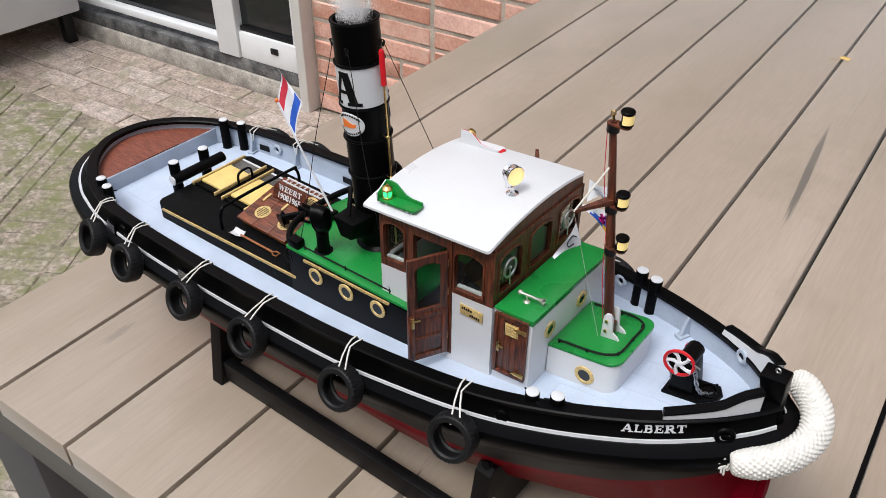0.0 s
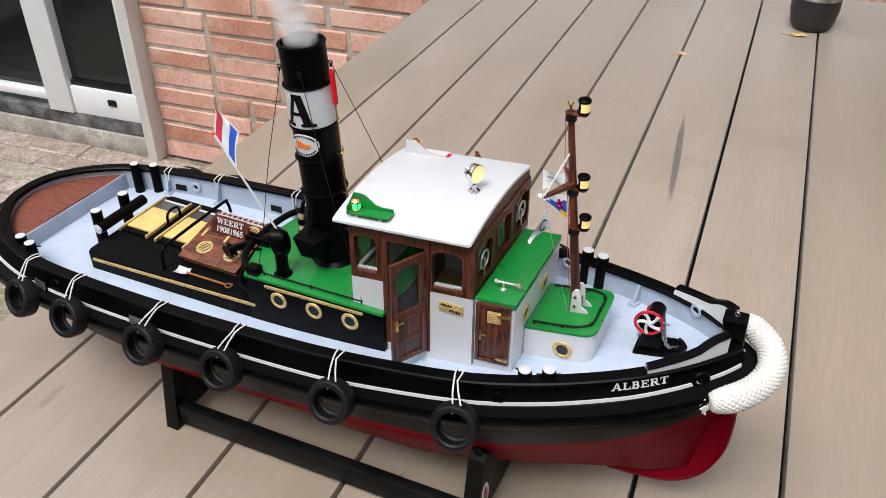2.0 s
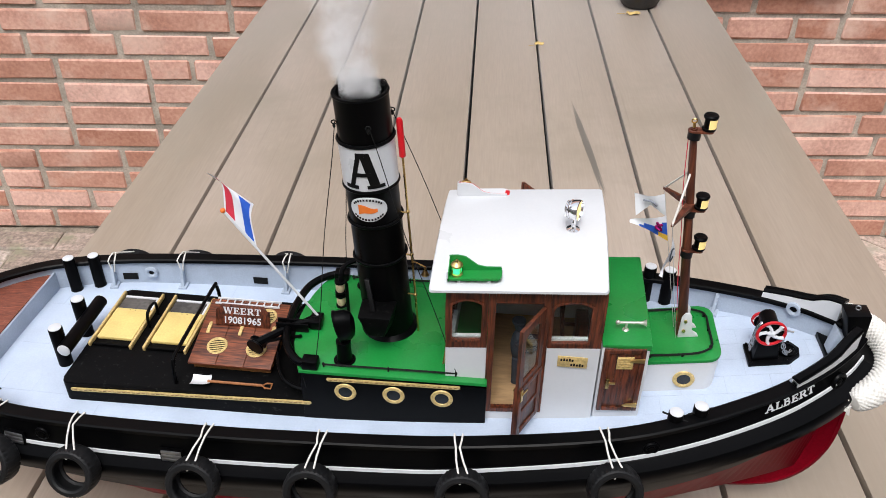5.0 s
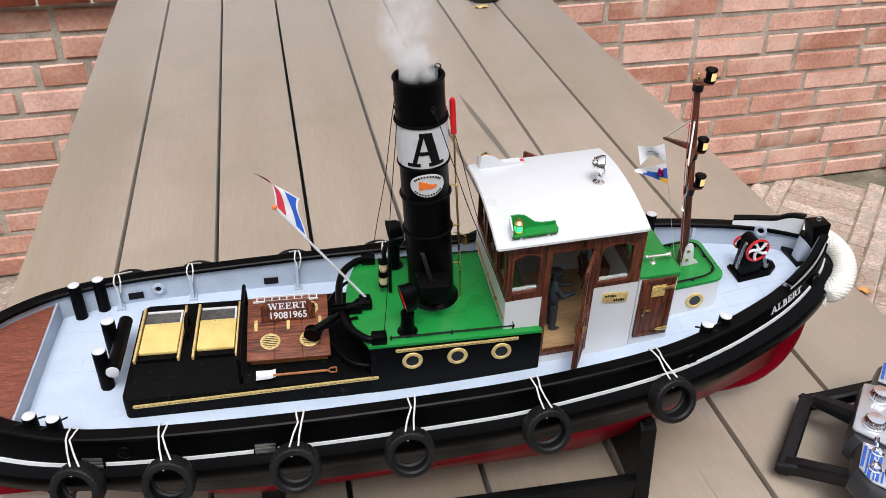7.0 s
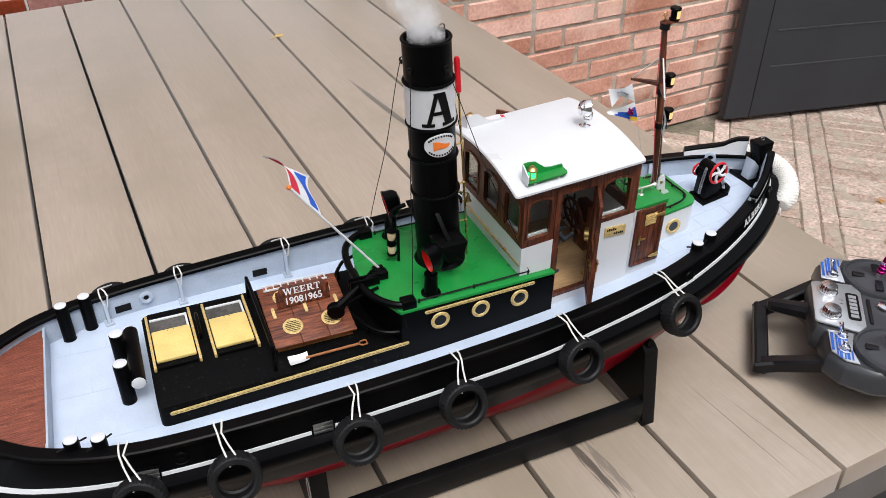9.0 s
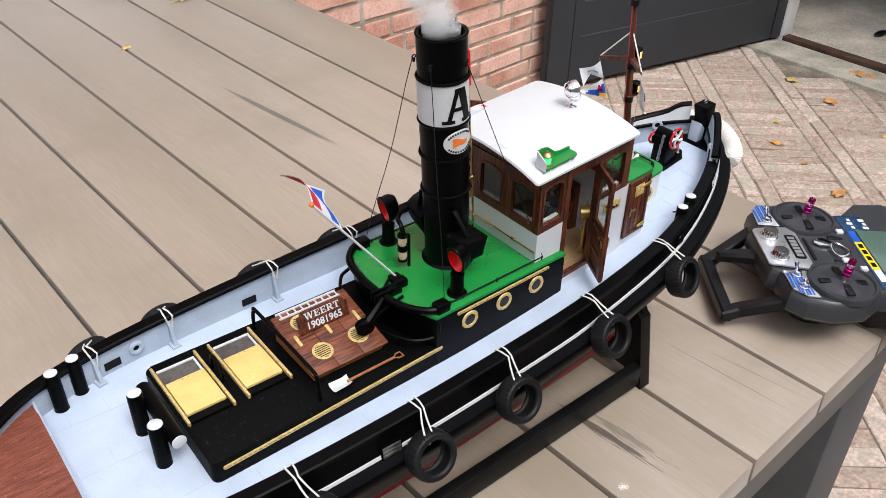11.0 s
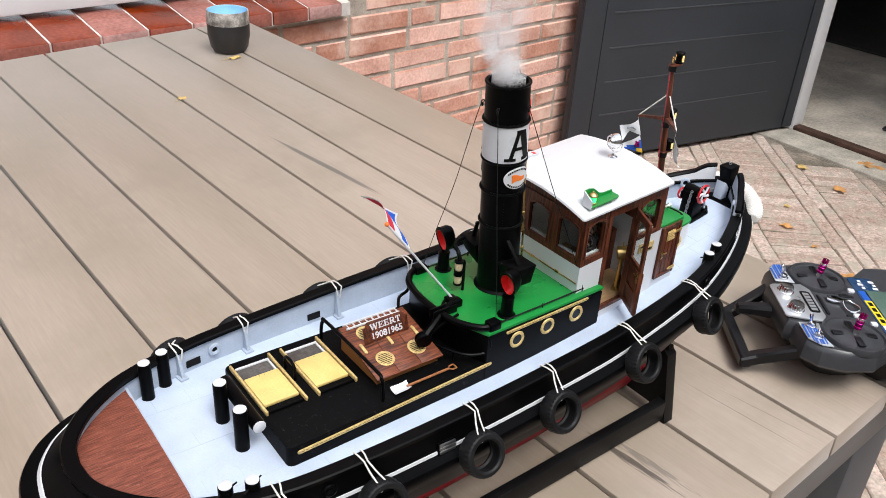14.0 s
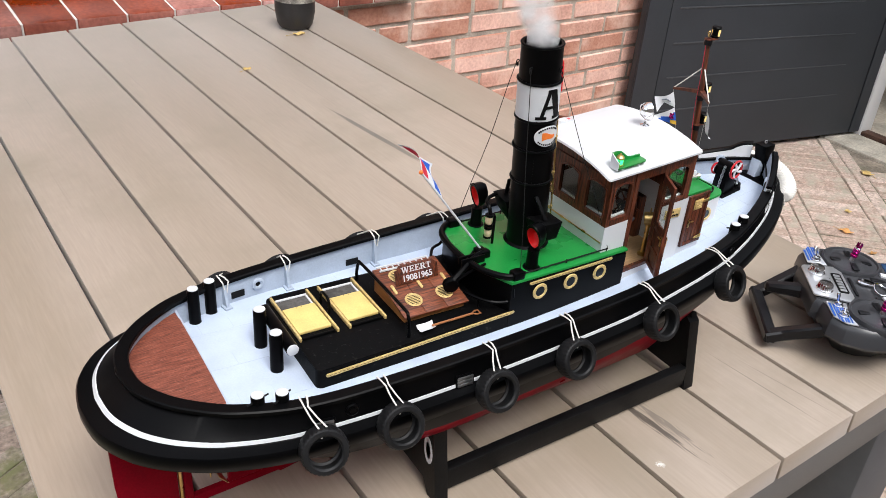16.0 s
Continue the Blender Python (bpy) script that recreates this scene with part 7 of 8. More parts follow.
fpath = curve([(0.2985, -0.0372, 0.8935), (0.3125, -0.0280, 0.8962), (0.3230, -0.0150, 0.8990), (0.3275, 0.0000, 0.9022), (0.3240, 0.0160, 0.9045), (0.3145, 0.0285, 0.9050), (0.3045, 0.0370, 0.9045)], 34)
rings = []
u = None
FN = 96
for i, p in enumerate(fpath):
    a, b = fpath[max(i - 1, 0)], fpath[min(i + 1, len(fpath) - 1)]
    d = (b - a).normalized()
    if u is None:
        u, v = frame_of(d)
    else:
        u = (u - d * u.dot(d)).normalized()
        v = d.cross(u)
    e = min(i, len(fpath) - 1 - i) / 26.0
    r = 0.0088 * min(1, 0.50 + 0.50 * math.sqrt(min(1, e)))
    ring = []
    for k in range(FN):
        # a diamond lattice of small stitches
        su, sv = k * 16 / FN, i / 6.6
        knit = abs(math.sin(math.pi * (su + sv)) * math.sin(math.pi * (su - sv))) ** 0.6
        ring.append(p + r * (0.875 + 0.145 * knit) * (math.cos(2 * math.pi * k / FN) * u + math.sin(2 * math.pi * k / FN) * v))
    rings.append(ring)
bm = B()
loft(bm, rings)
bowf = part("bow_fender", bm, M_ROPE, boat, "thick knitted white rope bow fender", 80)
bm = B()
rng = random.Random(9)
for k in range(9):
    e = fpath[0] + Vector((rng.uniform(-0.003, 0.003), rng.uniform(-0.003, 0.003), rng.uniform(-0.003, 0.003)))
    tube(bm, [e, e + Vector((-0.0015, -0.001, -0.001)), e + Vector((-0.0022 + rng.uniform(-0.002, 0.002), -0.002, -0.0035 + rng.uniform(-0.002, 0.002)))], 0.0006, 5)
part("fender_fringe", bm, M_ROPE, bowf, "frayed cord ends")

# rudder, skeg and propeller
bm = B()
prism(bm, [(-0.3185, 0.846), (-0.2765, 0.846), (-0.2765, 0.744), (-0.3125, 0.744), (-0.3160, 0.750), (-0.3180, 0.780)], 0.0044, plane_pose((0, -0.0055, 0), (1, 0, 0), up), 0.0012)
rudder = part("rudder", bm, M_RED, boat, "red rudder blade")
bm = B()
cyl(bm, (-0.2745, -0.0077, 0.742), (-0.2745, -0.0077, 0.846), 0.0016, n=10)
part("rudder_stock", bm, M_BRASS, rudder, "brass rudder stock")
bm = B()
for pl in ([(-0.2725, 0.848), (-0.2665, 0.848), (-0.2665, 0.7415), (-0.2725, 0.7405)], [(-0.2664, 0.7490), (-0.150, 0.7560), (-0.150, 0.7490), (-0.2664, 0.7418)], [(-0.2400, 0.832), (-0.150, 0.830), (-0.150, 0.7561), (-0.2400, 0.7507)], [(-0.2664, 0.848), (-0.2401, 0.848), (-0.2401, 0.800), (-0.2480, 0.811), (-0.2664, 0.815)]):
    prism(bm, pl, 0.005, plane_pose((0, -0.0051, 0), (1, 0, 0), up), 0.0008)
part("skeg", bm, M_RED, boat, "red stern frame round the propeller")
bm = B()
pc = Vector((-0.2545, -0.0076, 0.781))
for k in range(4):
    a = math.pi / 2 * k + 0.4
    d, e = Vector((0.25, math.cos(a), math.sin(a))), Vector((0.5, -math.sin(a), math.cos(a)))
    hexa(bm, [pc + d * 0.002 - e * 0.001, pc + d * 0.002 + e * 0.001, pc + d * 0.0215 + e * 0.0075, pc + d * 0.0215 - e * 0.0075] + [q + Vector((0.0008, 0, 0)) for q in (pc + d * 0.002 - e * 0.001, pc + d * 0.002 + e * 0.001, pc + d * 0.0215 + e * 0.0075, pc + d * 0.0215 - e * 0.0075)])
lathe(bm, [(0.0005, -0.006), (0.002, -0.003), (0.0024, 0.004), (0.0016, 0.016)], pc, (1, 0, 0), 14)
part("propeller", bm, M_BRASS, boat, "brass four bladed propeller")


# tyre fenders tied to the rail
def tyre_mesh(bm, c, axis):
    u, v = frame_of(axis)
    a = Vector(axis).normalized()
    prof = [(0.0102, -0.0040), (0.0105, -0.0054), (0.0117, -0.0063), (0.0140, -0.0061), (0.0150, -0.0052), (0.0156, -0.0026), (0.0158, 0.0), (0.0156, 0.0026), (0.0150, 0.0052), (0.0140, 0.0061), (0.0117, 0.0063), (0.0105, 0.0054), (0.0102, 0.0040), (0.0116, 0.0032), (0.0122, 0.0), (0.0116, -0.0032)]
    n = 96
    rings = []
    for i in range(n):
        t = 2 * math.pi * i / n
        d = math.cos(t) * u + math.sin(t) * v
        rings.append([Vector(c) + d * (r - (0.00045 if ((i + (j > 6)) % 3 == 0 and 4 <= j <= 8) or j == 6 else 0)) + a * h for j, (r, h) in enumerate(prof)])
    rings.append(rings[0])
    return loft(bm, rings, cap=False)


for side in (-1, 1):
    for x, cx in zip(ROPES, (-0.2045, -0.1540, -0.0805, -0.0115, 0.0745, 0.1565)):
        n, f, g = normal_at(x)
        nn = Vector((n.x, side * n.y, 0))
        tv = Vector((nn.y, -nn.x, 0))
        zr = sheer_at(x)
        c = side_pt(cx, side, f + g + 0.0072, zr - 0.0202)
        tyre = thing("tyre_fender", c, "black rubber model tyre hung on white cord as fender", "tyre fender", "tyre fenders along the hull")
        bm = B()
        tyre_mesh(bm, c, nn + Vector((0, 0, 0.38)))
        part("tyre", bm, M_RUBBER, tyre, sharp=24)
        a = side_pt(x, side, -0.0062, zr - 0.007)
        b = side_pt(x, side, -0.0062, zr + 0.0025)
        e = side_pt(x, side, 0.0045, zr + 0.0030)
        for s in (-1, 1):
            top = c + Vector((0, 0, 0.0150)) + tv * 0.0026 * s - nn * 0.0030
            bm = B()
            tube(bm, [a + tv * 0.0006 * s, b + tv * 0.0024 * s, b.lerp(e, 0.5) + tv * 0.0020 * s + Vector((0, 0, 0.0007)), e + tv * 0.0011 * s, e.lerp(top, 0.5) + tv * (0.0006 * s + 0.0004), top, top - nn * 0.0026 - Vector((0, 0, 0.0030))], 0.00058, 7)
            part("cord", bm, M_ROPE, tyre, "white cotton cord")
        bm = B()
        blob(bm, c + Vector((0, 0, 0.0108)) + nn * 0.0004 + tv * 0.0016, (0.0008, 0.0008, 0.0007), 8, 6)
        part("knot", bm, M_ROPE, tyre, "white knot")

# flag and staff
S0, S1 = Vector((-0.0285, -0.0062, 0.8985)), Vector((-0.0845, -0.001, 0.9725))
flagt = thing("stern_flag", S0, "red, white and blue cloth flag on a white staff", "flag")
bm = B()
tube(bm, [S0, S1], [0.0009, 0.0008], 10)
part("staff", bm, M_WHITE, flagt, "thin white staff")
bm = B()
blob(bm, S1, 0.0017, 12, 8)
part("truck", bm, M_ORANGE, flagt, "orange staff knob")
hv = (S0 - S1) * 0.34
fly = Vector((-0.0030, 0.0128, 0.0240))
fn = hv.cross(fly).normalized()


def cloth(s, h):
    """A point of the flag: s along the fly, h down the hoist; the loose upper corner curls over."""
    curl = max(0.0, s - 0.55) ** 2 * (1.0 - h) * 0.05
    return S1 + hv * (0.04 + 0.96 * h) + fly * s + fn * (0.0030 * math.sin(5.0 * s + 1.4 * h) * s ** 0.7) + Vector((-0.9, -0.1, -0.35)) * curl - hv * 0.10 * math.sin(3 * s) * h


for lo, hi, m_, nm in ((0.0, 0.06, M_CLOTHW, "hem"), (0.06, 0.34, M_CLOTHR, "stripe"), (0.34, 0.66, M_CLOTHW, "stripe"), (0.66, 0.94, M_BLUE, "stripe"), (0.94, 1.0, M_CLOTHW, "hem")):
    spans = ((0.0, 1.0, m_, nm),) if m_ == M_CLOTHW else ((0.0, 0.07, M_CLOTHW, "hem"), (0.07, 0.94, m_, nm), (0.94, 1.0, M_CLOTHW, "hem"))
    for s0, s1, mt, nn_ in spans:
        bm = B()
        loft(bm, [[cloth(s0 + (s1 - s0) * i / 12, lo + (hi - lo) * j / 4) for j in range(5)] for i in range(13)], closed=False)
        bmesh.ops.solidify(bm, geom=bm.faces[:], thickness=0.00025)
        part(nn_, bm, mt, flagt)

# shovel lying on the after casing
SV = plane_pose((-0.0980, -0.0452, ATOP + 0.0008), (1, 0.005, 0), (0, 1, 0))
shovel = thing("toy_shovel", (-0.098, -0.045, ATOP), "tiny wooden shovel with a pale tin blade lying on deck", "shovel")
bm = B()
sheet = []
for i in range(7):
    u_ = i / 6
    sheet.append([SV @ Vector((-0.0070 + 0.0128 * u_, (0.0045 - 0.0006 * u_) * t, 0.0004 + 0.0020 * abs(t) ** 3 + 0.0012 * max(0, u_ - 0.75) * 4)) for t in (-1, -0.8, -0.4, 0, 0.4, 0.8, 1)])
loft(bm, sheet, closed=False)
bmesh.ops.solidify(bm, geom=bm.faces[:], thickness=0.0003)
part("blade", bm, M_TIN, shovel, "pale tin blade")
bm = B()
tube(bm, [SV @ Vector((0.004, 0, 0.0016)), SV @ Vector((0.0395, 0.0005, 0.0013))], 0.0009, 8)
tube(bm, [SV @ Vector(p) for p in ((0.0395, 0.0005, 0.0013), (0.0420, 0.0027, 0.0013), (0.0455, 0.0027, 0.0013), (0.0455, -0.0017, 0.0013), (0.0420, -0.0017, 0.0013))], 0.0006, 6, closed=True)
part("handle", bm, mat("orange_brown_handle_wood", (0.40, 0.15, 0.05), 0.5, var=0.2, scale=200, fine=900, bump=0.1), shovel, "varnished handle")

# ------------------------------------------------------------------ stand
stand = thing("boat_stand", (0.03, -0.005, 0.7415), "black stained wooden cradle stand under the hull", "boat stand")
for x0, x1 in ((-0.1075, -0.0955), (0.1585, 0.1705)):
    xm = (x0 + x1) / 2
    yc = axis_y(xm)
    poly = [(-0.083, 0), (-0.071, 0), (-0.063, 0.012), (0.063, 0.012), (0.071, 0), (0.083, 0), (0.0715, 0.064), (0.0665, 0.068), (0.060, 0.066)]
    hullc = [(0.052, 0.052), (0.040, 0.041), (0.022, 0.0285), (0.006, 0.0215), (-0.006, 0.0215), (-0.022, 0.0285), (-0.040, 0.041), (-0.052, 0.052)]
    poly = poly + hullc + [(-0.060, 0.066), (-0.0665, 0.068), (-0.0715, 0.064)]
    tz = table_z(xm)
    poly = [(y, h + tz - 0.75 if h < 0.02 else h) for y, h in poly]
    bm = B()
    prism(bm, poly, x1 - x0, plane_pose((x0, yc, 0.75), (0, 1, 0), up), 0.0010)
    part("cradle", bm, M_STAND, stand, "shaped cradle board")
    for s in (-1, 1):
        bm = B()
        tube(bm, curve([(xm, yc + s * (y + 0.001), 0.75 + z + 0.0035) for y, z in ((0.068, 0.0665), (0.062, 0.0640), (0.055, 0.056), (0.047, 0.048))], 4), 0.0032, 8)
        part("cradle_pad", bm, M_STAND, stand, "soft rubber pad")
for s in (-1, 1):
    bm = B()
    y = -0.0035 + s * 0.0755
    hexa(bm, [(x, y + dy, table_z(x) + dz) for dz in (0.0045, 0.0245) for x, dy in ((-0.0950, -0.0045), (0.1580, -0.0045), (0.1580, 0.0045), (-0.0950, 0.0045))], 0.0008)
    part("side_rail", bm, M_STAND, stand, "long side rail")
for xf, d in ((-0.1077, -1), (0.1707, 1)):
    o = (xf, axis_y(xf) - 0.0680, 0.779)
    m = plane_pose(o, (0, -d * 1.0, 0), up) if d < 0 else plane_pose(o, (0, 1, 0), up)
    for nm, a, b, h, mt in (("badge", 0.0060, 0.0120, 0.0003, M_CLOTHW), ("badge_mark", 0.0032, 0.0080, 0.0006, mat("dull_red_print", (0.35, 0.06, 0.06), 0.5, bump=0))):
        bm = B()
        poly = [(a * math.cos(2 * math.pi * k / 28), b * math.sin(2 * math.pi * k / 28)) for k in range(28)]
        prism(bm, poly, h, m @ pose(0, 0, 0, 0, 0, 8 * d))
        part(nm, bm, mt, stand, "white oval badge")

# ------------------------------------------------------------------ radio transmitter
# x to its right, y towards its handle, z up from the table
TX = plane_pose((0.3785, -0.1033, table_z(0.3785) + 0.0006), (0.643, 0.766, 0), (-0.766, 0.643, 0))
TXT = TX @ pose(0, 0, 0.0500, 1.5)
TXN = TXT.to_3x3() @ Vector((0, 0, 1))
tx = thing("radio_transmitter", (0.3785, -0.1033, table_z(0.3785)), "dark grey radio control transmitter lying on the table", "transmitter")
right = [(0.0, 0.060), (0.034, 0.060), (0.038, 0.054), (0.066, 0.052), (0.078, 0.040), (0.084, 0.018), (0.080, -0.010), (0.064, -0.028), (0.066, -0.040), (0.088, -0.060), (0.090, -0.090), (0.070, -0.116), (0.0, -0.120)]
outl = right + [(-x, y) for x, y in right[-2:0:-1]]
outl = [(x, y) for x, y in outl][::-1]
bm = B()
rings = []
for h, s, d in ((0.001, 0.56, 0.0), (0.010, 0.66, 0.0), (0.022, 0.84, 0.0), (0.0295, 0.93, 0.0), (0.0300, 0.92, 0.0)):
    rings.append([TX @ Vector((x * s, y * s, h)) for x, y in outl])
loft(bm, rings)
part("back_shell", bm, M_PLAST2, tx, "black lower shell")
bm = B()
rings = []
for h, s in ((0.0304, 0.985), (0.033, 1.0), (0.044, 0.985), (0.0485, 0.955), (0.0500, 0.935)):
    rings.append([TX @ Vector((x * s, y * s, h)) for x, y in outl])
loft(bm, rings)
part("case", bm, M_PLAST, tx, "dark grey plastic case", 25)
for s in (-1, 1):
    cx, cy = s * 0.0515, 0.0030
    bm = B()
    c = TXT @ Vector((cx, cy, 0.0004))
    lathe(bm, [(0.0292, -0.003), (0.0292, 0.0012), (0.0282, 0.0030), (0.0268, 0.0030), (0.0258, 0.0012), (0.0250, 0.0012), (0.0225, 0.0008), (0.0200, 0.0010), (0.0185, 0.0012), (0.0120, 0.0024), (0.0060, 0.0034), (0.0002, 0.0036)], c, TXN, 40)
    gim = part("gimbal", bm, M_PLAST, tx, "round dark grey stick gimbal")
    for k in range(2):
        bm = B()
        w, e = ((0.0032, 0.0205), (0.0205, 0.0032))[k]
        box(bm, cx - w, cx + w, cy - e, cy + e, 0.0016 + 0.0008 * k, 0.0030 + 0.0008 * k, 0.0005, TXT)
        part("gimbal_bail", bm, M_PLAST2, gim, "black moulded bail")
    d = (TXT.to_3x3() @ Vector((0.05 * -s, -0.10, 1))).normalized()
    q0 = c + TXN * 0.0025
    bm = B()
    lathe(bm, [(0.0024, 0.0), (0.0020, 0.004), (0.0016, 0.006)], q0, d, 12)
    part("stick_base", bm, M_STEEL, gim, "short steel stick shaft")
    bm = B()
    lathe(bm, [(0.0024, 0.0050), (0.0034, 0.0056), (0.0036, 0.0080), (0.0030, 0.0084), (0.0034, 0.0090), (0.0036, 0.0120), (0.0030, 0.0125), (0.0035, 0.0131), (0.0036, 0.0148), (0.0028, 0.0152), (0.0028, 0.0176)], q0, d, 18)
    for k in range(7):
        a = 2 * math.pi * k / 7
        uu, vv = frame_of(d)
        q = q0 + d * 0.0174 + (math.cos(a) * uu + math.sin(a) * vv) * 0.0024
        cyl(bm, q, q + d * 0.0042, 0.0010, 0.0008, 6)
    part("stick_tip", bm, M_PINK, gim, "magenta anodised stick end")
    bm = B()
    lathe(bm, [(0.0029, 0.0150), (0.0032, 0.0152), (0.0032, 0.0172), (0.0029, 0.0174)], q0, d, 16)
    part("stick_ring", bm, M_CHROME, gim, "bright ring")
bm = B()
prism(bm, [(-0.029, 0.0565), (-0.027, 0.0590), (0.027, 0.0590), (0.029, 0.0565), (0.0335, 0.026), (0.024, 0.0195), (-0.024, 0.0195), (-0.0335, 0.026)][::-1], 0.0016, TXT @ pose(0, 0, 0.0002), 0.0004)
plate = part("top_plate", bm, M_SILVER, tx, "silver control plate with two knobs")
bm = B()
prism(bm, rounded(-0.019, 0.019, 0.0225, 0.0325, 0.0025), 0.0004, TXT @ pose(0, 0, 0.0019), 0.0001)
part("logo_frame", bm, M_PRINT, plate, "black rounded badge")
for k in range(6):
    x = -0.0160 + k * 0.0055
    bm = B()
    box(bm, x, x + 0.0040, 0.0244, 0.0306, 0.0024, 0.0027, 0, TXT)
    part("logo_mark", bm, M_SILVER, plate, "pale mark")
for s in (-1, 1):
    bm = B()
    kc = TXT @ Vector((s * 0.0165, 0.0465, 0.0018))
    uu, vv = frame_of(TXN)
    rings = []
    for r, h, cut in ((0.0082, 0.0, 0), (0.0082, 0.0010, 0), (0.0074, 0.0014, 0.0006), (0.0071, 0.0060, 0.0006), (0.0061, 0.0072, 0), (0.0002, 0.0074, 0)):
        rings.append([kc + TXN * h + (math.cos(math.pi * k / 22) * uu + math.sin(math.pi * k / 22) * vv) * (r - cut * (k % 2)) for k in range(44)])
    loft(bm, rings)
    part("rotary_knob", bm, M_CHROME, plate, "bright knurled rotary knob")
for s in (-1, 1):
    bm = B()
    pl = [(s * 0.0365, 0.0305), (s * 0.0375, 0.0500), (s * 0.0640, 0.0490), (s * 0.0735, 0.0385), (s * 0.0740, 0.0290), (s * 0.0590, 0.0335)]
    prism(bm, pl if s < 0 else pl[::-1], 0.0010, TXT @ pose(0, 0, 0.0001), 0.0002)
    sp = part("switch_plate", bm, M_SILVER, tx, "silver switch plate with blue printed bars")
    for k in range(6):
        y = 0.0332 + 0.0027 * k
        bm = B()
        x0, x1 = 0.0480 - 0.0014 * k, min(0.0715, 0.0735 - 0.0018 * max(0, k - 2) ** 1.6)
        if k == 0:
            x0 = 0.0600
        lo, hi = sorted((s * x0, s * x1))
        box(bm, lo, hi, y, y + (0.0021 if k % 2 else 0.0013), 0.0012, 0.0014, 0, TXT)
        part("printed_bar", bm, M_BLUEP, sp, "blue printed bar")
    for x, y, ln, lx in ((0.0440, 0.0400, 0.0150, 0.30), (0.0610, 0.0395, 0.0085, 0.15)):
        if s > 0 and x > 0.05:
            continue
        c = TXT @ Vector((s * x, y, 0.0010))
        bm = B()
        lathe(bm, [(0.0046, 0), (0.0046, 0.0014), (0.0036, 0.0018), (0.0034, 0.0044), (0.0016, 0.0048)], c, TXN, 8)
        part("toggle_switch", bm, M_CHROME, sp, "chrome toggle switch")
        dv = (TXT.to_3x3() @ Vector((0.10 * s, lx, 1))).normalized()
        lathe(bm := B(), [(0.0009, 0.003), (0.0012, 0.006), (0.0018, ln), (0.0011, ln + 0.001)], c, dv, 10)
        part("toggle_lever", bm, M_CHROME, sp)
# strap hook and trims between the gimbals
hook = B()
loop = [TXT @ Vector((-0.003 + 0.0105 * math.cos(a), -0.0120 + 0.0075 * math.sin(a), 0.0035 + 0.0012 * math.sin(2 * a))) for a in [2 * math.pi * k / 14 for k in range(14)]]
tube(hook, curve(loop, 3, True), 0.0009, 8, closed=True)
part("strap_hook", hook, M_CHROME, tx, "bright wire neck strap hook")
bm = B()
prism(bm, [(0.004, -0.006), (0.010, -0.010), (0.014, -0.006), (0.0165, -0.002), (0.0150, 0.006), (0.008, 0.008), (0.004, 0.003)], 0.0016, TXT @ pose(0, 0, 0.0012), 0.0005)
part("hook_plate", bm, M_CHROME, tx, "bright stamped hook plate")
for x, y, w, h_ in ((0.0, 0.0140, 0.017, 0.0014), (-0.0180, -0.0100, 0.0030, 0.0070), (0.0210, -0.0160, 0.0030, 0.0070)):
    part("trim_slot", box(B(), x - w, x + w, y - h_, y + h_, -0.0006, 0.0012, 0.0006, TXT), M_PLAST2, tx)
for x, y in ((-0.0180, -0.0120), (0.0300, -0.0235), (-0.0300, -0.0235)):
    part("trim_button", box(B(), x - 0.0028, x + 0.0028, y - 0.0032, y + 0.0032, 0.0002, 0.0036, 0.001, TXT), M_CLOTHW, tx, "small pale trim button")
bm = B()
prism(bm, rounded(-0.060, 0.060, -0.103, -0.0295, 0.004), 0.0012, TXT @ pose(0, 0, 0.0002), 0.0004)
panel = part("screen_panel", bm, M_NAVY, tx, "dark navy printed panel")
part("screen", box(B(), -0.034, 0.034, -0.090, -0.0395, 0.0016, 0.0024, 0.0004, TXT), M_LCD, panel, "green grey display")
part("sticker", box(B(), -0.030, 0.014, -0.0385, -0.0310, 0.0016, 0.0019, 0, TXT), mat("yellow_sticker", (0.80, 0.62, 0.02), 0.4, var=0.04, bump=0.02), panel, "yellow sticker with dark marks")
part("sticker", box(B(), -0.048, -0.0305, -0.0380, -0.0315, 0.0016, 0.0019, 0, TXT), M_CLOTHW, panel, "white sticker")
part("sticker", box(B(), 0.0145, 0.032, -0.0380, -0.0315, 0.0016, 0.0019, 0, TXT), M_BLUEP, panel, "blue sticker")
for k in range(4):
    x = -0.026 + 0.0100 * k
    part("sticker_mark", box(B(), x, x + 0.0062, -0.0368, -0.0328, 0.0020, 0.0022, 0, TXT @ pose(0, 0, 0, 0, 0, 0)), M_PRINT, panel, "dark mark")
for k in range(3):
    for j in range(4):
        for s in (-1, 1):
            x = s * (0.040 + 0.0065 * k)
            y = -0.042 - 0.013 * j
            part("panel_mark", box(B(), x - 0.0020, x + 0.0020, y, y + 0.0032 + 0.002 * ((k + j) % 2), 0.0014, 0.0016, 0, TXT), M_CLOTHW, panel, "small white mark")
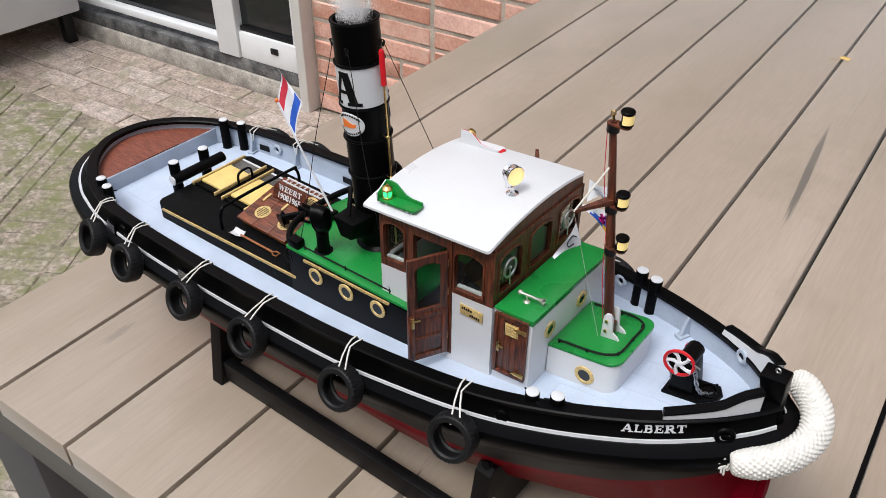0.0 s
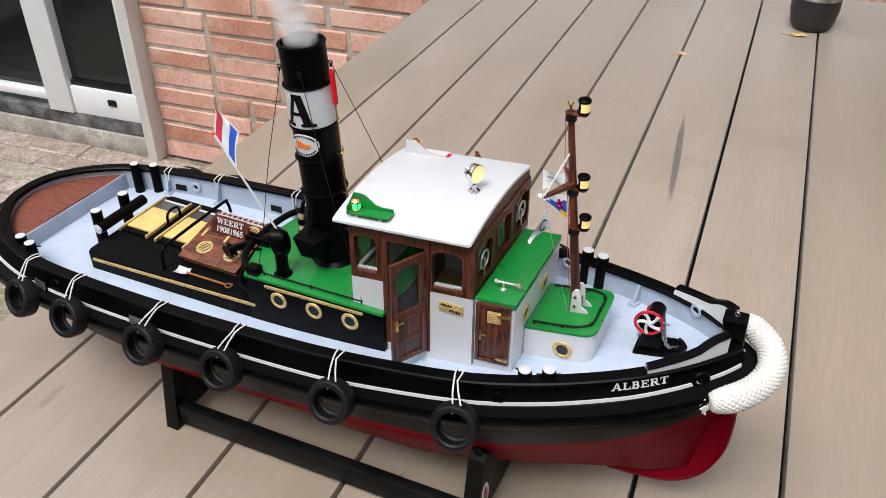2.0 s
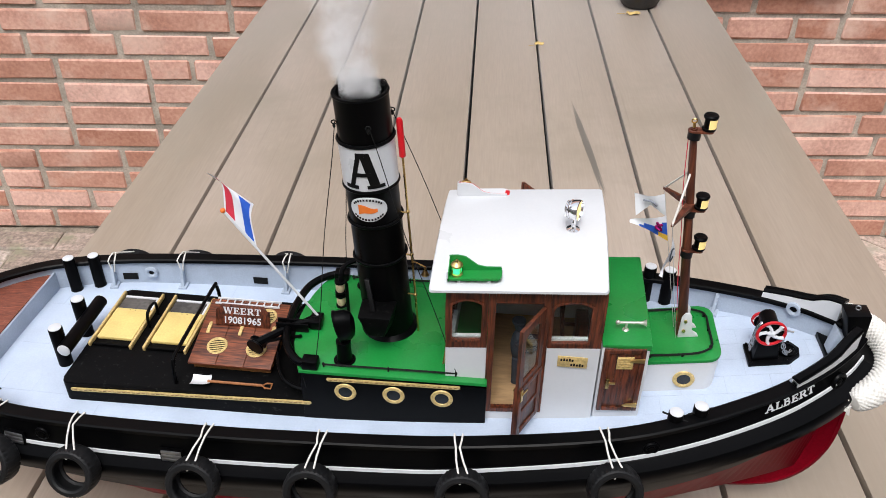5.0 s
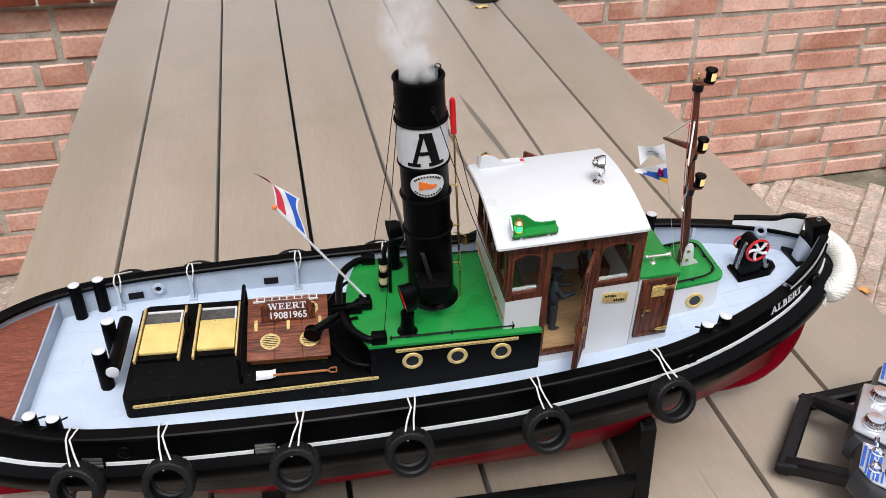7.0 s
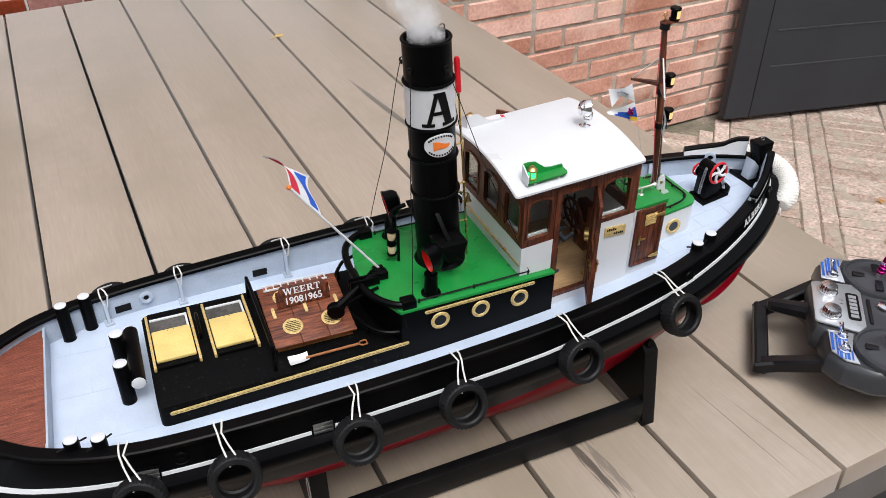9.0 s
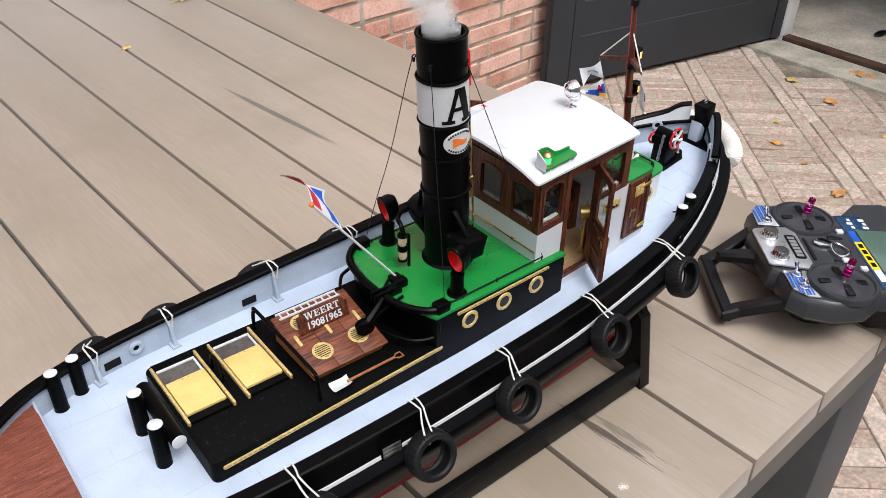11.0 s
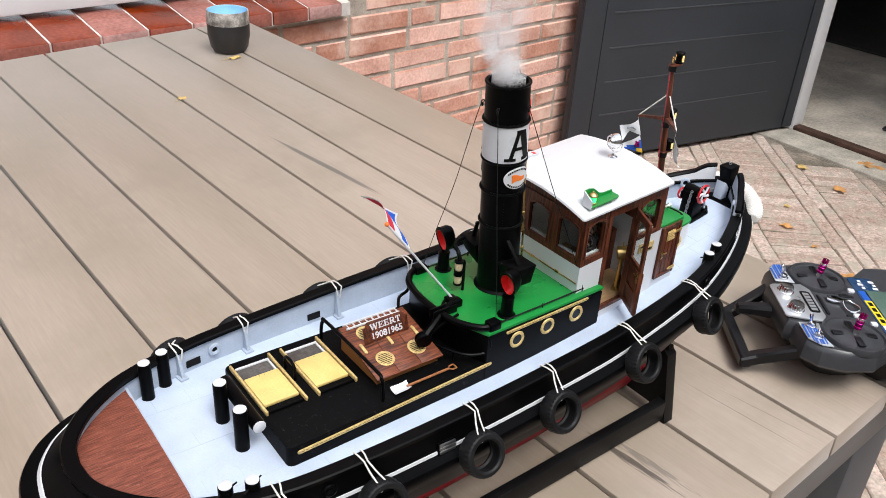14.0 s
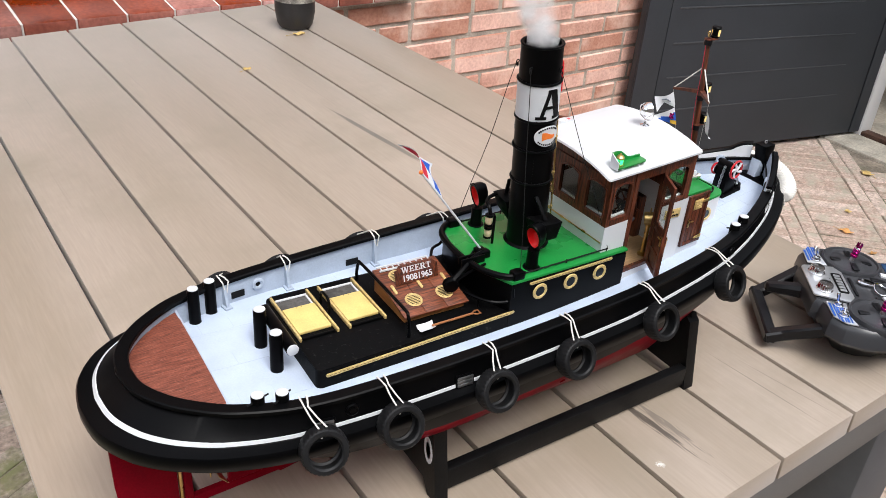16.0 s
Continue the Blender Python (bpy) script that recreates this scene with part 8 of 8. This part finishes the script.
# carrying handle and antenna
hp = [(-0.0540, 0.048, 0.030), (-0.0450, 0.082, 0.0130), (-0.0455, 0.0925, 0.0095), (0.0335, 0.0925, 0.0095), (0.0385, 0.082, 0.0140), (0.0540, 0.048, 0.032)]
bm = B()
for a, b in zip(hp, hp[1:]):
    p, q = TX @ Vector(a), TX @ Vector(b)
    d = (q - p).normalized()
    u, v = frame_of(d)
    rings = [[e + u * x + v * y for x, y in ((-0.0058, -0.0040), (-0.0040, -0.0058), (0.0040, -0.0058), (0.0058, -0.0040), (0.0058, 0.0040), (0.0040, 0.0058), (-0.0040, 0.0058), (-0.0058, 0.0040))] for e in (p - d * 0.004, q + d * 0.004)]
    loft(bm, rings)
part("carry_handle", bm, M_PLAST2, tx, "black angular carrying handle", 25)
bm = B()
rings = []
for y, w, hh, z in ((0.054, 0.0080, 0.0070, 0.0340), (0.068, 0.0070, 0.0062, 0.0320), (0.088, 0.0052, 0.0050, 0.0280), (0.090, 0.0030, 0.0030, 0.0275)):
    rings.append([TX @ Vector((0.008 + 0.30 * (y - 0.054) + w * a, y, z + hh * b)) for a, b in ((-1, -0.5), (-0.5, -1), (0.5, -1), (1, -0.5), (1, 0.5), (0.5, 1), (-0.5, 1), (-1, 0.5))])
loft(bm, rings)
part("antenna", bm, M_PLAST2, tx, "stubby black folding antenna", 25)

# ------------------------------------------------------------------ cup and leaves
cupc = Vector((0.284, 1.127, table_z(0.284) + 0.0002))
cup = thing("glazed_cup", cupc, "dark glazed cup with a cream dripped rim and blue inside", "cup")
prof = [(0.022, 0.0), (0.030, 0.001), (0.036, 0.010), (0.0405, 0.034), (0.0405, 0.055)]
part("body", lathe(B(), prof + [(0.0400, 0.0555), (0.0375, 0.0555), (0.0370, 0.040), (0.0002, 0.038)], cupc, up, 40), M_CERAM, cup, "matt black lower body")
part("drip_glaze", lathe(B(), [(0.0407, 0.0553), (0.0409, 0.056), (0.0405, 0.075), (0.0395, 0.080), (0.0385, 0.0805), (0.0380, 0.0800), (0.0400, 0.0553)], cupc, up, 40, cap=False), M_CERW, cup, "cream and black dripped glaze")
part("lining", lathe(B(), [(0.0384, 0.0803), (0.0372, 0.0795), (0.0360, 0.0600), (0.0340, 0.0565), (0.0002, 0.0562)], cupc, up, 40, cap=False), M_CERB, cup, "pale blue glazed inside")


def leaf(c, size, turn, material, lab, lobes=0):
    b = B()
    m = Matrix.Translation(c) @ Matrix.Rotation(radians(turn), 4, "Z")
    n = 26
    cv = b.verts.new(m @ Vector((0, 0, size * 0.10)))
    vs = []
    for k in range(n):
        a = 2 * math.pi * k / n
        r = size * (0.42 + 0.16 * math.cos(a) + (0.22 * max(0, math.cos(5 * a)) if lobes else 0.03 * math.cos(7 * a)))
        vs.append(b.verts.new(m @ Vector((r * 1.25 * math.cos(a), r * 0.85 * math.sin(a), size * (0.05 + 0.12 * math.sin(2 * a + turn) ** 2)))))
    for k in range(n):
        b.faces.new((cv, vs[k], vs[(k + 1) % n]))
    bmesh.ops.solidify(b, geom=b.faces[:], thickness=0.0003)
    tube(b, [m @ Vector((-size * 0.45, 0, size * 0.06)), m @ Vector((-size * 0.75, size * 0.05, size * 0.05)), m @ Vector((-size * 1.0, size * 0.16, size * 0.03))], size * 0.025, 5)
    return single("fallen_leaf", b, material, lab, "leaf", "fallen autumn leaves", at=c)


leaf((0.104, 0.917, table_z(0.104) + 0.0002), 0.017, 40, M_LEAF, "small pale yellow leaf lying on the table")
leaf((0.266, 1.074, table_z(0.266) + 0.0002), 0.024, 10, M_LEAF, "curled yellow leaf lying beside the cup")
rng = random.Random(21)
for x, y, s in ((2.55, 0.92, 0.045), (2.72, 0.70, 0.05), (1.72, 0.80, 0.042), (1.95, 0.55, 0.042), (2.10, 0.86, 0.035), (2.35, 0.42, 0.04), (2.62, 1.12, 0.04), (1.45, 0.42, 0.035), (1.75, 0.30, 0.04), (2.2, 0.2, 0.05), (1.30, 1.05, 0.03), (1.62, 0.58, 0.03), (2.88, 1.0, 0.07), (2.25, 0.95, 0.022), (2.05, 0.72, 0.02), (2.45, 0.66, 0.025), (1.85, 0.98, 0.02)):
    leaf((x, y, 0.002), s, rng.uniform(0, 360), rng.choice((M_LEAF, M_LEAFO, M_LEAFO)), "orange autumn leaf lying on the paving bricks", 1)

# ------------------------------------------------------------------ sill tiles, wall bricks and paving bricks
tile = B()
hexa(tile, [(-0.0515, -0.034, 0.684), (0.0515, -0.034, 0.684), (0.0515, 0.090, 0.700), (-0.0515, 0.090, 0.700), (-0.0515, -0.034, 0.718), (0.0515, -0.034, 0.718), (0.0515, 0.150, 0.7475), (-0.0515, 0.150, 0.7475)], 0.004, 2)
tile_me = finish(tile, M_TILE)
k = 0
while WIN0 + 0.055 + k * 0.1075 < WIN1 - 0.04:
    ob = new("sill_tile", tile_me)
    ob.parent = window
    ob.matrix_basis = Matrix.Translation(-BASE[window]) @ WALL @ Matrix.Translation((WIN0 + 0.055 + k * 0.1075, 0, 0))
    k += 1


def brick_mesh(ln, wd, ht, seed, bev=0.004, material=None):
    r = random.Random(seed)
    b = B()
    box(b, -ln / 2, ln / 2, -wd / 2, wd / 2, -ht / 2, ht / 2)
    bmesh.ops.bevel(b, geom=b.edges[:], offset=bev, segments=1, affect="EDGES")
    for v in b.verts:
        v.co += Vector((r.uniform(-1, 1), r.uniform(-1, 1), r.uniform(-1, 1))) * bev * 0.32
    return finish(b, material or M_BRICK, 30)


BR = {ln: [brick_mesh(ln, 0.06, 0.0505, 10 * j + i) for i in range(5)] for j, ln in enumerate((0.208, 0.150, 0.098))}
rng = random.Random(12)
rest_v, rest_f = [], []


def add_rest(me, m):
    o = len(rest_v)
    rest_v.extend(tuple(m @ v.co) for v in me.vertices)
    rest_f.extend([tuple(o + i for i in p.vertices) for p in me.polygons])


COURSE = 0.0612
for c in range(47):
    z = 0.0285 + c * COURSE
    s = -1.484 - 16 * 0.22
    while s < 3.0:
        ln = rng.choices((0.208, 0.150, 0.098), (0.74, 0.08, 0.18))[0]
        if s < -1.484 < s + ln:
            s = -1.484
        s0, s1 = s, s + ln
        s = s1 + 0.012
        if s0 > 3.0 or s0 < -4.2 or (z < 2.15 and s0 < -1.486 and s1 > -3.0) or (0.66 < z < 2.10 and s1 > WIN0 - 0.004 and s0 < WIN1 + 0.004):
            continue
        m = WALL @ pose((s0 + s1) / 2 + rng.uniform(-0.001, 0.001), 0.030 + rng.uniform(-0.0015, 0.0025), z + rng.uniform(-0.0012, 0.0012), 0, rng.uniform(-0.5, 0.5), rng.uniform(-0.3, 0.3))
        me = rng.choice(BR[ln])
        if z < 0.95 and -1.6 < s0 < 1.95:
            ob = new("brick", me)
            ob.parent = wall
            ob.matrix_basis = Matrix.Translation(-BASE[wall]) @ m
        else:
            add_rest(me, m)


def rest_part(name, parent, material, label):
    me = bpy.data.meshes.new(name)
    me.from_pydata(rest_v, [], rest_f)
    me.materials.append(material)
    me.transform(Matrix.Translation(-BASE[parent]))
    ob = new(name, me)
    ob.parent = parent
    tagged(ob, label, kind="stuff")
    rest_v.clear()
    rest_f.clear()
    return ob


rest_part("upper_brickwork", wall, M_BRICK, "red brickwork out of reach")

# bands of lengthwise bricks between bands of crosswise ones, and straight courses along the house
rng = random.Random(5)
PAVL = {m: [brick_mesh(0.203, 0.0485, 0.05, 70 + i, 0.0035, m) for i in range(6)] for m in (M_PAVER, M_PAVERG)}
PAVW = [brick_mesh(0.203, 0.081, 0.05, 90 + i, 0.004, M_PAVERW) for i in range(5)]
cand = []


def lay(x, y, turn, pick):
    near = min(math.hypot(x + 1.75, y - 0.75), math.hypot(x - 1.95, y - 0.8))
    cand.append((near, x, y, turn, pick))


def paved(p, house):
    wl = WALL.inverted() @ p
    return -3.7 < p.x < 2.74 and -2.2 < p.y and wl.y < house


for turn, west in ((50.0, False), (124.0, True)):
    PM = Matrix.Translation((2.5, 1.15, 0)) @ Matrix.Rotation(radians(turn), 4, "Z")
    PERIOD = 0.2060 + 2 * 0.0515
    for band in range(-22, 22):
        for k in range(-130, 130):
            q = [((k + 0.5) * 0.0515, band * PERIOD + 0.103, 90)] + [((k + 0.5 * r) * 0.2060, band * PERIOD + 0.2060 + 0.0515 * (r + 0.5), 0) for r in (0, 1) if abs(k) < 33]
            for a, b, ang in q:
                p = PM @ Vector((a, b, 0))
                if (p.x < 0.1) == west and paved(p, -0.46 if p.x < 0 else -0.03):
                    lay(p.x, p.y, turn + ang, M_PAVERG if west else M_PAVER)
for row in range(-1, 4):
    for k in range(-18, 8):
        p = WALL @ Vector((-0.1 + k * 0.2065 + 0.10 * (row % 2), -0.147 - 0.0845 * row, 0))
        if -3.7 < p.x < 0.1:
            lay(p.x, p.y, math.degrees(WALLA), None)
cand.sort(key=lambda q: q[0])
rest_m = {}
for k, (near, x, y, turn, pick) in enumerate(cand):
    m = Matrix.Translation((x, y, -0.0252 + rng.uniform(-0.002, 0.0015))) @ pose(0, 0, 0, rng.uniform(-0.8, 0.8), rng.uniform(-0.6, 0.6), turn + rng.uniform(-0.8, 0.8))
    me = rng.choice(PAVL[pick] if pick else PAVW)
    if k < 300:
        ob = new("paver", me)
        ob.parent = pavement
        ob.matrix_basis = m
    else:
        rest_m.setdefault(me.materials[0].name, []).append((me, m))
for items in rest_m.values():
    for me, m in items:
        add_rest(me, m)
    rest_part("outer_paving", pavement, items[0][0].materials[0], "paving bricks further out")

# ------------------------------------------------------------------ steam from the funnel
nrng = np.random.default_rng(8)
COUNT, PUFFS = 760000, 320
ph = np.sort(nrng.random(PUFFS) ** 1.5 * 0.090)
pr = 0.0052 + 0.11 * ph * nrng.uniform(0.6, 1.3, PUFFS)
po = np.sqrt(nrng.random(PUFFS)) * (0.0098 + 0.13 * ph)
pa = nrng.random(PUFFS) * 2 * np.pi
which = nrng.integers(0, PUFFS, COUNT)
off = nrng.normal(0, 1, (COUNT, 3))
off *= (nrng.random(COUNT) ** 0.75 / np.maximum(np.linalg.norm(off, axis=1), 1e-6))[:, None] * pr[which][:, None]
c = np.stack([po * np.cos(pa) - 0.004 * np.sin(ph * 60) - 0.08 * ph, po * np.sin(pa) + 0.004 * np.sin(ph * 50), ph], 1)[which] + off
# what is still inside the funnel keeps within its mouth
inside = c[:, 2] < 0.0045
rim = np.maximum(np.hypot(c[:, 0], c[:, 1]) / 0.0114, 1)
c[:, 0] = np.where(inside, c[:, 0] / rim, c[:, 0])
c[:, 1] = np.where(inside, c[:, 1] / rim, c[:, 1])
tri3 = nrng.normal(0, 0.000060, (COUNT, 3, 3))
vs = (c[:, None, :] + tri3).reshape(-1, 3)
fs = np.arange(3 * COUNT)
me = bpy.data.meshes.new("steam")
me.vertices.add(3 * COUNT)
me.vertices.foreach_set("co", vs.ravel())
me.loops.add(3 * COUNT)
me.loops.foreach_set("vertex_index", fs)
me.polygons.add(COUNT)
me.polygons.foreach_set("loop_start", np.arange(0, 3 * COUNT, 3))
me.update(calc_edges=True)
ms = bpy.data.materials.new("white_steam_droplets")
ms.use_nodes = True
nt = ms.node_tree
dif, trl, mxs = nt.nodes.new("ShaderNodeBsdfDiffuse"), nt.nodes.new("ShaderNodeBsdfTranslucent"), nt.nodes.new("ShaderNodeMixShader")
dif.inputs["Color"].default_value = trl.inputs["Color"].default_value = (0.99, 0.99, 0.99, 1)
nt.links.new(dif.outputs[0], mxs.inputs[1])
nt.links.new(trl.outputs[0], mxs.inputs[2])
nt.links.new(mxs.outputs[0], nt.nodes["Material Output"].inputs["Surface"])
me.materials.append(ms)
steam = new("steam", me)
steam.location = F1
tagged(steam, "thin white steam drifting out of the funnel", "steam", kind="stuff")
